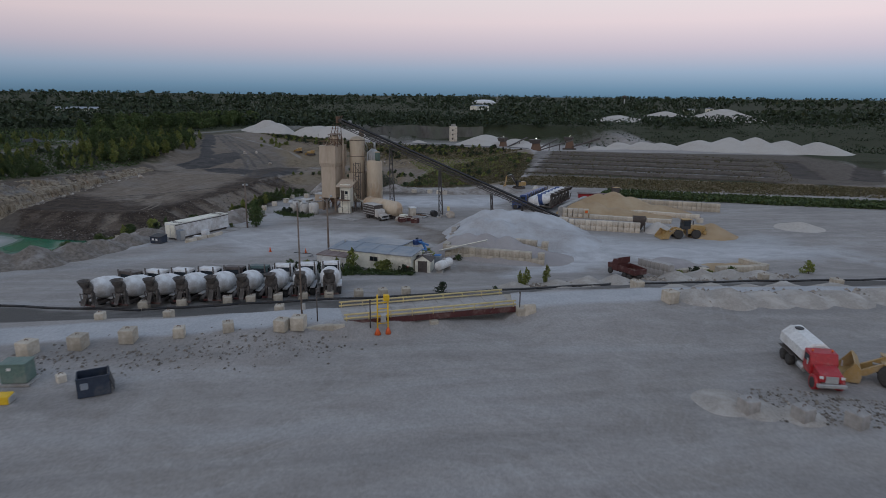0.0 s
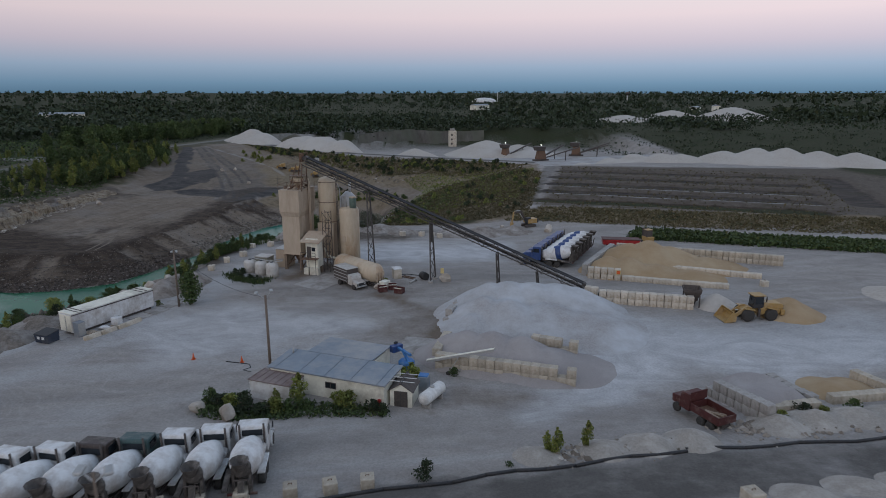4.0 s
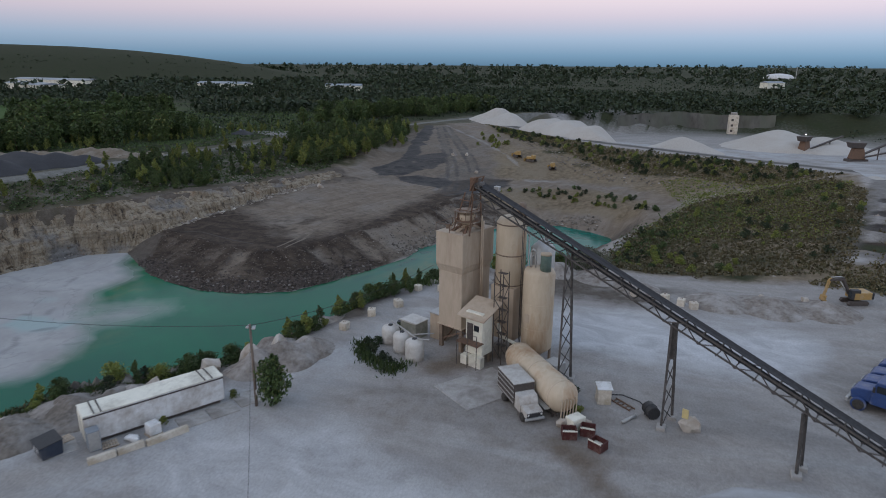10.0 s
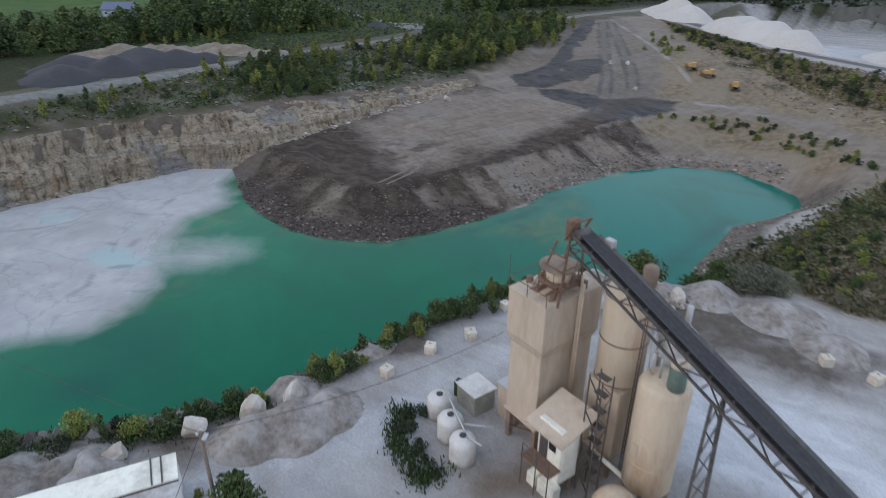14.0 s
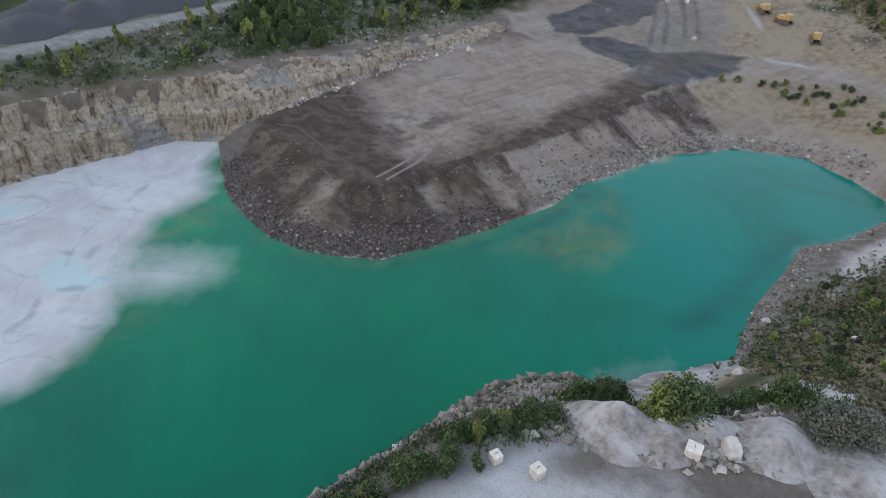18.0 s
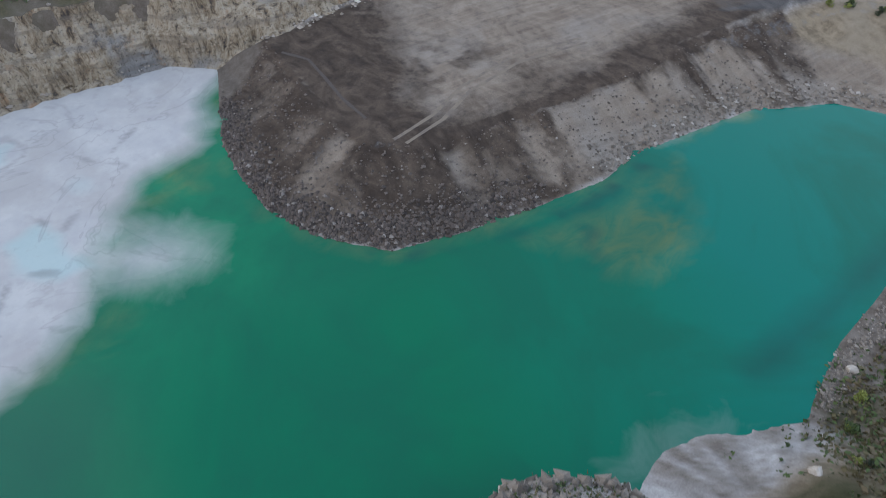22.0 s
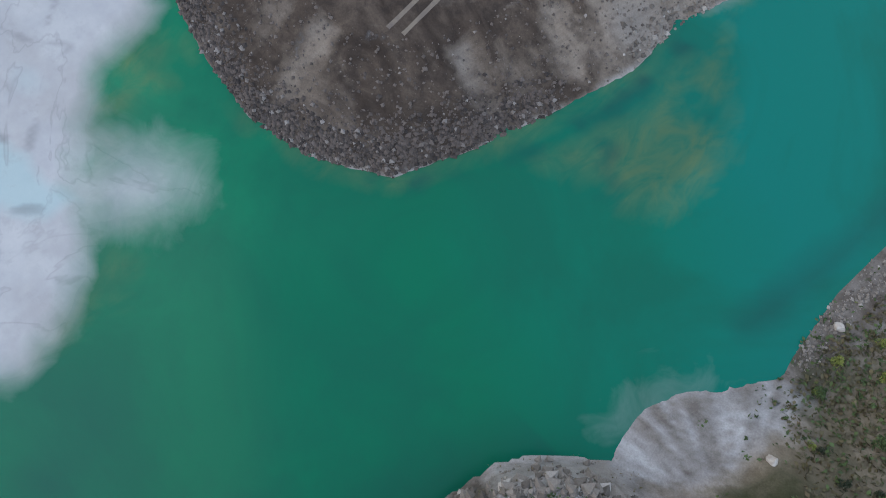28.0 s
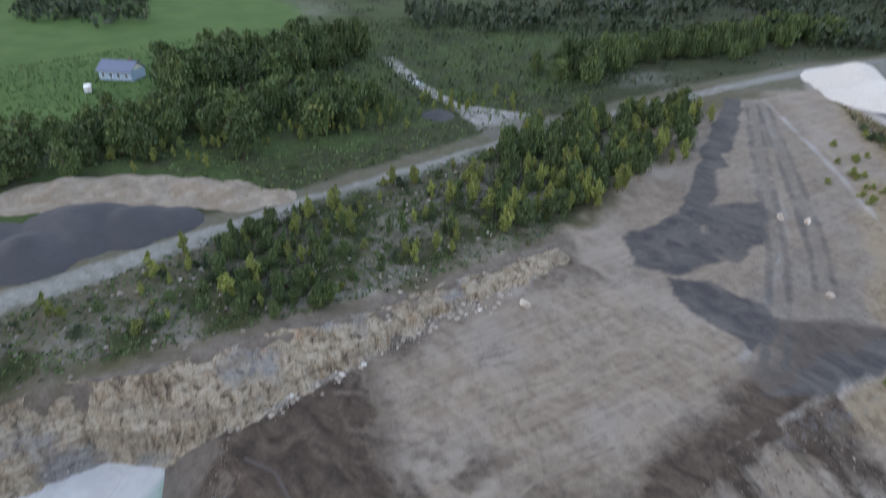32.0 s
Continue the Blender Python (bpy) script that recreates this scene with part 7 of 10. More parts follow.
def shed():
    t = thing("garden_shed", "small white shed with a dark shingled gable roof", "shed", pose(-2.35, 78.4, 0, 0, 0, -12))
    part("wall_shell", prism([(-1.0, 0), (1.0, 0), (1.0, 1.6), (0, 2.2), (-1.0, 1.6)], 2.3, turn=(0, 0, 90)), WHITE_WALL, t)
    for s in (-1, 1):
        part("roof_slope", prism([(-0.1 * s, 2.3), (1.15 * s, 1.5), (1.15 * s, 1.56), (-0.1 * s, 2.38)], 2.5, turn=(0, 0, 90)), STEEL_DARK, t, "dark shingles")
    for k in range(3):
        part("roof_batten", box(0.06, 2.3, 0.04, (-0.0, -0.8 + 0.8 * k, 2.3), 0, (0, 0, 90)), PLATE, t)
    door = part("double_door", box(1.2, 0.06, 1.5, (0, -1.17, 0.05)), STEEL_DARK, t, "grey double doors")
    part("door_gap", box(0.03, 0.02, 1.5, (0, -1.21, 0.05)), BLACK, door)
    f = thing("propane_tank", "white horizontal propane tank with rounded ends", "tank", pose(0.15, 78.1, 0, 0, 0, 150))
    part("shell", lathe([(0.05, -1.75), (0.4, -1.65), (0.58, -1.4), (0.58, 1.4), (0.4, 1.65), (0.05, 1.75)], 22, m=pose(0, 0, 1.0, 90, 0, 0)), FUEL_WHITE, f)
    for y in (-1, 1):
        part("saddle", box(0.9, 0.25, 0.5, (0, y, 0), 0.02), CONCRETE_GREY, f)
    part("valve_dome", lathe([(0.2, 1.5), (0.2, 1.7), (0.05, 1.78)], 12), GALV, f)
    b = thing("blue_tote", "pale blue plastic tote behind the shed", "container", pose(-0.7, 80.6, 0, 0, 0, -12))
    part("body", box(1.0, 0.9, 1.5, (0, 0, 0), 0.06), ROOF_METAL, b)
    part("lid", box(0.9, 0.8, 0.1, (0, 0, 1.5), 0.04), LIFT_BLUE, b)


shed()


def boom_lift():
    t = thing("boom_lift", "blue articulated boom lift parked by the gravel bay", "lift", pose(-2.5, 84.2, 0, 0, 0, 40) @ Matrix.Scale(0.76, 4))
    for x in (-0.75, 0.75):
        for y in (-0.9, 0.9):
            wheel(t, x, y, 0.42, 0.35)
    part("undercarriage", box(1.3, 2.3, 0.4, (0, 0, 0.45), 0.05), STEEL_DARK, t)
    part("turret", lathe([(0.95, 0.9), (1.05, 1.0), (1.05, 1.75), (0.8, 1.95)], 20), LIFT_BLUE, t)
    part("riser", prism([(-0.6, 1.8), (-0.3, 1.8), (0.9, 3.0), (0.7, 3.2)], 0.35), LIFT_BLUE, t)
    part("boom", prism([(-0.9, 2.7), (1.9, 2.9), (1.9, 3.15), (-0.9, 3.0)], 0.3), LIFT_BLUE, t)
    part("basket", box(1.6, 0.8, 0.9, (0, 2.2, 2.4), 0.04), BLUE_PAINT, t)
    part("control_box", box(0.5, 0.3, 0.35, (0.2, 2.6, 3.2), 0.03), BLACK, t)
    s = thing("portable_conveyor", "pale portable stacking conveyor leaning over the block wall", "conveyor", pose(0.6, 84.6, 0, 0, 0, -18))
    part("beam", beam((-1.2, 0, 1.0), (5.6, 0.2, 3.0), 0.45, 0.2), GALV, s)
    part("belt", beam((-1.2, 0, 1.13), (5.6, 0.2, 3.13), 0.36, 0.04), WHITE_WALL, s)
    for y in (-0.35, 0.35):
        part("leg", beam((2.2, y, 2.0), (1.2, y * 1.4, 0.2), 0.08), GALV, s)
        part("wheel", lathe([(0.1, -0.06), (0.22, -0.06), (0.22, 0.06), (0.1, 0.06)], 12, m=pose(1.2, y * 1.4, 0.22, 90, 0, 0)), RUBBER, s)


boom_lift()


def light_pole(x, y, h, label, arms, thin=0.13):
    t = thing("light_pole", label, "light pole", pose(x, y, ground_at(x, y) - 0.1))
    part("pole", rod((0, 0, 0), (0, 0, h), thin, thin * 0.7, 10), WOODPOLE, t)
    for k, (ax, ay, az) in enumerate(arms):
        arm = part("arm", rod((0, 0, h - 0.4), (ax, ay, h + az), 0.035, seg=6), GALV, t)
        part("lamp_head", box(0.3, 0.45, 0.16, (ax, ay, h + az - 0.05), 0.04, (15, 0, 30 * k)), GALV, arm)
    part("meter_box", box(0.25, 0.2, 0.5, (0.16, 0, 1.2), 0.02), GALV, t)
    return t


light_pole(-15.6, 83.2, 8.4, "weathered wooden pole with two floodlights by the office", [(-0.9, 0.1, 0.15), (0.5, 0.25, 0.35)], 0.15)
light_pole(-33.2, 104.3, 7.7, "grey wooden utility pole with small twin lamps", [(-0.25, 0.1, -0.3), (0.3, 0.1, -0.3)], 0.14)
light_pole(-10.9, 46.2, 9.6, "slim dark lamp post by the weighbridge with small lamps", [(-0.5, 0.1, 0.0), (0.5, 0.1, 0.0)], 0.075)
for ex, ey, ez, label in ((-100, 92, 9.0, "thin black overhead cable running out over the lake"), (-15.6, 83.2, 8.2, "thin black overhead cable between two poles"),
                          (-24.2, 121.6, 9.0, "thin black overhead cable to the batching tower")):
    c = thing("overhead_cable", label, "cable", pose(-33.2, 104.3, 7.6 + ground_at(-33.2, 104.3) - 0.1), "overhead cables")
    end = Vector((ex, ey, ez)) - c.matrix_world.translation
    pts = [end * (k / 14) - Vector((0, 0, 1.6 * 4 * (k / 14) * (1 - k / 14) * end.length / 40)) for k in range(15)]
    bm = bmesh.new()
    rings = [[bm.verts.new(p + Vector((0, 0.022 * math.cos(q * 1.257), 0.022 * math.sin(q * 1.257)))) for q in range(5)] for p in pts]
    for lo, hi in zip(rings, rings[1:]):
        for q in range(5):
            bm.faces.new((lo[q], lo[(q + 1) % 5], hi[(q + 1) % 5], hi[q]))
    part("wire", bm, BLACK, c)


def store_trailer():
    t = thing("storage_trailer", "long white box trailer used as a store", "trailer", pose(-39.6, 99.4, 0.05, 0, 0, -27))
    part("body", box(2.3, 10.8, 2.2, (0, 0, 0.25), 0.04), WHITE_PAINT, t)
    part("roof", box(2.36, 10.86, 0.08, (0, 0, 2.45), 0.02), WHITE_WALL, t)
    for y in (-4.6, -4.1, 3.9, 4.5):
        part("roof_strip", box(2.36, 0.1, 0.05, (0, y, 2.53)), STEEL_DARK, t)
    part("side_rail", box(0.05, 10.8, 0.12, (1.16, 0, 2.25)), STEEL_DARK, t)
    part("rear_door", box(2.0, 0.06, 1.9, (0, -5.42, 0.35)), WHITE_WALL, t)
    part("door_bar", box(0.05, 0.05, 1.8, (0.1, -5.47, 0.4)), GALV, t)
    part("side_panel", box(0.04, 1.1, 1.9, (1.16, 4.7, 0.35)), WHITE_PAINT, t)
    part("underframe", box(2.0, 10.0, 0.3, (0, 0, -0.02)), STEEL_DARK, t)
    for k in range(9):
        part("side_rib", box(0.03, 0.06, 1.9, (1.165, -4.6 + 1.05 * k, 0.35)), WHITE_PAINT, t)
    h = Matrix(t.matrix_world)

    def beside(x, y, z=0.0, rz=0.0):
        m = h @ pose(x, y, 0, 0, 0, rz)
        m.translation.z = ground_at(*m.translation.xy) + z
        return m

    w = thing("waste_bin", "dark green-black steel waste bin at the spoil bank", "bin", pose(-42.9, 92.3, ground_at(-42.9, 92.3) - 0.03, 0, 0, -18))
    part("body", prism([(-0.7, 0.1), (0.7, 0.1), (0.8, 1.25), (-0.8, 1.05)], 1.9, bevel=0.03), DUMPSTER, w)
    part("lid", prism([(-0.84, 1.06), (0.84, 1.27), (0.84, 1.32), (-0.84, 1.12)], 1.96), BLACK, w)
    for x in (-0.35, 0.3):
        part("notice", box(0.36, 0.02, 0.3, (x, -0.79, 0.55)), PLATE, w, "white notice plate")
    c = thing("grey_cabinet", "tall grey steel cabinet beside the trailer", "cabinet", beside(1.75, -5.0, -0.03))
    part("body", box(0.9, 0.9, 1.7, (0, 0, 0), 0.03), ROOF_METAL, c)
    part("door", box(0.04, 0.8, 1.5, (0.46, 0, 0.1)), GALV, c)
    q = thing("wrapped_pallet", "white plastic-wrapped cube on a pallet", "pallet", beside(2.5, -0.9, -0.03, 12))
    part("load", box(0.95, 0.95, 0.95, (0, 0, 0.12), 0.07), WHITE_PAINT, q)
    part("pallet", box(1.05, 1.05, 0.12, (0, 0, 0)), DUSTY, q)
    s = thing("white_sack", "slumped white bulk bag on the ground", "sack", beside(2.4, -2.5, -0.03, 30))
    me = boulder_mesh("bag", 5, WHITE_PAINT)
    sk = new("bag", me)
    sk.parent = s
    sk.matrix_basis = Matrix.Translation((0, 0, 0.22)) @ Matrix.Diagonal((1.5, 1.0, 0.6, 1))
    for k, (x, y) in enumerate(((2.0, -4.0), (-0.9, -6.6))):
        p = thing("pallet", "weathered wooden pallet lying on the ground", "pallet", beside(x, y, 0.0, 15 * k), "loose pallets")
        for j in range(6):
            part("board", box(1.1, 0.13, 0.03, (0, -0.5 + 0.2 * j, 0.1)), DUSTY, p)
        for j in (-0.45, 0, 0.45):
            part("bearer", box(0.09, 1.15, 0.1, (j, 0, 0)), DUSTY_DARK, p)
    for k, (x, y, w, d) in enumerate(((2.4, 2.2, 2.0, 2.4), (2.4, 4.7, 2.0, 2.3), (1.8, 7.2, 2.4, 2.2), (-0.2, -7.0, 2.8, 2.2))):
        sl = new("concrete_slab", None)
        sl.matrix_world = beside(x, y, -0.06)
        tagged(sl, "pale grey concrete slab beside the trailer", "slab", "concrete slabs round the trailer")
        part("slab", box(w, d, 0.14, (0, 0, 0), 0.02), CONCRETE_GREY, sl)
    for k, (y, ln) in enumerate(((-4.9, 1.9), (-2.9, 1.9), (-0.2, 3.2))):
        b = thing("road_barrier", "low concrete barrier lying along the trailer yard", "barrier", beside(3.75, y, -0.05, 2 * k), "barriers by the trailer")
        part("body", prism([(-0.3, 0), (0.3, 0), (0.18, 0.5), (-0.18, 0.5)], ln, turn=(0, 0, 90), bevel=0.02), LIMEBLOCK, b)


store_trailer()


def scale_bridge():
    a = Vector((-8.2, 48.4))
    b = Vector((5.8, 52.5))
    c = (a + b) / 2
    ln = (b - a).length
    turn = math.degrees(math.atan2(b.y - a.y, b.x - a.x))
    t = thing("weighbridge", "long steel and concrete weighbridge with yellow pipe rails", "weighbridge", pose(c.x, c.y, 0, 0, 0, turn))
    z = 4.62
    for k in range(7):
        part("deck_panel", box(ln / 7 - 0.03, 3.1, 0.14, (-ln / 2 + ln / 7 * (k + 0.5), 0, z - 0.14), 0.01), CONCRETE_GREY, t)
    for y in (-1.55, 1.55):
        part("girder", box(ln, 0.16, 0.42, (0, y, z - 0.5)), DULL_RED, t, "dark red painted steel girder")
        part("girder_flange", box(ln, 0.3, 0.05, (0, y, z - 0.54)), DULL_RED, t)
        for zz in (0.14, 0.45):
            part("guide_rail", rod((-ln / 2, y * 1.04, z + zz), (ln / 2, y * 1.04, z + zz), 0.075, seg=10), RAIL_YELLOW, t)
        for k in range(9):
            part("rail_post", rod((-ln / 2 + 0.2 + k * (ln - 0.4) / 8, y * 1.04, z - 0.1), (-ln / 2 + 0.2 + k * (ln - 0.4) / 8, y * 1.04, z + 0.5), 0.05, seg=8), RAIL_YELLOW, t)
    for x in (-ln / 2 - 0.5, 0, ln / 2 + 0.5):
        part("pier", box(1.0 if x else 0.7, 4.2, 1.35 if x else 0.9, (x, 0, 3.1 if x else 3.15), 0.05), CONCRETE, t, "pale concrete pier")
    part("ramp_wall", box(2.6, 0.5, 1.0, (-ln / 2 - 2.2, -1.9, 3.5), 0.04), CONCRETE, t)
    part("wing_wall", box(1.2, 0.5, 1.2, (ln / 2 + 1.2, -1.9, 3.5), 0.04, taper=0.8), CONCRETE, t)
    f = thing("ticket_frame", "yellow steel ladder frame with a yellow box on top", "frame", pose(-4.7, 46.9, 3.5, 0, 0, turn))
    for x in (-0.42, 0.42):
        part("upright", rod((x, 0, 0), (x, 0, 3.3 if x < 0 else 2.9), 0.06, seg=8), SIGN_YELLOW, f)
        part("foot_cone", lathe([(0.28, 0.0), (0.05, 0.55)], 12, m=pose(x, 0, 0)), ORANGE, f)
    for zz in (0.9, 1.5, 2.1, 2.6):
        part("crossbar", rod((-0.42, 0, zz), (0.42, 0, zz), 0.04, seg=8), SIGN_YELLOW, f)
    part("top_box", box(0.45, 0.4, 0.5, (0.3, 0, 2.75), 0.05), SIGN_YELLOW, f)
    part("ticket_unit", box(0.4, 0.3, 0.6, (0.05, 0, 1.0), 0.03), GALV, f)
    for x, y, h in ((-9.8, 46.6, 2.6), (6.6, 51.0, 1.7), (-5.7, 47.0, 2.2)):
        p = thing("sensor_post", "thin dark sensor post at the weighbridge", "post", pose(x, y, ground_at(x, y) - 0.05), "posts at the weighbridge")
        part("post", rod((0, 0, 0), (0, 0, h), 0.05, seg=8), STEEL_DARK, p)
        part("head", box(0.14, 0.3, 0.16, (0, 0.1, h), 0.02), STEEL_DARK, p)


scale_bridge()


def front_clutter():
    x, y = -21.9, 36.4
    t = thing("dumpster", "dark blue steel dumpster with its lid hanging open", "dumpster", pose(x, y, ground_at(x, y) - 0.02, 0, 0, 28))
    for k, (w, d, px, py) in enumerate(((1.8, 0.06, 0, -0.7), (1.8, 0.06, 0, 0.7), (0.06, 1.4, -0.9, 0), (0.06, 1.4, 0.9, 0))):
        part("side", box(w, d, 1.25, (px, py, 0.08), 0.01), DUMPSTER, t)
    part("floor_plate", box(1.8, 1.4, 0.08, (0, 0, 0.05)), DUMPSTER, t)
    part("lid", box(0.05, 1.4, 1.2, (1.12, 0, 0.25), 0.01, (0, -14, 0)), BLACK, t)
    part("rim", box(1.9, 0.08, 0.08, (0, -0.74, 1.28)), DUMPSTER, t)
    part("sticker", box(0.42, 0.02, 0.42, (-0.5, -0.745, 0.6)), ROOF_METAL, t, "pale blue square sticker")
    x, y = -27.3, 37.4
    c = thing("transformer_box", "grey-green pad-mounted transformer cabinet", "cabinet", pose(x, y, ground_at(x, y) - 0.02, 0, 0, 6))
    part("pad", box(2.0, 1.6, 0.16, (0, 0, -0.06), 0.02), CONCRETE_GREY, c)
    part("housing", box(1.6, 1.2, 1.25, (0, 0, 0.1), 0.05), GREEN_BOX, c)
    part("cap", box(1.68, 1.28, 0.1, (0, 0, 1.35), 0.03), GREEN_BOX, c)
    part("label_plate", box(0.25, 0.02, 0.18, (-0.2, -0.62, 1.0)), PLATE, c)
    x, y = -27.4, 34.7
    b = thing("yellow_barrier", "low yellow painted steel box lying on the ground", "barrier", pose(x, y, ground_at(x, y) - 0.02, 0, 0, 8))
    part("body", box(2.6, 0.8, 0.55, (0, 0, 0), 0.05), SIGN_YELLOW, b)
    part("end_plate", box(0.06, 0.7, 0.4, (1.32, 0, 0.05)), GALV, b)
    for k, (x, y) in enumerate(((-5.5, 84.2), (-19.5, 86.6), (-24.8, 87.5))):
        if k:
            q = thing("traffic_cone", "orange traffic cone on the yard", "cone", pose(x, y, ground_at(x, y)), "traffic cones")
            part("cone", lathe([(0.16, 0.04), (0.03, 0.7)], 12), ORANGE, q)
            part("base", box(0.4, 0.4, 0.05), ORANGE, q)
    h = thing("yard_hose", "dark hose lying in loops on the yard", "hose", pose(-20.2, 86.2, ground_at(-20.2, 86.2) + 0.03))
    part("hose", tube([(-1.0, 0.6, 0), (0.6, 0.2, 0), (1.6, -0.1, 0), (2.0, -0.9, 0), (1.4, -1.5, 0), (2.3, -1.9, 0)], 0.05, 6), BLACK, h)
    # black pipe along the road
    line = [(-45, 57.6), (-29.2, 57.8), (-16, 60.6), (-2.8, 63.2), (4, 64.9), (10.4, 66.2), (18.9, 68.1), (38.7, 70.2), (60, 72.2)]
    pipe = thing("black_pipe", "long black plastic water pipe lying along the road", "pipe", pose(0, 64, 0))
    for (ax, ay), (bx, by) in zip(line, line[1:]):
        n = max(2, int(abs(bx - ax) / 2))
        pts = []
        for k in range(n + 1):
            px, py = ax + (bx - ax) * k / n, ay + (by - ay) * k / n + 0.25 * math.sin((ax + k) * 1.7)
            pts.append((px, py - 64, ground_at(px, py) + 0.1))
        part("pipe_length", tube(pts, 0.13, 8), BLACK, pipe)


front_clutter()


def plant_clutter():
    for k, (x, y, r) in enumerate(((-7.4, 110.6, 20), (-6.1, 111.6, 5), (-5.0, 109.9, -25))):
        t = thing("red_bin", "small rusty red steel skip with pale inside", "skip", pose(x, y, ground_at(x, y) - 0.02, 0, 0, r), "red bins in front of the silo")
        for sx in (-0.55, 0.55):
            part("side", box(0.06, 1.0, 0.75, (sx, 0, 0.05)), DULL_RED, t)
        for sy in (-0.48, 0.48):
            part("end", box(1.1, 0.06, 0.75, (0, sy, 0.05)), DULL_RED, t)
        part("floor_plate", box(1.05, 0.95, 0.3, (0, 0, 0.06)), WHITE_WALL, t, "pale dried concrete filling")
        part("rim", box(1.18, 0.07, 0.07, (0, -0.5, 0.78)), WHITE_WALL, t)
    x, y = -5.9, 117.4
    t = thing("small_hut", "small pale cubic hut with a flat white lid", "hut", pose(x, y, 0, 0, 0, 20))
    part("body", box(1.2, 1.2, 1.5, (0, 0, -0.02), 0.04, taper=0.95), LIMEBLOCK, t)
    part("lid", box(1.35, 1.35, 0.1, (0, 0, 1.48), 0.02, (4, 0, 0)), WHITE_PAINT, t)
    x, y = -1.8, 116.6
    d = thing("black_drum", "black plastic drum lying beside the conveyor leg", "drum", pose(x, y, ground_at(x, y), 0, 0, 30))
    part("shell", rod((0, -0.6, 0.55), (0, 0.6, 0.55), 0.56, seg=18), BLACK, d)
    part("hoop", rod((0, -0.06, 0.55), (0, 0.06, 0.55), 0.6, seg=18), BLACK, d)
    y_ = thing("yellow_sign_box", "yellow box fixed to the conveyor leg", "box", pose(0.9, 114.9, 1.4, 0, 0, -20))
    part("body", box(0.5, 0.15, 0.8, (0, 0, 0), 0.02), RAIL_YELLOW, y_)
    part("bracket", box(0.1, 0.3, 0.1, (0, 0.2, 0.3)), STEEL_DARK, y_)
    p = thing("scrap_pipe", "grey pipe lying on the yard", "pipe", pose(-3.4, 115.1, ground_at(-3.4, 115.1) + 0.1, 0, 0, 60))
    part("pipe", rod((-0.9, 0, 0.05), (0.9, 0, 0.05), 0.14, seg=12), GALV, p)
    part("flange", rod((0.85, 0, 0.05), (0.92, 0, 0.05), 0.2, seg=12), GALV, p)
    f = thing("steel_frame_scrap", "rusty steel frame lying by the small hut", "scrap", pose(-4.2, 117.5, ground_at(-4.2, 117.5), 0, 0, -35))
    for y in (-0.3, 0.3):
        part("rail", box(2.2, 0.08, 0.12, (0, y, 0)), RUST, f)
    for k in range(5):
        part("rung", box(0.07, 0.6, 0.08, (-0.9 + 0.45 * k, 0, 0.02)), RUST, f)
    g = thing("generator_box", "grey box unit beneath the upright silo", "generator", pose(-11.2, 121.0, 0, 0, 0, -30))
    part("body", box(1.6, 1.5, 1.2, (0, 0, 0), 0.05), GALV, g)
    part("louvre", box(1.2, 0.03, 0.6, (0, -0.77, 0.3)), STEEL_DARK, g)
    h = thing("supply_hose", "black hose curving over the yard by the hut", "hose", pose(-4.5, 118.4, 0.06))
    part("hose", tube([(-1.6, 0.2, 0), (0.0, 0.8, 0), (1.6, 0.2, 0), (2.4, -1.0, 0), (2.2, -1.8, 0)], 0.05, 6), BLACK, h)


plant_clutter()


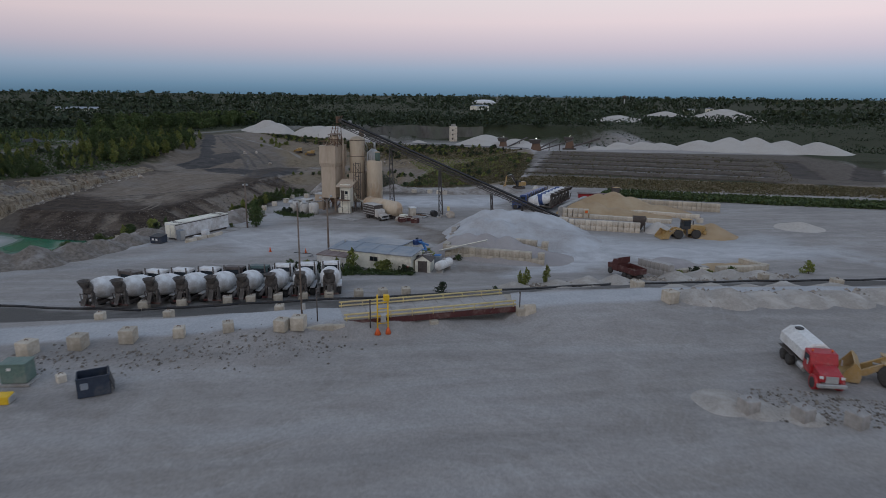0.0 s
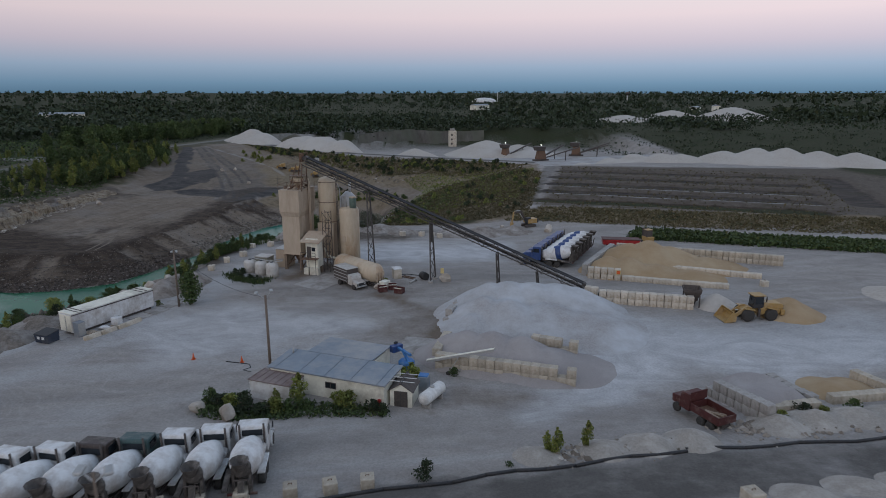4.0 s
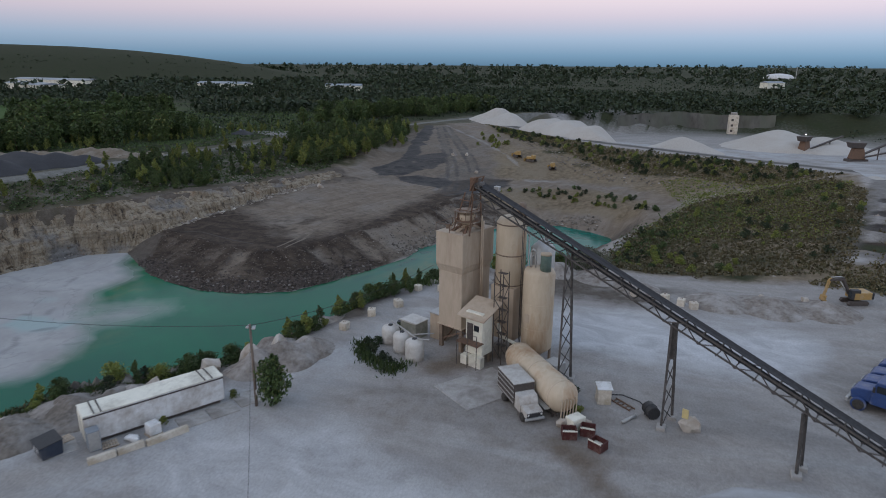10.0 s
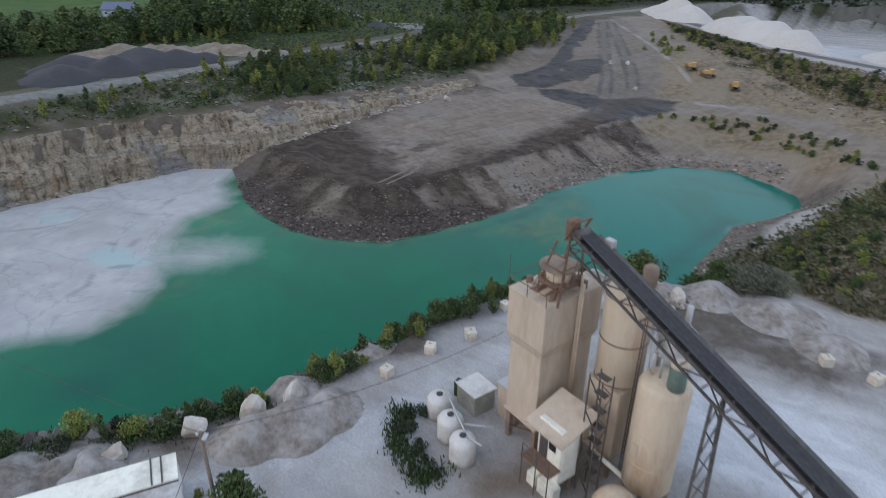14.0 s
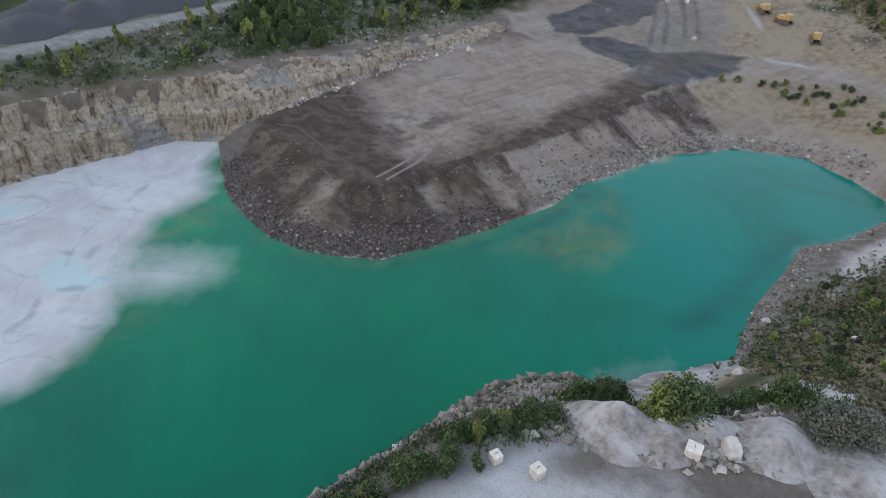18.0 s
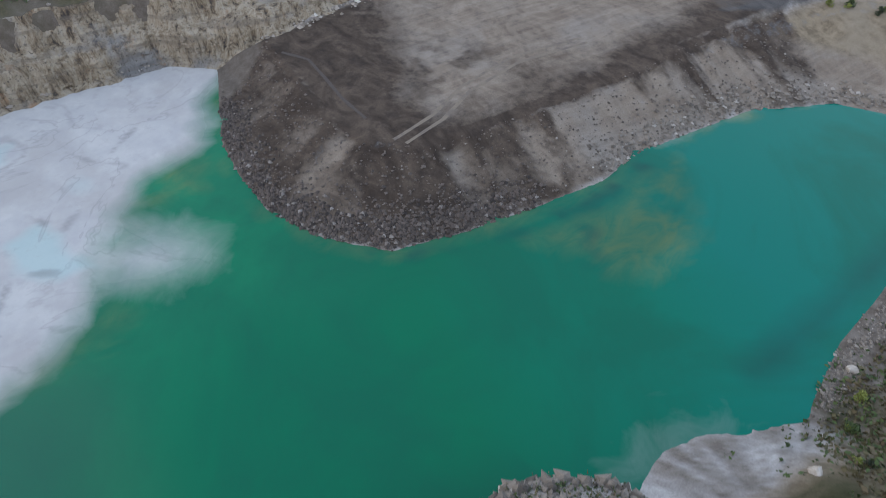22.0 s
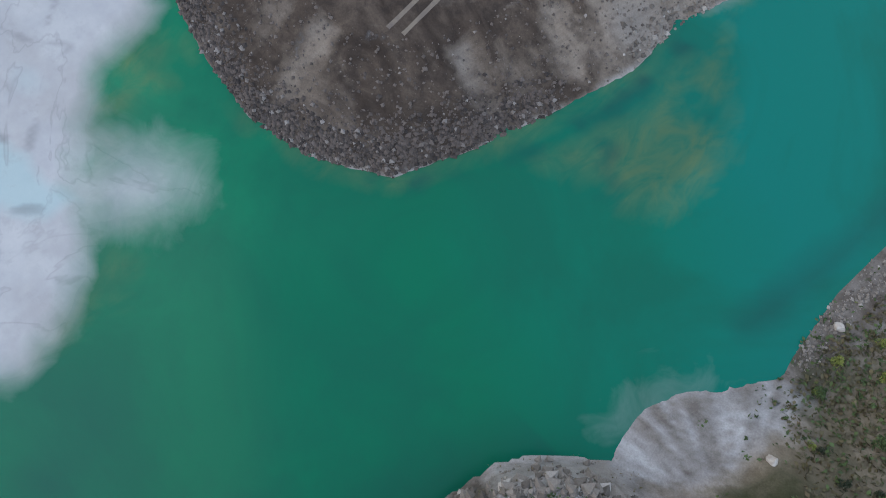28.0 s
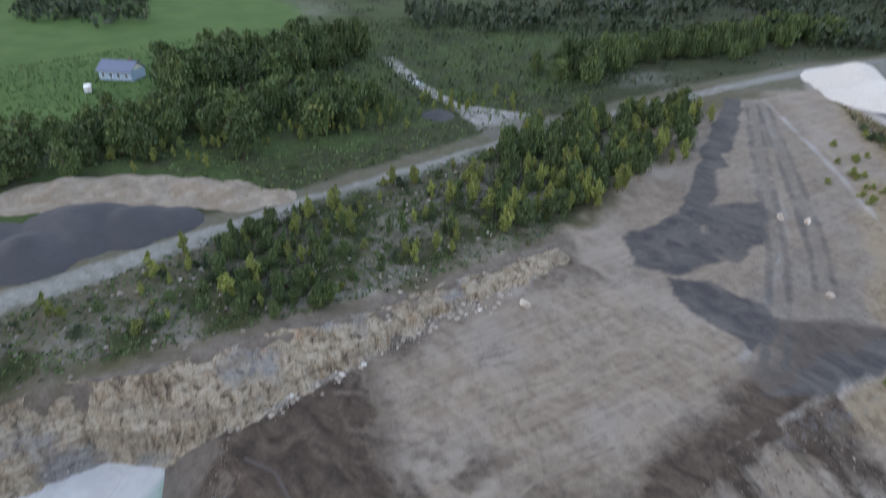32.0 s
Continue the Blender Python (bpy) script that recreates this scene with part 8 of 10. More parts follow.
def far_plant():
    """The crushing plant and tower in the second quarry beyond the crest."""
    x, y = 7.4, 522
    t = thing("concrete_tower", "tall pale rectangular tower in the far quarry", "tower", pose(x, y, ground_at(x, y) - 0.5, 0, 0, 10))
    part("shaft", box(5.6, 5, 12.6, (0, 0, 0), 0.1), LIMEBLOCK, t)
    part("cap", box(3.6, 3.6, 1.6, (0, 0, 12.6), 0.1), CONCRETE_GREY, t)
    for k in range(3):
        part("opening", box(1.4, 0.3, 1.4, (-1, -2.55, 2 + 3.4 * k)), STEEL_DARK, t)
    for k, (x, y, r) in enumerate(((58, 400, 20), (85, 430, -15), (40, 430, 60))):
        c = thing("crusher", "rusty stone crusher with conveyors in the far quarry", "crusher", pose(x, y, ground_at(x, y), 0, 0, r), "crushers in the far quarry")
        part("body", box(6, 4, 5, (0, 0, 1), 0.2, taper=0.7), RUST, c)
        part("hopper", box(5, 4, 2.4, (-1, 0, 6), 0.1, taper=1.3), STEEL_DARK, c)
        for s in (-1, 1):
            part("belt", beam((2, 2 * s, 2), (20, 9 * s, 8), 1.2, 0.6), STEEL_DARK, c)
            part("stand", beam((13, 6.4 * s, 0), (13, 6.4 * s, 5.6), 0.4), STEEL_DARK, c)
        part("chassis", box(9, 3.4, 1, (0, 0, 0)), STEEL_DARK, c)
        part("lamp", lathe([(0.2, 9), (0.2, 9.3)], 8), LAMP, c)
    w = thing("water_tower", "distant water tower on the horizon", "water tower", pose(433, 1554, ground_at(433, 1554)) @ Matrix.Scale(0.6, 4))
    part("stem", rod((0, 0, 0), (0, 0, 32), 3, 2.5, 12), GALV, w)
    part("bowl", lathe([(2, 30), (8, 35), (8.5, 39), (5, 43), (0.5, 44)], 18), STEEL_DARK, w)
    w2 = copy_thing(w, pose(1300, 1700, ground_at(1300, 1700)))
    d = thing("white_dome_hall", "low white air-dome hall among far trees", "hall", pose(92, 1500, ground_at(92, 1500) + 2) @ Matrix.Scale(0.62, 4))
    part("dome", lathe([(45, 0), (44, 8), (36, 15), (20, 19), (1, 20)], 28), WHITE_PAINT, d)
    part("mast", rod((48, 0, 0), (48, 0, 40), 0.8, seg=6), WHITE_PAINT, d)
    for k, (x, y, l_, w_, h_) in enumerate(((-640, 500, 120, 25, 7), (-800, 640, 160, 30, 8), (-520, 640, 60, 20, 7), (-400, 700, 40, 18, 6), (60, 1100, 30, 15, 8), (380, 1000, 24, 12, 7), (420, 1020, 18, 12, 9))):
        b = thing("far_building", "long pale low building far beyond the trees", "building", pose(x, y, ground_at(x, y) - 0.3, 0, 0, -20 + 15 * k), "far low buildings")
        part("wall", box(l_, w_, h_), WHITE_WALL, b)
        part("roof", prism([(-w_ / 2 - 0.5, h_), (w_ / 2 + 0.5, h_), (0, h_ + 2)], l_ + 1), ROOF_METAL, b)


LAMP, ln_, ll_, lb_ = nodes_of("lit_floodlight")
lb_.inputs["Emission Color"].default_value, lb_.inputs["Emission Strength"].default_value = (1.0, 0.95, 0.85, 1), 8.0
far_plant()


HOUSE_BLUE = surface("pale_blue_siding", (0.34, 0.44, 0.55), (0.29, 0.38, 0.48), 0.5, 0.7)
HOUSE_ROOF = surface("slate_blue_shingle", (0.09, 0.11, 0.17), (0.13, 0.15, 0.21), 0.8, 0.8)


def house():
    x, y = -262, 216
    t = thing("house", "pale blue house with a slate gable roof on a lawn", "house", pose(x, y, ground_at(x, y), 0, 0, 35))
    part("wall", box(11, 7, 3.0, (0, 0, 0), 0.04), HOUSE_BLUE, t)
    for s in (-1, 1):
        part("roof_slope", prism([(-0.1 * s, 5.2), (4.1 * s, 2.6), (4.1 * s, 2.8), (-0.1 * s, 5.4)], 12), HOUSE_ROOF, t)
    part("gable", prism([(-3.5, 3.0), (3.5, 3.0), (0, 5.1)], 10.8), WHITE_WALL, t)
    for k in range(4):
        win = part("window", box(1.1, 0.08, 1.1, (-4 + 2.6 * k, -3.54, 1.0)), PLATE, t)
        part("pane", box(0.9, 0.06, 0.9, (-4 + 2.6 * k, -3.58, 1.1)), GLASS, win)
    part("chimney", box(0.7, 0.7, 1.4, (3, 1, 4.4)), RUST, t)
    c = thing("white_van", "white van parked on a lawn", "van", pose(-253, 203, ground_at(-253, 203), 0, 0, 70))
    part("body", prism([(-2.4, 0.4), (2.3, 0.4), (2.4, 1.1), (1.6, 1.9), (-2.4, 2.0)], 1.9, bevel=0.06), WHITE_PAINT, c)
    for sx in (-0.85, 0.85):
        for sy in (-1.5, 1.5):
            wheel(c, sx, sy, 0.35, 0.22)


house()

# ---------------------------------------------------------------- stockpiles, block walls, rubble
def heap(name, label, category, cones, material, step=0.45, group="", rough=0.12, flat=None, kind=""):
    """A stockpile: the union of cones (x, y, height, radius) at the angle of repose, on the ground."""
    xs = np.arange(min(c[0] - c[3] for c in cones) - 1, max(c[0] + c[3] for c in cones) + 1, step)
    ys = np.arange(min(c[1] - c[3] for c in cones) - 1, max(c[1] + c[3] for c in cones) + 1, step)
    x, y = np.meshgrid(xs, ys)
    h = np.full(x.shape, -1.0)
    for cx, cy, ch, cr in cones:
        d = np.hypot(x - cx, y - cy) * (1 + 0.09 * value_noise(x + cx, y, cr * 0.6, 3))
        k = ch * (1 - d / cr)
        k = ch - np.sqrt((ch - k) ** 2 + (0.12 * ch) ** 2) + 0.0
        h = np.maximum(h, k)
    if flat is not None:
        h = np.minimum(h, flat + 0.15 * value_noise(x, y, 3, 3))
    core = np.zeros(h.shape, bool)
    for cx, cy, ch, cr in cones:
        core |= np.hypot(x - cx, y - cy) < 0.45 * cr
    for _ in range(int(max(c[3] for c in cones) / step) + 2):
        spread = core.copy()
        spread[1:] |= core[:-1]
        spread[:-1] |= core[1:]
        spread[:, 1:] |= core[:, :-1]
        spread[:, :-1] |= core[:, 1:]
        core = spread & (h > -0.15)
    h = np.where(core, h, -1.0)
    size = max(c[2] for c in cones)
    h = h + np.clip(h, 0, 1) * rough * size * 0.5 * value_noise(x, y, size * 1.3, 4)
    g = np.array([ground_at(float(a), float(b)) for a, b in zip(x.ravel(), y.ravel())]).reshape(x.shape) if x.size < 9000 else land_height(x, y)
    ob = new(name, grid_mesh(name, x, y, g + h, {}, h > -0.15))
    ob.data.materials.append(material)
    return tagged(ob, label, category, group, kind)


heap("gravel_mound", "broad pale limestone gravel stockpile spread over the yard", "gravel pile",
     [(7, 101.8, 4.2, 7.0), (9.5, 102, 4.5, 8.2), (12, 102, 4.4, 8.8), (15, 102.2, 3.9, 8.6), (17.6, 102.8, 3.2, 6.8), (5.8, 98.4, 3.5, 5.6), (9, 97.6, 3.4, 7.0), (13, 97.6, 2.9, 8.2), (17, 96.6, 1.9, 8.2), (4.4, 95.6, 2.3, 3.8)], PILE_WHITE, 0.4, rough=0.2)
heap("grey_stone_mound", "grey crushed stone pile behind the long block wall", "gravel pile",
     [(3.6, 88.4, 3.1, 5.0), (6.2, 87.8, 3.2, 5.4), (9.0, 86.8, 3.1, 5.4), (11.4, 85.8, 2.2, 5.2), (2.0, 88.6, 2.6, 4.0), (14, 85.2, 1.1, 4.5)], PILE_GREY, 0.4, rough=0.18)
heap("sand_mound", "tan sand pile heaped against the bay's back wall", "sand pile", [(31.5, 126.5, 3.6, 6.5), (34.5, 126.8, 4.0, 7), (38, 126.6, 3.0, 6.5), (43, 124, 1.5, 6)], PILE_SAND, 0.45)
heap("sand_mound", "pale tan sand pile in the front bay", "sand pile", [(26.5, 120.4, 2.8, 4.6), (29.5, 120.4, 2.6, 5), (33.5, 119.4, 1.8, 5), (38.5, 117.8, 1.0, 5)], PILE_SAND, 0.45)
heap("sand_cone", "tan sand cone dumped on the open yard", "sand pile", [(44.2, 101.6, 2.3, 4.3)], PILE_SAND, 0.35)
heap("lime_cone", "small white lime heap at the end of the block wall", "gravel pile", [(36.4, 104.4, 1.9, 2.9)], PILE_CREAM, 0.3)
heap("lime_cone", "low white heap on the far side of the yard", "gravel pile", [(63, 109, 1.2, 4.2)], PILE_CREAM, 0.4)
heap("grey_fill", "flat grey crushed stone filling a block bay", "gravel pile", [(28.8, 77.6, 2.6, 3.2), (29.8, 79.6, 2.6, 4.0), (30.9, 78.4, 2.2, 2.8)], PILE_GREY, 0.35, flat=1.2)
heap("sand_fill", "tan rubble filling a small block bay", "rubble", [(37, 80.4, 0.9, 3.0), (39, 81, 0.8, 2.4)], PILE_SAND, 0.35)
CLAY = surface("eroded_tan_clay", (0.185, 0.150, 0.112), (0.15, 0.116, 0.0816), 0.5, 0.95, 0.0, (0.245, 0.211, 0.17), 0.3, 0.4, 0.6)
heap("millings_mound", "broad black asphalt millings stockpile beside the haul road", "millings pile",
     [(-164, 164, 4.0, 9), (-168, 173, 4.6, 11), (-163, 180, 3.6, 8.5), (-160, 186, 2.2, 6), (-172, 158, 4.0, 10), (-164, 152, 3.6, 9)], PILE_COAL, 0.7)
heap("clay_mound", "pale tan clay heap behind the black millings", "clay pile", [(-187, 170, 1.5, 7), (-184.5, 176, 1.9, 8), (-180, 183, 1.6, 8), (-175, 188, 2.1, 8), (-169, 194, 2.4, 7), (-164, 198.5, 2.0, 6.5), (-160, 200, 1.2, 6), (-156, 205, 0.8, 4)], CLAY, 0.6, rough=1.3)
heap("millings_mound", "small black millings heap by the haul road turning", "millings pile", [(-170, 262, 1.8, 4.5)], PILE_COAL, 0.5)
RIM_ROCK = surface("broken_grey_rim_rock", (0.215, 0.188, 0.160), (0.105, 0.090, 0.076), 0.5, 0.95, 0.0, (0.31, 0.295, 0.28), 0.35, 0.3, 1.0)
CLIFF_SOIL = surface("pinkish_tan_spoil", (0.255, 0.222, 0.192), (0.140, 0.118, 0.100), 0.45, 0.95, 0.0, (0.35, 0.33, 0.31), 0.4, 0.4, 1.0)
STOCK = "large pale stockpiles beyond the crest"
heap("limestone_stockpile", "large pale limestone stockpile behind the quarry crest", "stockpile", [(-103, 384, 9, 19), (-94, 372, 7, 17)], PILE_CREAM, 1.0, STOCK)
heap("limestone_stockpile", "long pale limestone stockpile behind the quarry crest", "stockpile", [(-66, 350, 10, 18), (-54, 338, 11, 18), (-44, 327, 9, 15)], PILE_CREAM, 1.0, STOCK)
heap("limestone_stockpile", "low pale cone in the second quarry", "stockpile", [(-16, 402, 8, 20)], PILE_CREAM, 1.2, STOCK)
heap("limestone_stockpile", "wide cream stockpile in the second quarry", "stockpile", [(30, 452, 11, 30), (50, 450, 8, 26)], PILE_CREAM, 1.5, STOCK)
heap("limestone_stockpile", "broad cream stockpile behind the settling ponds", "stockpile", [(22, 300, 3.6, 11), (34, 297, 4.4, 13), (46, 294, 5.4, 13), (58, 290, 6.2, 14), (68, 286, 6.0, 13), (77, 284, 6.6, 13), (86, 281, 4.5, 13), (95, 279, 3.0, 11)], PILE_CREAM, 1.0, STOCK)
heap("limestone_stockpile", "long cream stockpile behind the settling ponds", "stockpile", [(112, 277, 4.6, 13), (122, 273, 6.2, 14), (132, 270, 6.4, 14), (143, 267, 5.6, 14), (155, 264, 5, 14)], PILE_CREAM, 1.0, STOCK)
heap("limestone_stockpile", "distant pale stockpile in the fields", "stockpile", [(260, 760, 12, 45), (330, 760, 16, 50), (200, 740, 8, 40)], PILE_CREAM, 3.0, STOCK)
for k, (cs, label) in enumerate((
        ([(23, 54.6, 0.9, 2.2), (26, 54.4, 1.1, 2.6), (29.5, 54.6, 0.8, 2.4), (33, 55, 0.9, 2.6), (37, 55.4, 0.8, 2.6), (42, 56, 0.9, 3)], "rubble berm of pale broken stone along the road"),
        ([(23, 60.4, 0.8, 2.0), (27, 61.2, 0.9, 2.2), (31, 61.6, 0.7, 2.4), (35, 62, 0.9, 2.2), (40, 62.4, 0.7, 2.2)], "rubble berm of pale stone between the roads"),
        ([(13, 68.6, 0.9, 2.0), (16.5, 69.3, 1.0, 2.2), (20, 69.8, 1.2, 2.2), (8, 67.8, 0.7, 1.8)], "pale rubble berm behind the black pipe"),
        ([(28, 72.6, 1.0, 2.4), (31.5, 73.6, 1.1, 2.6), (35, 74, 1.0, 2.6), (39, 74.4, 0.9, 2.6)], "rubble berm of stone in front of the bays"),
        ([(17.6, 35.8, 0.45, 1.9), (19.2, 34.9, 0.4, 1.5), (21.5, 34.2, 0.35, 1.4)], "tan gravel lip round a shallow hollow"),
        ([(-38.2, 110.2, 1.8, 3.2), (-36.6, 112.8, 2.2, 3.4), (-35.8, 115.6, 1.5, 2.8), (-41.2, 116.4, 1.6, 2.8), (-40, 123.6, 1.3, 3.0), (-44.5, 101, 1.2, 3.0), (-47.5, 96.5, 1.3, 3.2)], "pale quarry rubble mound at the lake's rim"),
        ([(-28, 145.2, 2.0, 3.6), (-25.4, 146.4, 1.3, 3.2), (-24, 150.4, 1.5, 3.8), (-30.6, 146, 1.0, 3.0), (-18.6, 151.6, 1.2, 3.4)], "pale crushed rock mound at the cliff's rim"),
        ([(-12, 152, 1.2, 4.2), (-7, 149, 1.0, 3.2), (3, 148, 1.2, 4), (9, 149, 1.3, 4.6), (15, 150, 1.2, 4)], "pale soil berm along the yard's back edge"),
        ([(-57, 76.5, 1.6, 4.0), (-53.5, 79.5, 2.0, 4.2), (-51, 84, 1.8, 4.0), (-49.6, 88, 1.9, 4.0), (-48.2, 92.5, 2.0, 3.8), (-46.8, 97, 1.8, 3.6), (-45.4, 101, 1.7, 3.2)], "dark spoil bank of soil and broken rock along the lake rim"))):
    heap("rubble_berm", label, "rubble", cs, RIM_ROCK if k == 8 else CLIFF_SOIL if k in (5, 6, 7) else RUBBLE, 0.4, "rubble berms", 1.2 if k in (5, 6, 8) else 0.6, kind="stuff")

# concrete blocks: one mesh, bevelled, with the casting key on its top
BLOCK = 0.88


def block_mesh(material, name="block", sx=BLOCK, sy=BLOCK, sz=BLOCK):
    me = bpy.data.meshes.new(name)
    bm = box(sx - 0.02, sy, sz - 0.015, (0, 0, 0), 0.035)
    bm.to_mesh(me)
    bm.free()
    me.materials.append(material)
    return me


BLOCK_TAN, BLOCK_GREY, BLOCK_LIME = block_mesh(CONCRETE), block_mesh(CONCRETE_GREY), block_mesh(LIMEBLOCK)


def block_wall(name, label, a, b, rows, mesh, drop=0.0, gaps=()):
    """A dry wall of cast concrete blocks from a to b; each block is a piece."""
    a, b = Vector(a), Vector(b)
    n = max(1, round((b - a).length / BLOCK))
    turn = math.degrees(math.atan2(b.y - a.y, b.x - a.x))
    t = thing(name, label, "block wall", pose(a.x, a.y, 0), "concrete block walls")
    rnd = random.Random(int(a.x * 7 + b.y * 3))
    for r in range(rows):
        for k in range(n):
            if (r, k) in gaps:
                continue
            p = a.lerp(b, (k + 0.5) / n)
            ob = new("block", mesh)
            ob.parent = t
            ob.matrix_basis = pose(p.x - a.x + rnd.uniform(-0.02, 0.02), p.y - a.y + rnd.uniform(-0.04, 0.04), ground_at(p.x, p.y) - 0.06 - drop + r * BLOCK, 0, 0, turn + rnd.uniform(-2, 2))
    return t


def loose_block(x, y, size, mesh_mat, turn, label, z=None, tilt=0):
    t = thing("concrete_block", label, "concrete block", pose(x, y, (ground_at(x, y) if z is None else z) - 0.06, tilt, 0, turn), "loose concrete blocks")
    part("block", box(size, size * 1.05, size, (0, 0, 0), 0.05), mesh_mat, t)
    part("lifting_eye", tube([(-0.12, 0, size), (-0.1, 0, size + 0.1), (0.1, 0, size + 0.1), (0.12, 0, size)], 0.025, 6), RUST, t)


def bays():
    block_wall("long_block_wall", "two-course wall of tan cast concrete blocks holding grey stone", (0.4, 85.4), (13.6, 81.4), 2, BLOCK_TAN, gaps=((1, 14),))
    block_wall("bay_end_wall", "stacked tan concrete blocks at the end of a stone bay", (0.4, 86.3), (1.6, 91.0), 2, BLOCK_TAN)
    block_wall("short_block_wall", "short stack of tan concrete blocks dividing two stone piles", (10.6, 90.0), (15.1, 88.2), 2, BLOCK_TAN, gaps=((1, 4),))
    block_wall("white_block_wall", "two-course wall of pale limestone-coloured blocks", (21.6, 106.0), (33.0, 103.2), 2, BLOCK_LIME)
    block_wall("white_block_wall", "pale blocks closing the wall's end", (20.2, 107.6), (21.6, 106.9), 2, BLOCK_LIME)
    block_wall("sand_side_wall", "side wall of weathered grey blocks beside the parked mixers", (22.4, 118.6), (30.2, 132.6), 2, BLOCK_GREY)
    block_wall("sand_front_wall", "low front wall of pale blocks at the sand bay", (22.6, 117.4), (27.2, 116.0), 2, BLOCK_LIME)
    block_wall("sand_front_wall", "single course of pale blocks half buried in sand", (27.4, 116.0), (41.4, 112.0), 1, BLOCK_LIME, 0.1)
    block_wall("sand_middle_wall", "half-buried course of pale blocks between the sand bays", (34.0, 122.8), (48.5, 117.0), 1, BLOCK_LIME, 0.05)
    block_wall("sand_back_wall", "long two-course back wall of tan blocks", (31.0, 132.8), (55.4, 124.2), 2, BLOCK_TAN)
    block_wall("yard_bay_wall", "two-course wall of pale grey concrete blocks beside the red lorry", (25.5, 80.0), (27.5, 72.9), 2, BLOCK_GREY, gaps=((1, 0),))
    block_wall("yard_front_wall", "front course of tan blocks on the bay", (28.9, 75.3), (33.2, 76.2), 1, BLOCK_TAN)
    block_wall("yard_divider_wall", "grey block wall between two bays", (32.3, 82.6), (33.6, 77.2), 1, BLOCK_GREY)
    block_wall("yard_front_wall", "tan blocks along the second bay", (35.0, 77.4), (41.6, 78.6), 1, BLOCK_TAN)
    block_wall("yard_end_wall", "end wall of tan blocks on the second bay", (42.4, 79.3), (40.8, 83.4), 1, BLOCK_TAN)
    block_wall("pile_back_wall", "pale blocks holding the gravel pile's back edge", (1.4, 97.4), (3.6, 103.4), 2, BLOCK_GREY, gaps=((1, 0), (1, 3), (0, 5)))
    o = thing("warning_sign", "square orange-red warning sign on a block wall", "sign", pose(26.7, 115.55, 1.05, 0, 0, -17))
    part("board", box(0.62, 0.03, 0.62), RAIL_YELLOW, o)
    part("panel", box(0.46, 0.02, 0.46, (0, -0.025, 0.08)), ORANGE, o, "orange-red panel")
    for k, (x, y, s) in enumerate(((-29, 41, 1.05), (-26, 42, 1.05), (-23, 43.2, 1.05), (-19.6, 44, 0.8), (-16.2, 44.8, 0.8), (-12.2, 45, 0.95), (-11.0, 45.4, 1.05), (-14, 51.2, 0.75), (19, 58.8, 1.0),
                                   (20.2, 53.2, 1.1), (-23, 50, 0.7), (41, 62.8, 1.0), (-28, 48.6, 0.7), (46, 57, 1.0))):
        loose_block(x, y, s, CONCRETE, 8 * k % 40 - 10, "worn tan concrete block at the roadside")
    for k, (x, y) in enumerate(((-29.2, 58.4), (-25.8, 59.2), (-21.6, 60.1), (-19.4, 60.6), (-16.8, 61.2), (-14.4, 61.8), (-11.8, 62.3), (-8.8, 62.9), (-6.3, 63.4), (-3.9, 63.9), (37.6, 70.9))):
        loose_block(x, y, 0.92, CONCRETE, 9 + 5 * (k % 3), "tan concrete block behind the parked mixers")
    for k, (x, y) in enumerate(((18.5, 34.6), (21.3, 33.7), (24.1, 33.1))):
        loose_block(x, y, 0.95, CONCRETE_GREY, 14 + 6 * k, "grey concrete block beside a shallow hollow")
    for k, (x, y, s) in enumerate(((-35.2, 121.6, 0.9), (-34.4, 126.3, 0.9), (-32.9, 130.2, 0.95), (-30.2, 137.4, 0.9), (-22.6, 146.4, 1.1), (-6.9, 146.2, 0.9), (-3.2, 146, 0.9), (-1.2, 145.2, 0.9), (0.3, 144.6, 0.9),
                                   (-24.7, 37.6, 0.55), (-33.2, 136.4, 0.8), (47, 113.2, 0.9))):
        loose_block(x, y, s, LIMEBLOCK, 25 * k, "pale limestone-coloured block at the yard's edge")


bays()


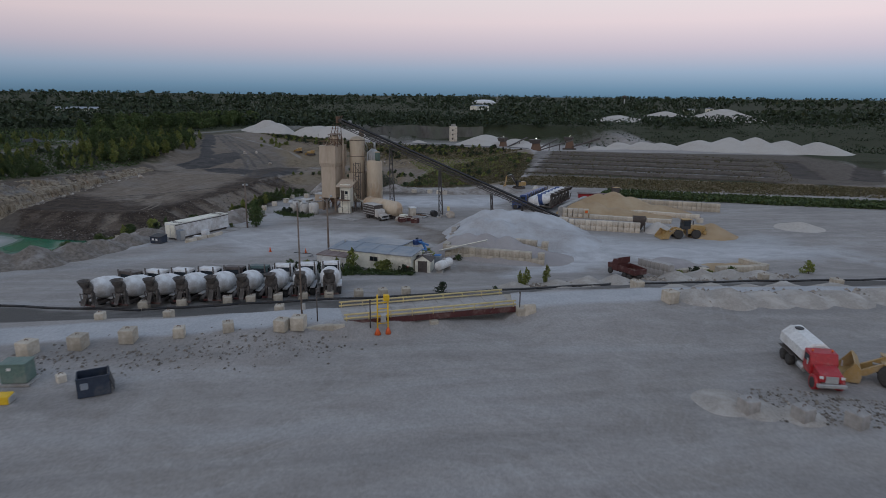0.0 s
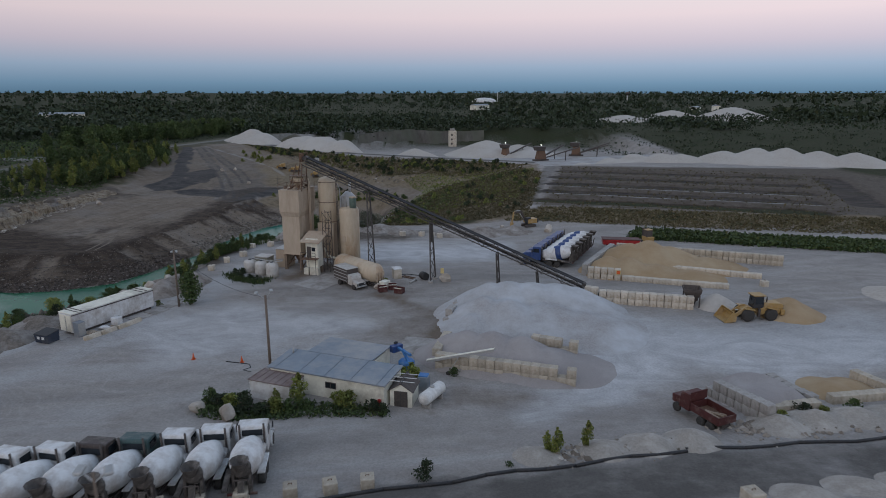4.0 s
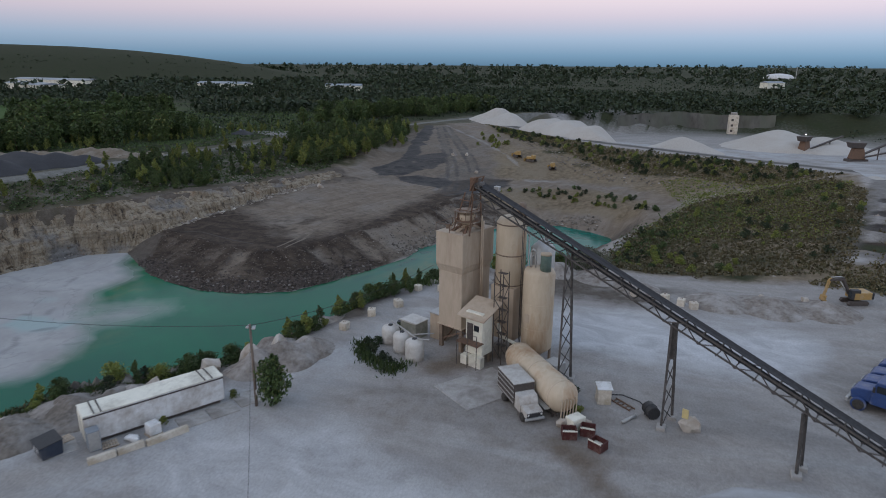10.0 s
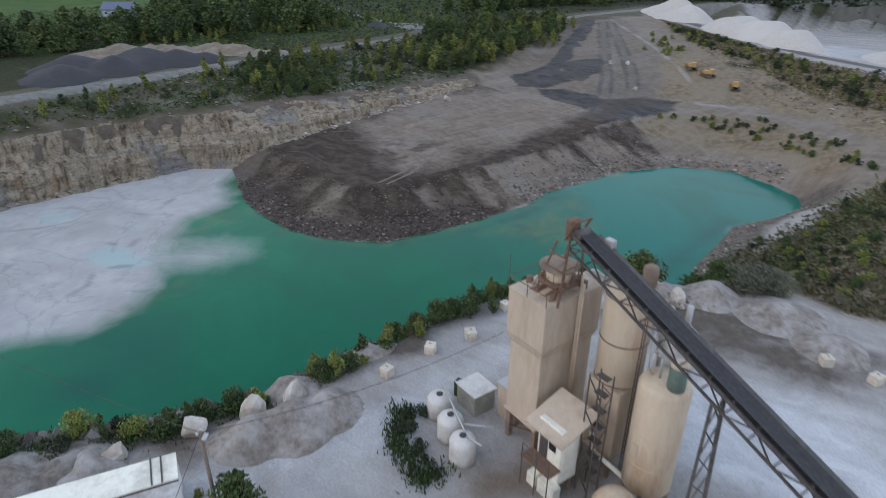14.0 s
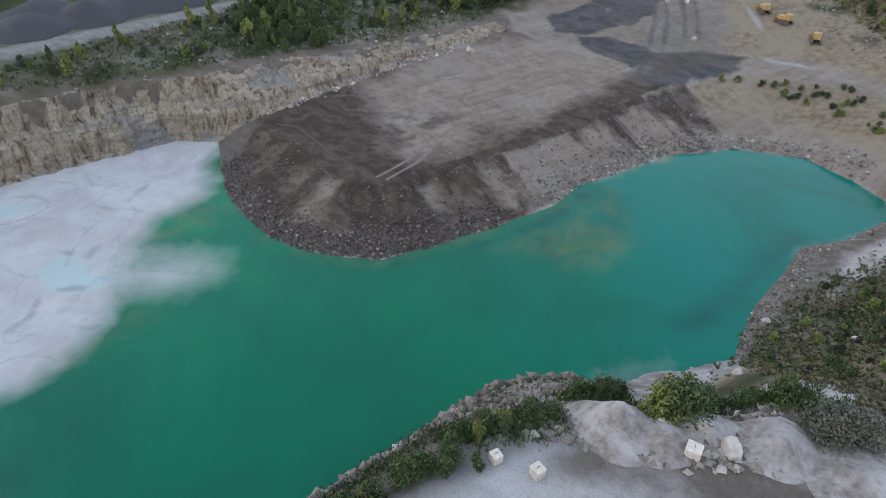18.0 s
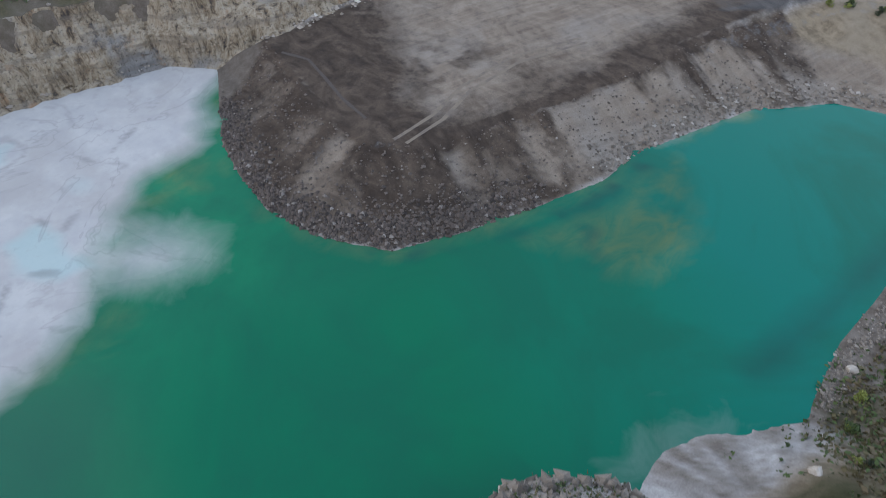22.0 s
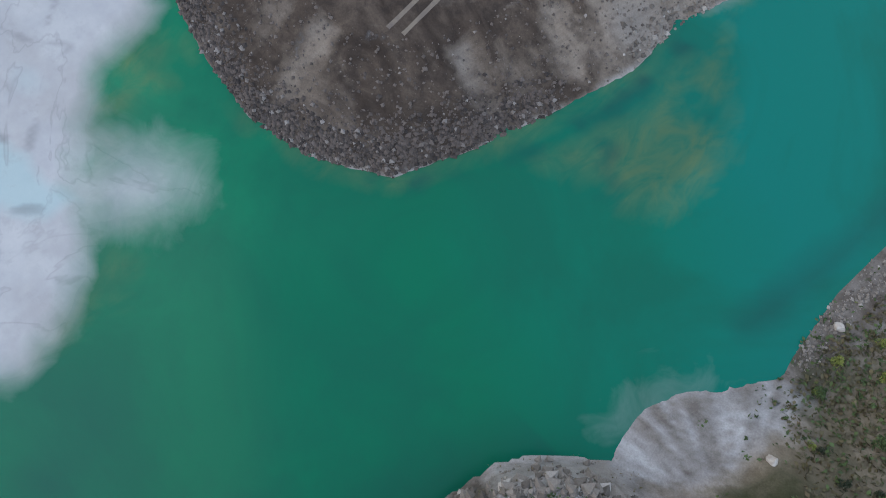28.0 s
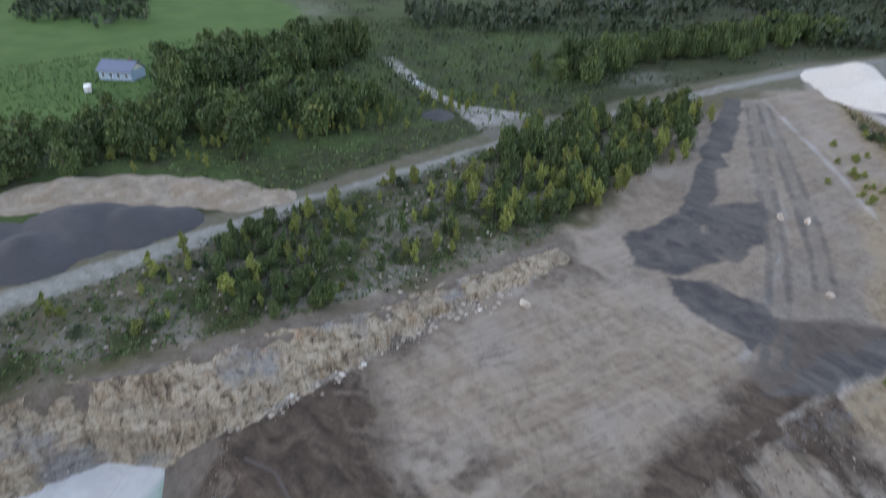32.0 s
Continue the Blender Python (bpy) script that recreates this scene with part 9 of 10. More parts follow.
def back_yard():
    t = thing("red_trailer", "dull red flat trailer parked behind the sand bay", "trailer", pose(32.6, 136.0, ground_at(32.6, 136.0), 0, 0, 82))
    part("body", box(2.2, 6.4, 0.9, (0, 0, 0.8), 0.05), RED_PAINT, t)
    part("bed", box(2.3, 6.6, 0.1, (0, 0, 1.7), 0.02), DULL_RED, t)
    for sx in (-0.9, 0.9):
        for sy in (-2.3, -1.2, 2.0):
            wheel(t, sx, sy, 0.45, 0.3)
    f = thing("yellow_forklift", "small yellow machine behind the sand bay", "forklift", pose(38.4, 139.0, ground_at(38.4, 139.0), 0, 0, 20))
    part("body", box(1.3, 2.0, 1.1, (0, 0, 0.35), 0.06), YELLOW, f)
    part("cab_frame", box(1.2, 1.1, 1.2, (0, 0.1, 1.45), 0.03), STEEL_DARK, f)
    part("cab_roof", box(1.3, 1.2, 0.1, (0, 0.1, 2.65), 0.02), YELLOW, f)
    part("mast", box(0.9, 0.15, 2.6, (0, 1.15, 0.2)), STEEL_DARK, f)
    for sx in (-0.55, 0.55):
        for sy in (-0.7, 0.7):
            wheel(f, sx, sy, 0.36, 0.25)
    for k, (x, y, r, w) in enumerate(((-65, 284, 40, 1), (-59, 281, 70, 1), (-50, 275.5, 20, 1))):
        d = thing("bulldozer", "small yellow earthmover parked at the foot of the cut slope", "bulldozer", pose(x, y, ground_at(x, y), 0, 0, r), "earthmovers below the crest")
        for sx in (-0.9, 0.9):
            part("track", prism([(-1.7, 0.3), (-1.4, 0), (1.4, 0), (1.7, 0.3), (1.4, 0.8), (-1.4, 0.8)], 0.5, (sx, 0, 0)), STEEL_DARK, d)
        part("hood", box(1.3, 2.0, 0.9, (0, 0.8, 0.8), 0.06), YELLOW, d)
        part("cab", box(1.4, 1.3, 1.4, (0, -0.8, 0.9), 0.06), YELLOW, d)
        part("cab_glass", box(1.2, 0.05, 0.7, (0, -0.13, 1.5)), GLASS, d)
        part("blade", prism([(2.1, 0.1), (2.3, 0.15), (2.25, 1.1), (2.1, 1.15)], 3.0), YELLOW, d)
    p = new("wash_slab", None)
    p.matrix_world = pose(-1.9, 91.0, ground_at(-1.9, 91.0) - 0.06, 0, 0, -12)
    tagged(p, "pale blue-grey concrete wash slab on the yard", "slab")
    part("slab", box(3.4, 4.6, 0.14, (0, 0, 0), 0.03), CONCRETE_GREY, p)
    q = new("plant_apron", None)
    q.matrix_world = pose(-16.6, 115.2, ground_at(-16.6, 115.2) - 0.07, 0, 0, -32)
    tagged(q, "worn grey concrete apron before the batching plant", "slab")
    part("slab", box(5.2, 6.8, 0.12, (0, 0, 0), 0.02), CONCRETE_GREY, q)


back_yard()

# boulders and broken stone
BOULDERS = [boulder_mesh("boulder", k, STONE, 0.35 if k % 2 else 0.0) for k in range(6)]


def boulder(x, y, s, k, label="pale broken limestone boulder", sink=0.25):
    ob = new("boulder", BOULDERS[k % 6])
    ob.matrix_world = Matrix.Translation((x, y, ground_at(x, y) + s * (0.5 - sink) * 0.7)) @ Euler((k * 1.3, k * 0.7, k * 2.1)).to_matrix().to_4x4() @ Matrix.Diagonal((s * 1.2, s, s * 0.8, 1))
    return tagged(ob, label, "boulder", "boulders")


rnd = random.Random(11)
for k, (x, y, s) in enumerate(((-20.2, 76.6, 1.5), (-17.2, 75.4, 1.7), (-40.5, 112, 2.6), (-42, 108, 2.0), (-39, 115, 2.4), (-44, 103, 1.6), (-47, 97, 1.4), (-49, 93, 1.6), (1.4, 115.8, 1.9),
                               (-6.6, 112.6, 1.2), (-8.2, 111.9, 1.4), (-23, 149, 1.6), (-25.6, 147.2, 1.4), (-20.6, 148.6, 1.7), (-28, 146.8, 1.3), (-88, 279, 1.6), (-83.4, 281, 1.6), (-107.5, 222.5, 1.8), (-72, 261, 1.5),
                               (-26.2, 183.1, 1.1), (-17, 183.1, 1.0), (-24.6, 166, 1.0), (-13, 178, 0.8), (22, 150, 2.0), (8, 151, 1.4), (13, 152, 1.2), (-128, 262, 1.5))):
    boulder(x, y, s, k)


def stones(name, label, places, lo, hi, material, seed, flatten=0.7):
    """Loose stones too many to count, one sheet of small faceted pieces."""
    r = np.random.RandomState(seed)
    base = np.array([(1, 0, 0), (-1, 0, 0), (0, 1, 0), (0, -1, 0), (0, 0, 1), (0, 0, -1)], float)
    faces = np.array([(0, 2, 4), (2, 1, 4), (1, 3, 4), (3, 0, 4), (2, 0, 5), (1, 2, 5), (3, 1, 5), (0, 3, 5)])
    vs, fs = [], []
    for k, (x, y) in enumerate(places):
        s = lo + (hi - lo) * r.rand() ** 2.5
        v = base * s * (0.6 + 0.7 * r.rand(6, 1))
        a = r.rand() * 6.3
        v = np.stack([v[:, 0] * math.cos(a) - v[:, 1] * math.sin(a), v[:, 0] * math.sin(a) + v[:, 1] * math.cos(a), v[:, 2] * flatten], 1)
        vs.append(v + (x, y, ground_at(x, y) + s * 0.15))
        fs.append(faces + 6 * k)
    me = bpy.data.meshes.new(name)
    me.from_pydata(np.concatenate(vs).tolist(), [], np.concatenate(fs).tolist())
    me.materials.append(material)
    return tagged(new(name, me), label, "stones", kind="stuff")


def scatter_polygon(poly, n, seed):
    r = np.random.RandomState(seed)
    p = np.array(poly)
    out = []
    while len(out) < n:
        c = p.min(0) + r.rand(4 * n, 2) * (p.max(0) - p.min(0))
        out += c[inside(poly, c[:, 0], c[:, 1])].tolist()
    return out[:n]


def scatter_line(line, n, spread, seed):
    r = np.random.RandomState(seed)
    pts = np.array(line, float)
    seg = np.hypot(*np.diff(pts, axis=0).T)
    s = r.rand(n) * seg.sum()
    cum = np.concatenate([[0], np.cumsum(seg)])
    out = np.stack([np.interp(s, cum, pts[:, 0]), np.interp(s, cum, pts[:, 1])], 1)
    return (out + r.randn(n, 2) * spread).tolist()


def dry(places):
    return [p for p, wet in zip(places, inside(SHORE, [q[0] for q in places], [q[1] for q in places])) if not wet]


def stone_material(name, dark, mid, light):
    m, n, l, b = nodes_of(name)
    g = n.new("ShaderNodeNewGeometry")
    c = ramp_node(n, l, g.outputs["Random Per Island"], [(0.0, dark), (0.6, mid), (0.92, mid), (1.0, light)])
    grain = noise_node(n, l, 6, 5, 0.65)
    c = mix_node(n, l, 0.5, c, ramp_node(n, l, grain, [(0.35, (0.6, 0.6, 0.6)), (0.65, (1.15, 1.15, 1.15))]), "MULTIPLY")
    l.new(c, b.inputs["Base Color"])
    b.inputs["Roughness"].default_value = 0.95
    return m


DARK_STONE = stone_material("dark_rubble", (0.030, 0.024, 0.021), (0.105, 0.083, 0.070), (0.26, 0.235, 0.21))
GREY_STONE = stone_material("grey_rubble", (0.085, 0.072, 0.060), (0.215, 0.188, 0.158), (0.40, 0.37, 0.33))
SLOPE_STONE = stone_material("slope_rubble", (0.060, 0.048, 0.041), (0.135, 0.110, 0.092), (0.26, 0.23, 0.20))
PALE_STONE = stone_material("pale_rubble", (0.15, 0.125, 0.10), (0.33, 0.29, 0.245), (0.55, 0.52, 0.47))
TOE = [(-113, 161), (-105, 157), (-97, 155), (-88, 154), (-80, 156.5), (-73.5, 161.5), (-69.5, 170), (-66, 179)]
stones("toe_rubble", "dark riprap stones along the spit's foot", dry(scatter_line(TOE, 8000, 1.7, 1)), 0.06, 0.42, DARK_STONE, 1)
stones("slope_rubble", "brown stones on the spit's slope", dry(scatter_polygon(SPIT_SLOPE, 3600, 2)), 0.05, 0.30, SLOPE_STONE, 2)
stones("bank_rubble", "pale stones along the eastern shore", dry(scatter_line([(-63.5, 190), (-61, 208), (-57, 220), (-48, 231), (-37, 236), (-27, 233)], 1700, 1.5, 3)), 0.12, 0.5, GREY_STONE, 3)
stones("shore_rubble", "pale stones on the weedy eastern bank's foot", dry(scatter_line([(-19, 220), (-23, 209), (-27, 203), (-26, 194), (-27, 184), (-26, 177)], 1500, 0.8, 4)), 0.08, 0.32, GREY_STONE, 4)
stones("face_rubble", "fallen rock along the quarry face", dry(scatter_line([(-141, 95), (-138, 122), (-135, 140), (-132, 155), (-126, 167), (-119, 178), (-117.5, 200), (-113, 226)], 1900, 1.3, 5)), 0.14, 0.6, PALE_STONE, 5)
stones("rim_rubble", "broken pale rock on the cliff rim", scatter_polygon([(-34, 139), (-24, 144), (-16, 150), (-20, 157), (-30, 155), (-40, 148), (-43, 138)], 2600, 6), 0.07, 0.6, GREY_STONE, 6)
stones("rim_crags", "pale broken limestone ledges along the cliff edge", dry(scatter_line(PLANT_TOP[4:13], 1300, 0.55, 81)), 0.2, 0.95, GREY_STONE, 81, 0.9)
stones("dumped_rock", "pale angular rock dumped at the yard's edge", scatter_line([(-23, 146.5), (-21, 150), (-18.5, 151.5)], 220, 1.0, 82), 0.12, 0.6, PALE_STONE, 82)
stones("bank_stones", "pale stones among the weeds of the bank", scatter_polygon([(-20, 164), (10, 162), (30, 200), (34, 250), (0, 262), (-12, 220), (-20, 190)], 350, 7), 0.1, 0.4, PALE_STONE, 7)
stones("crest_stones", "tan stones on the cut slope below the crest", scatter_polygon([(-100, 350), (-42, 301), (33, 264), (0, 250), (-40, 272), (-66, 300)], 2200, 8), 0.14, 0.55, GREY_STONE, 8)
stones("road_rubble", "dark clods along the weighbridge road's shoulder", scatter_line([(-30, 39.5), (-22, 40.6), (-12, 43.2), (-8, 44.6)], 900, 1.2, 9), 0.03, 0.16, GREY_STONE, 9)
stones("berm_rubble", "pale broken stone on the roadside berms", scatter_line([(22, 54.6), (45, 56.6)], 700, 0.9, 10) + scatter_line([(24, 71.8), (42, 74.4)], 900, 1.0, 11) + scatter_line([(8, 67.6), (21, 70)], 500, 0.7, 12), 0.08, 0.4, PALE_STONE, 10)
stones("hollow_rubble", "dark clods in the shallow hollow", scatter_polygon([(17, 37), (22, 38), (28, 36), (27, 32.6), (20, 33.4)], 900, 13), 0.03, 0.15, GREY_STONE, 13)
stones("bench_rubble", "pale rock debris on the shelf above the face", scatter_polygon([(-148, 100), (-150, 200), (-146, 253), (-122, 262), (-120, 213), (-126, 190), (-133, 168), (-142, 140)], 900, 14), 0.12, 0.6, GREY_STONE, 14)

# ---------------------------------------------------------------- plants
def quad_cloud(name, centres, sizes, seed, material, flat=0.0, parent=None):
    """Many small leaf quads, each turned its own way."""
    r = np.random.RandomState(seed)
    n = len(centres)
    a, b = r.randn(n, 3), r.randn(n, 3)
    a[:, 2] *= 1 - flat
    b[:, 2] *= 1 - flat
    a /= np.linalg.norm(a, axis=1)[:, None]
    b -= a * (a * b).sum(1)[:, None]
    b /= np.linalg.norm(b, axis=1)[:, None]
    s = np.asarray(sizes)[:, None] * 0.5
    c = np.asarray(centres)
    co = np.stack([c - a * s, c - b * s * 0.6, c + a * s, c + b * s * 0.6], 1).reshape(-1, 3)
    me = bpy.data.meshes.new(name)
    me.vertices.add(4 * n)
    me.vertices.foreach_set("co", co.astype(np.float32).ravel())
    me.loops.add(4 * n)
    me.loops.foreach_set("vertex_index", np.arange(4 * n, dtype=np.int32))
    me.polygons.add(n)
    me.polygons.foreach_set("loop_start", np.arange(0, 4 * n, 4, dtype=np.int32))
    me.update()
    me.validate()
    me.materials.append(material)
    return me


def crown_points(r, n, height, radius, lobes, narrow):
    """Leaf places in an uneven crown of several lobes with gaps between."""
    centres = []
    for k in range(lobes):
        t = (k + 0.5) / lobes
        w = math.sin(math.pi * min(1, 0.18 + t * 0.86)) ** narrow
        a, d = r.rand() * 6.3, radius * w * 0.55 * r.rand() ** 0.5
        centres.append((d * math.cos(a), d * math.sin(a), height * (0.16 + 0.78 * t), radius * w * (0.42 + 0.3 * r.rand())))
    out = np.zeros((n, 3))
    for i in range(n):
        x, y, z, s = centres[r.randint(lobes)]
        v = r.randn(3)
        v *= s * (0.55 + 0.5 * r.rand()) / np.linalg.norm(v)
        out[i] = (x + v[0], y + v[1], max(0.1, z + v[2] * 0.85))
    return out


KINDS = {}


def plant_kind(key, height, radius, leaves, leaf, lobes, narrow, material, seed, trunk=0.1):
    r = np.random.RandomState(seed)
    p = crown_points(r, leaves, height, radius, lobes, narrow)
    crown = quad_cloud("crown", p, leaf * (0.6 + 0.8 * r.rand(leaves)), seed, material)
    bm = bmesh.new()
    rod((0, 0, -0.3), (0.05 * height * (r.rand() - 0.5), 0.05 * height * (r.rand() - 0.5), height * 0.72), trunk, trunk * 0.25, 7, bm)
    for k in range(5):
        a, z = r.rand() * 6.3, height * (0.2 + 0.5 * r.rand())
        rod((0, 0, z), (radius * 0.6 * math.cos(a), radius * 0.6 * math.sin(a), z + height * 0.2), trunk * 0.45, trunk * 0.12, 5, bm)
    stem = bpy.data.meshes.new("trunk")
    bm.to_mesh(stem)
    bm.free()
    stem.materials.append(BARK)
    KINDS[key] = (crown, stem, height)


for k in range(3):
    plant_kind(("poplar", k), 5.0, 1.15, 900, 0.34, 9, 0.8, LEAF_YELLOW if k < 2 else LEAF, 20 + k, 0.09)
    plant_kind(("shrub", k), 1.7, 1.2, 600, 0.24, 7, 0.6, (LEAF, LEAF_YELLOW, LEAF_DARK)[k], 30 + k, 0.05)
    plant_kind(("tree", k), 8.0, 3.6, 1700, 0.62, 14, 0.6, (LEAF_TREE, LEAF_TREE, LEAF)[k], 40 + k, 0.22)
for k in range(3):
    plant_kind(("bush", k), 2.5, 1.7, 2400, 0.21, 18, 0.45, (LEAF_TREE, LEAF_YELLOW, LEAF)[k], 60 + k, 0.06)
plant_kind(("bush", 3), 2.2, 2.2, 2400, 0.18, 20, 0.4, leaf_material("silvery_leaves", (0.060, 0.068, 0.045), (0.130, 0.135, 0.098), (0.17, 0.17, 0.12)), 64, 0.06)
plant_kind(("yard_tree", 0), 4.6, 1.9, 2200, 0.30, 14, 0.7, LEAF, 51, 0.14)


def plant(key, x, y, s, turn, name, label, group, sink=0.1):
    crown, stem, _ = KINDS[key]
    t = new(name)
    t.matrix_world = Matrix.Translation((x, y, ground_at(x, y) - sink)) @ Matrix.Rotation(turn, 4, "Z") @ Matrix.Diagonal((s, s, s * (0.85 + 0.3 * ((turn * 7.3) % 1)), 1))
    tagged(t, label, "tree" if name == "tree" else "shrub", group)
    for nm, me in (("crown", crown), ("trunk", stem)):
        o = new(nm, me)
        o.parent = t
    return t


def thicket(name, label, keys, places, lo, hi, seed):
    """Plants too many to count, joined: crowns and stems of the kinds, each with its own size and turn."""
    r = np.random.RandomState(seed)
    for pick, mat in ((0, None), (1, BARK)):
        groups = {}
        state = np.random.RandomState(seed + 1)
        for x, y in places:
            key = keys[state.randint(len(keys))]
            s, a = lo + (hi - lo) * state.rand(), state.rand() * 6.3
            me = KINDS[key][pick]
            groups.setdefault(me.name, (me, []))[1].append((x, y, s, a))
        for me, items in groups.values():
            co = np.zeros(len(me.vertices) * 3, np.float32)
            me.vertices.foreach_get("co", co)
            co = co.reshape(-1, 3)
            faces = np.zeros(len(me.loops), np.int32)
            me.loops.foreach_get("vertex_index", faces)
            starts, totals = np.zeros(len(me.polygons), np.int32), np.zeros(len(me.polygons), np.int32)
            me.polygons.foreach_get("loop_start", starts)
            out = []
            for x, y, s, a in items:
                c, q = math.cos(a) * s, math.sin(a) * s
                out.append(np.stack([co[:, 0] * c - co[:, 1] * q + x, co[:, 0] * q + co[:, 1] * c + y, co[:, 2] * s + ground_at(x, y) - 0.1], 1))
            big = bpy.data.meshes.new(name)
            k = len(items)
            big.vertices.add(k * len(co))
            big.vertices.foreach_set("co", np.concatenate(out).astype(np.float32).ravel())
            big.loops.add(k * len(faces))
            big.loops.foreach_set("vertex_index", (faces[None] + len(co) * np.arange(k)[:, None]).astype(np.int32).ravel())
            big.polygons.add(k * len(starts))
            big.polygons.foreach_set("loop_start", (starts[None] + len(faces) * np.arange(k)[:, None]).astype(np.int32).ravel())
            big.update()
            big.validate()
            big.materials.append(me.materials[0])
            tagged(new(name, big), label if pick == 0 else label + ", stems", "bushes", kind="stuff")


SHRUBS, POPLARS, TREES = [("shrub", k) for k in range(3)], [("poplar", k) for k in range(3)], [("tree", k) for k in range(3)]
rnd = random.Random(5)
plant(("yard_tree", 0), -31.9, 105.2, 1.0, 0.4, "tree", "bushy green tree beside the utility pole", "")
for x, y, s in ((-18.6, 77.2, 0.9), (-17.2, 76.4, 1.0), (-15.8, 76.0, 1.0), (-14.4, 75.6, 0.9), (-13.2, 75.9, 0.9), (-12.2, 76.4, 0.8), (-19.6, 78.3, 0.7), (-8.0, 77.4, 1.05), (-7.2, 77.0, 1.0), (-5.0, 76.2, 0.75), (-4.2, 76.0, 0.7),
                (-1.8, 82.2, 1.1), (-2.5, 81.6, 1.0), (2.2, 83.8, 0.6), (-16.6, 77.8, 0.8), (-10.8, 76.8, 0.7)):
    plant(("shrub", rnd.randrange(3)), x, y, s, rnd.random() * 6, "shrub", "green weedy shrub growing by the office", "shrubs round the office")
for x, y, s in ((-11.6, 77.6, 0.75), (-13.4, 76.6, 0.55), (9.4, 68.0, 0.55), (11.8, 68.8, 0.5), (8.8, 68.4, 0.4)):
    plant(("poplar", rnd.randrange(3)), x, y, s, rnd.random() * 6, "tree", "young green sapling in the yard", "saplings in the yard")
for x, y, s in ((0.0, 65.2, 0.8), (5.8, 66.4, 0.3), (31, 74.6, 0.8), (33, 75.0, 0.6), (28.8, 73.8, 0.7), (36, 75.6, 0.7), (-7.6, 114.2, 0.8), (-8.4, 116.6, 0.8), (-9.4, 118.2, 0.6), (46, 76.2, 1.0), (-36, 104.6, 0.5), (-38.4, 99, 0.45)):
    plant(("shrub", rnd.randrange(3)), x, y, s, rnd.random() * 6, "shrub", "low green shrub on the dusty yard", "shrubs in the yard")
for x, y, s in ((-27.6, 116.4, 0.6), (-29.2, 117.6, 0.7), (-30.6, 118.8, 0.7), (-29.8, 119.6, 0.7), (-27.8, 117.2, 0.5), (-26.4, 116.2, 0.5), (-25.4, 115.4, 0.3)):
    plant(("shrub", 2), x, y, s, rnd.random() * 6, "shrub", "dark weeds round a small dry basin", "weeds round the basin")
for x, y in scatter_line([(-56, 86), (-51, 95), (-47, 103), (-42.5, 110), (-39.5, 117), (-38.4, 126), (-37, 133)], 26, 1.1, 21):
    plant(("shrub", rnd.randrange(3)), x, y, rnd.uniform(0.45, 1.1), rnd.random() * 6, "shrub", "green shrub on the lake's rocky rim", "shrubs along the lake rim")
for x, y, s, k in ((-37.4, 137.2, 0.75, 2), (-36.0, 138.6, 0.85, 0), (-35.2, 140.2, 0.7, 1), (-33.4, 141.4, 0.8, 2), (-32.4, 142.8, 0.7, 0), (-34.2, 142.6, 0.6, 2), (-32.6, 147.6, 0.6, 2), (-31.2, 149.0, 0.65, 0), (-30.4, 150.6, 0.55, 2),
                   (-26.0, 149.0, 1.15, 1), (-25.0, 149.8, 1.2, 0), (-25.8, 150.6, 0.9, 1), (-25.0, 156.4, 0.95, 0), (-28.4, 154.6, 0.5, 0), (-23.8, 155.4, 0.6, 2), (-21.6, 157.4, 0.7, 2), (-19.6, 158.6, 0.8, 0), (-15.3, 155.3, 1.0, 3),
                   (-13.6, 156.6, 0.8, 3), (-42.6, 111.8, 0.8, 2), (-43.4, 109.6, 0.7, 0), (-43.6, 107.0, 0.8, 2), (-45.4, 105.2, 0.7, 1), (-48.4, 102.6, 0.8, 1), (-50.4, 98.6, 0.7, 2), (-39.2, 118.6, 0.8, 0), (-38.4, 120.4, 0.7, 2),
                   (-38.8, 126.4, 0.8, 2), (-37.4, 128.2, 0.7, 0), (-37.0, 130.4, 0.8, 2), (-36.4, 132.4, 0.7, 0), (-35.6, 134.2, 0.75, 2), (-52.4, 93.4, 0.7, 0), (-54.6, 88.6, 0.8, 2)):
    plant(("bush", k), x, y, (1.35 if y > 144 else 1.05) * s, rnd.random() * 6, "shrub", "silvery grey-green bush on the bank" if k == 3 else "leafy green bush with uneven crown on the rim", "bushes on the cliff rim")
for x, y, s in ((-40.4, 118.2, 0.85), (-39.4, 122.8, 0.8), (-37.6, 128.6, 0.55), (-36.8, 131.4, 0.6), (-36, 134.6, 0.7), (-35.2, 136.8, 0.7), (-34.2, 138.6, 0.7), (-26.6, 152.2, 0.6), (-38.4, 119.0, 0.9), (-37.8, 124.4, 0.8), (-36.4, 127.2, 0.7), (-34.8, 132.8, 0.75), (-33.6, 134.8, 0.7), (-43.4, 108.4, 0.6), (-50.6, 97, 0.6), (-46.6, 103.6, 0.6), (-52.6, 95.4, 0.6)):
    plant(("poplar", rnd.randrange(3)), x, y, 0.8 * s, rnd.random() * 6, "tree", "young leafy tree on the lake's rim", "saplings along the lake rim")
SHELF = [(-149, 95), (-149, 200), (-144, 253), (-132, 268), (-122, 246), (-124, 213), (-130, 190), (-138, 168), (-144, 140), (-147, 100)]
for x, y in scatter_polygon([(-151, 190), (-150, 201), (-139, 207), (-128, 202), (-124, 192), (-130, 184), (-140, 183)], 36, 61):
    plant(("tree", rnd.randrange(3)), x, y, rnd.uniform(0.35, 0.55), rnd.random() * 6, "tree", "dark leafy tree on the quarry shelf", "trees on the quarry shelf")
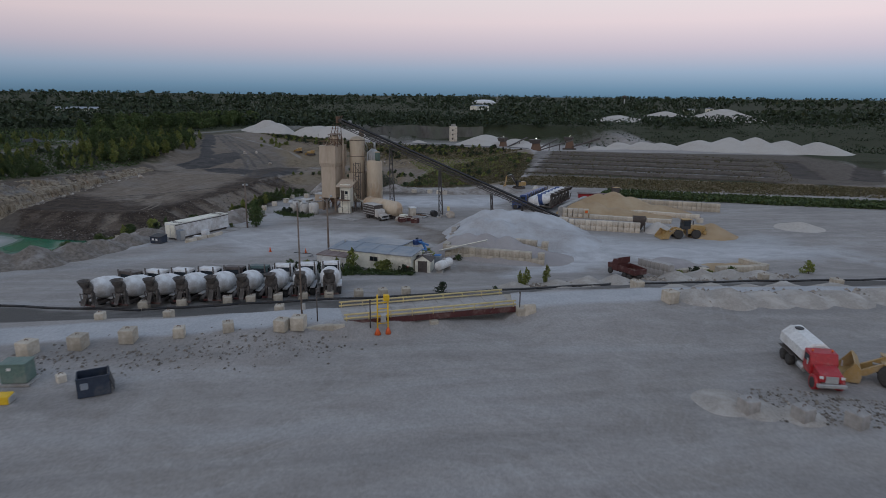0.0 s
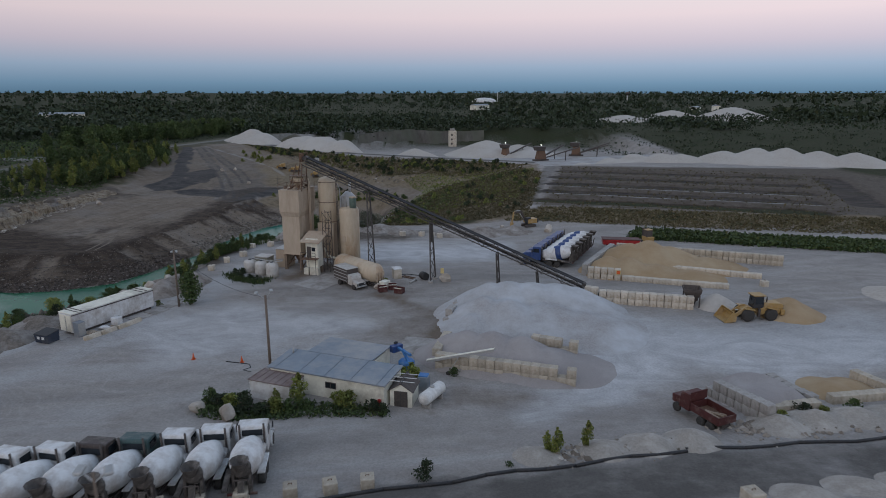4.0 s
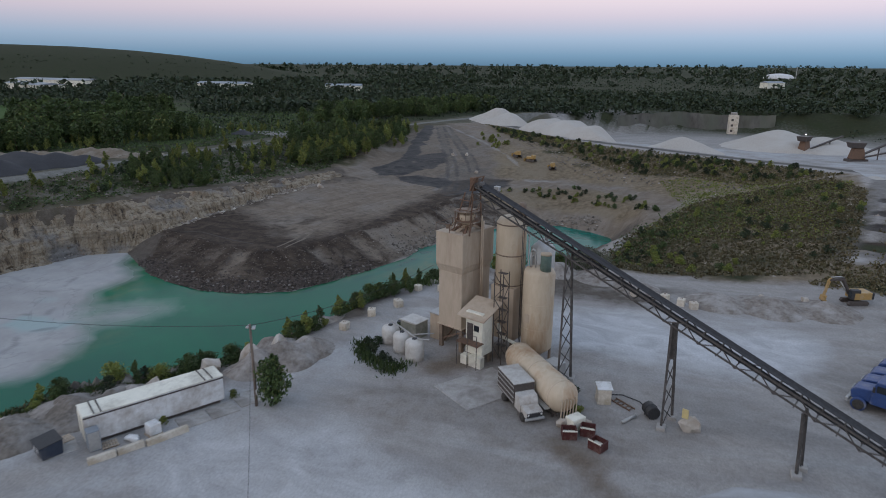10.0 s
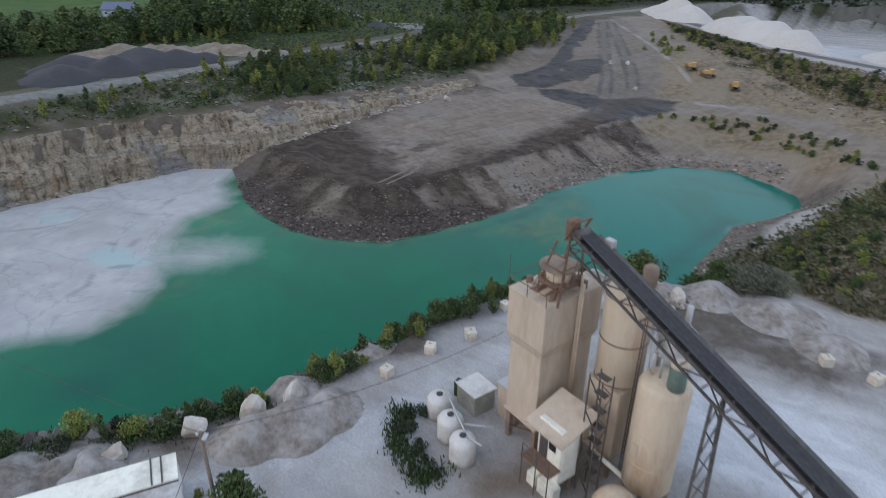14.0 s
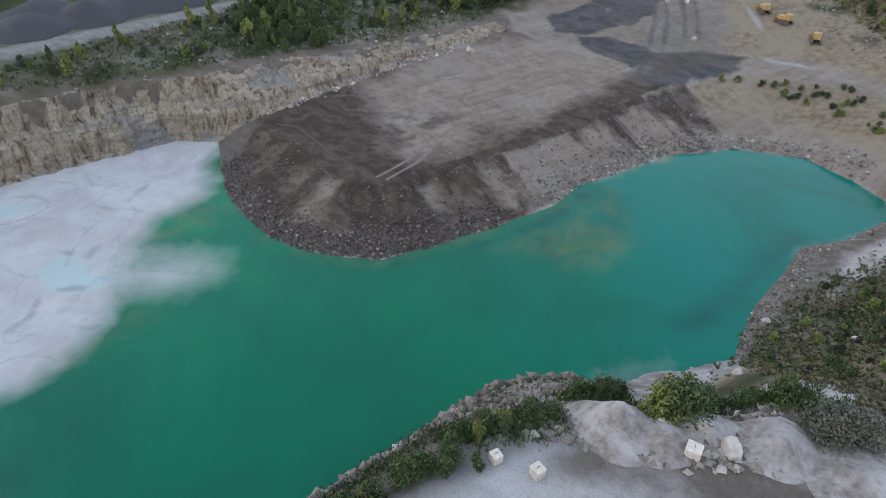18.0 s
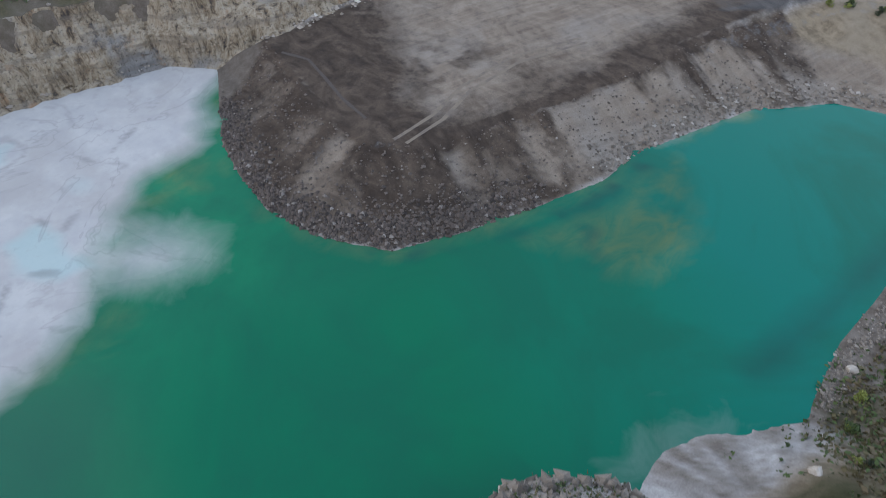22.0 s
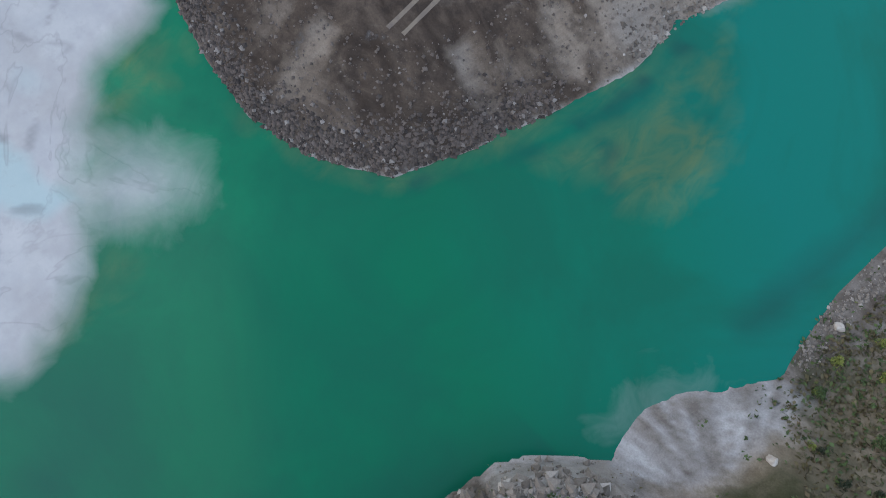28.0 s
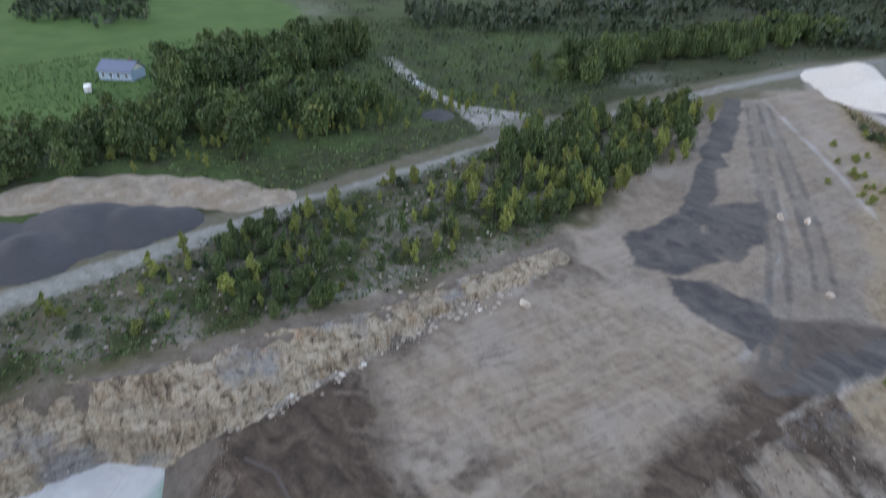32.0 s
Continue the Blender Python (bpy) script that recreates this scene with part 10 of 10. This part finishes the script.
for x, y in scatter_polygon(SHELF, 100, 22):
    plant(("poplar", rnd.randrange(3)), x, y, rnd.uniform(0.5, 1.25), rnd.random() * 6, "tree", "slender yellow-green poplar on the quarry shelf", "poplars on the quarry shelf")
for x, y in scatter_polygon([(-133, 234), (-146, 264), (-139, 298), (-131, 318), (-123, 316), (-118, 294), (-118, 262), (-121, 238)], 84, 23):
    plant(("tree", rnd.randrange(3)), x, y, rnd.uniform(0.6, 0.95), rnd.random() * 6, "tree", "dense dark green tree in a thicket", "thicket above the ramp")
for x, y in scatter_polygon([(-133, 230), (-147, 262), (-139, 300), (-130, 320), (-121, 318), (-115, 296), (-115, 262), (-119, 232)], 64, 24):
    plant(("poplar", rnd.randrange(2)), x, y, rnd.uniform(1.0, 1.6), rnd.random() * 6, "tree", "tall yellow-green poplar at the thicket's edge", "thicket above the ramp")
thicket("shelf_shrubs", "green shrubs scattered over the quarry shelf", SHRUBS, scatter_polygon(SHELF, 110, 25), 0.5, 1.3, 25)
thicket("bank_shrubs", "low green shrubs scattered over the weedy bank", SHRUBS, scatter_polygon([(-22, 166), (-6, 158), (18, 170), (30, 220), (30, 250), (-2, 232), (-14, 206), (-22, 188)], 90, 26), 0.4, 1.1, 26)
thicket("shore_shrubs", "low green shrubs above the eastern shore", SHRUBS, dry(scatter_polygon([(-25, 180), (-22, 168), (-10, 160), (0, 176), (-8, 200), (-22, 198)], 80, 53)), 0.35, 0.9, 53)
thicket("slope_shrubs", "dry green shrubs on the cut slope", SHRUBS, scatter_polygon([(-98, 346), (-42, 301), (33, 264), (12, 258), (-30, 276), (-70, 306)], 300, 27), 0.4, 1.2, 27)
for x, y in scatter_polygon([(-62, 246), (-40, 258), (-16, 244), (-10, 228), (-20, 236), (-44, 250)], 60, 28):
    plant(("shrub", rnd.randrange(3)), x, y, rnd.uniform(0.5, 1.0), rnd.random() * 6, "shrub", "green shrub on the tan bay bank", "shrubs on the bay bank")
for x, y in scatter_line([(-92, 322), (-84, 310), (-78, 296)], 16, 3.0, 29):
    plant(("shrub", 1), x, y, rnd.uniform(0.7, 1.3), rnd.random() * 6, "shrub", "yellow-green shrub beside the haul ramp", "shrubs by the ramp")
BELT_LINE = [(-225, 120), (-212, 160), (-202, 195), (-194, 235), (-186, 275), (-176, 315), (-168, 350), (-158, 395), (-140, 440)]
PAVED = [(-236, 130), (-224, 175), (-211, 224), (-198, 271), (-189, 305), (-177, 361), (-163, 430), (-150, 500)]
thicket("roadside_woods", "broad dark green trees along the western road", TREES, [p for p in scatter_line(BELT_LINE, 280, 8.0, 30) if line_distance(PAVED, *p) > 7.5 and not inside([(-206, 262), (-150, 246), (-150, 282), (-186, 322), (-212, 330)], *p)], 0.8, 1.45, 30)
thicket("roadside_saplings", "young yellow-green saplings in rough grass", POPLARS, scatter_line([(-196, 190), (-180, 238), (-166, 290)], 110, 5, 31), 0.5, 0.9, 31)
for x, y in scatter_polygon([(-245, 225), (-228, 205), (-214, 240), (-235, 290), (-262, 262)], 60, 32):
    plant(("tree", rnd.randrange(3)), x, y, rnd.uniform(1.1, 1.8), rnd.random() * 6, "tree", "large broad-crowned tree by the house", "trees round the house")


def tufts(name, label, places, size, seed, material, height=0.3, per=3):
    r = np.random.RandomState(seed)
    c = np.repeat(np.array([(x, y, ground_at(x, y)) for x, y in places]), per, 0)
    c = c + np.stack([r.randn(len(c)) * size * 0.6, r.randn(len(c)) * size * 0.6, r.rand(len(c)) * height], 1)
    ob = new(name, quad_cloud(name, c, size * (0.5 + r.rand(len(c))), seed, material))
    return tagged(ob, label, "weeds", kind="stuff")


def blades(name, label, places, height, seed, material, per=6, spread=0.35):
    """Upright grass and weed stalks: thin leaning triangles in small bunches."""
    r = np.random.RandomState(seed)
    c = np.repeat(np.array([(x, y, ground_at(x, y) - 0.03) for x, y in places]), per, 0)
    k = len(c)
    c[:, :2] += r.randn(k, 2) * spread
    h = height * (0.4 + 0.8 * r.rand(k))
    a, w = r.rand(k) * 6.3, 0.05 + 0.06 * r.rand(k)
    side = np.stack([np.cos(a) * w, np.sin(a) * w, np.zeros(k)], 1)
    tip = c + np.stack([r.randn(k) * 0.3 * h, r.randn(k) * 0.3 * h, h], 1)
    co = np.stack([c - side, c + side, tip], 1).reshape(-1, 3)
    me = bpy.data.meshes.new(name)
    me.vertices.add(3 * k)
    me.vertices.foreach_set("co", co.astype(np.float32).ravel())
    me.loops.add(3 * k)
    me.loops.foreach_set("vertex_index", np.arange(3 * k, dtype=np.int32))
    me.polygons.add(k)
    me.polygons.foreach_set("loop_start", np.arange(0, 3 * k, 3, dtype=np.int32))
    me.update()
    me.validate()
    me.materials.append(material)
    return tagged(new(name, me), label, "weeds", kind="stuff")


CLIFF_WEEDS = scatter_line([(-37.5, 137), (-35, 140), (-33, 142.5)], 420, 1.1, 71) + scatter_line([(-33, 147), (-30.5, 150)], 320, 1.0, 72) + scatter_line([(-24, 156), (-19, 159), (-14, 157)], 300, 1.4, 73)
blades("cliff_weeds", "tall green weeds on the cliff rim", dry(CLIFF_WEEDS), 0.75, 71, LEAF, 9)
blades("rim_grass", "rank olive grass along the lake rim", dry(scatter_line([(x + 1.6, y - 0.4) for x, y in PLANT_TOP[2:9]], 800, 1.0, 74)), 0.5, 74, LEAF, 8)
blades("dry_rim_grass", "dry straw-coloured grass along the lake rim", dry(scatter_line(PLANT_TOP[2:], 900, 1.6, 75)), 0.4, 75, DRY_GRASS, 6)
blades("basin_grass", "dark weeds ringing a small dry basin", scatter_line([(-31.4, 119.4), (-29.4, 116.4), (-26, 114.8), (-24.8, 116.2)], 230, 0.4, 76), 0.5, 76, LEAF, 7)
tufts("office_weeds", "rank weeds round the office", scatter_polygon([(-20.5, 78.5), (-20, 75.5), (-15, 74.2), (-10.5, 75.2), (-3.4, 75.2), (-4, 76.8), (-10, 77.6), (-12, 77.2), (-15.5, 77.6), (-17.5, 79.5)], 1500, 40), 0.26, 40, LEAF, 0.4)
tufts("bank_weeds", "patchy weeds and dry grass on the eastern bank", dry(scatter_polygon([(-26, 172), (-20, 163), (-6, 157), (20, 166), (34, 240), (30, 262), (-2, 240), (-12, 212), (-20, 200), (-25, 190)], 13000, 41)), 0.5, 41, DRY_GRASS)
tufts("bank_greens", "green weeds on the eastern bank", dry(scatter_line([(-23, 172), (-16, 190), (-6, 210), (6, 228)], 2600, 4.5, 42)), 0.45, 42, LEAF)
tufts("slope_grass", "yellow-green grass on the bank and cut slope", dry(scatter_polygon([(-14, 206), (-2, 200), (20, 190), (34, 256), (14, 264), (-14, 262), (-6, 236)], 6000, 52)), 0.42, 52, LEAF_YELLOW, 0.2)
tufts("shelf_weeds", "weeds on the quarry shelf", scatter_polygon([(-150, 80), (-150, 200), (-146, 253), (-124, 280), (-117, 241), (-121, 213), (-127, 190), (-135, 165), (-143, 140)], 5000, 43), 0.55, 43, LEAF)
tufts("crest_weeds", "dry weeds on the cut slope", scatter_polygon([(-104, 358), (-42, 301), (33, 264), (12, 254), (-30, 275), (-76, 316)], 7000, 44), 0.6, 44, DRY_GRASS)
tufts("rim_weeds", "weeds along the lake rim", dry(scatter_line([(x + 1.8, y - 0.6) for x, y in PLANT_TOP[1:12]], 1500, 0.9, 45)), 0.3, 45, LEAF)
tufts("field_grass", "rough grass west of the haul road", scatter_polygon([(-158, 195), (-190, 195), (-206, 150), (-240, 60), (-300, 60), (-300, 330), (-180, 420), (-150, 300)], 14000, 46), 0.7, 46, LEAF)
tufts("pond_reeds", "dense green reeds along the pond dyke", scatter_polygon([(36, 143.5), (70, 134), (120, 122), (122, 130), (72, 142), (40, 150)], 9000, 47), 0.6, 47, LEAF, 0.9)
tufts("dyke_weeds", "weeds on the settling pond dykes", scatter_polygon([(22, 170), (90, 158), (124, 232), (44, 256)], 2500, 48), 0.4, 48, DRY_GRASS)
tufts("lip_weeds", "dry weeds on the slope below the ponds", scatter_polygon([(14, 160), (60, 150), (110, 142), (112, 156), (88, 160), (24, 172)], 6000, 49), 0.45, 49, DRY_GRASS)


def far_woods():
    """Woods out to the horizon: dense belts with open fields between."""
    r = np.random.RandomState(77)
    pts, size = [], []
    zones = ((330, 700, 5200, 30, 7.5), (700, 1500, 4600, 16, 10), (1500, 4200, 4200, 9, 13))
    for lo, hi, count, quads, high in zones:
        d = lo * (hi / lo) ** r.rand(count)
        a = np.radians(-75 + 190 * r.rand(count))
        x, y = -d * np.sin(a), 120 + d * np.cos(a)
        field = value_noise(x, y, 260, 3) + 0.35 * value_noise(x, y, 60, 2)
        quarry = inside([(-150, 280), (-120, 420), (-90, 470), (-24, 545), (64, 556), (160, 540), (240, 420), (240, 150), (420, -100), (-200, -100)], x, y)
        hill = np.hypot((x + 1500) / 780, (y - 1000) / 440) < 1.0
        open_ = (field > 0.2) | quarry | hill | ((x < -100) & (x > -330) & (y < 330) & (y > 40) & (x > -330))
        east = (x > 150) & (d < 620) & (field > -0.25)
        ok = ~(open_ | east)
        for px, py in zip(x[ok], y[ok]):
            h = high * (0.6 + 0.7 * r.rand())
            w = h * 0.55
            v = r.randn(quads, 3)
            v /= np.linalg.norm(v, axis=1)[:, None]
            pts.append(v * (w, w, h * 0.42) * (0.7 + 0.4 * r.rand(quads, 1)) + (px, py, ground_at(px, py) + h * 0.5))
            size.append(np.full(quads, h * (0.36 if quads > 20 else 0.55 if quads > 10 else 0.75)))
    # low scrub over the open land between the woods
    for lo, hi, count, high in ((230, 520, 5200, 1.8), (520, 1300, 5200, 3.2)):
        d = lo * (hi / lo) ** r.rand(count)
        a = np.radians(-75 + 190 * r.rand(count))
        x, y = -d * np.sin(a), 120 + d * np.cos(a)
        quarry = inside([(-135, 280), (-110, 420), (-86, 470), (-24, 540), (64, 550), (100, 440), (165, 280), (160, 150), (420, -100), (-160, -100)], x, y)
        lawn = inside([(-236, 150), (-222, 200), (-240, 235), (-262, 262), (-330, 330), (-460, 330), (-460, 150)], x, y)
        lawn |= line_distance(WEST_ROAD, x, y) < 9
        for px, py in zip(x[~(quarry | lawn)], y[~(quarry | lawn)]):
            h = high * (0.5 + r.rand())
            pts.append(r.randn(7, 3) * (h, h, h * 0.22) + (px, py, ground_at(px, py) + h * 0.35))
            size.append(np.full(7, h * 0.7))
    ob = new("far_woods", quad_cloud("far_woods", np.concatenate(pts), np.concatenate(size), 78, LEAF_DARK))
    return tagged(ob, "dense dark green woods stretching to the horizon", "woods", kind="stuff")


far_woods()
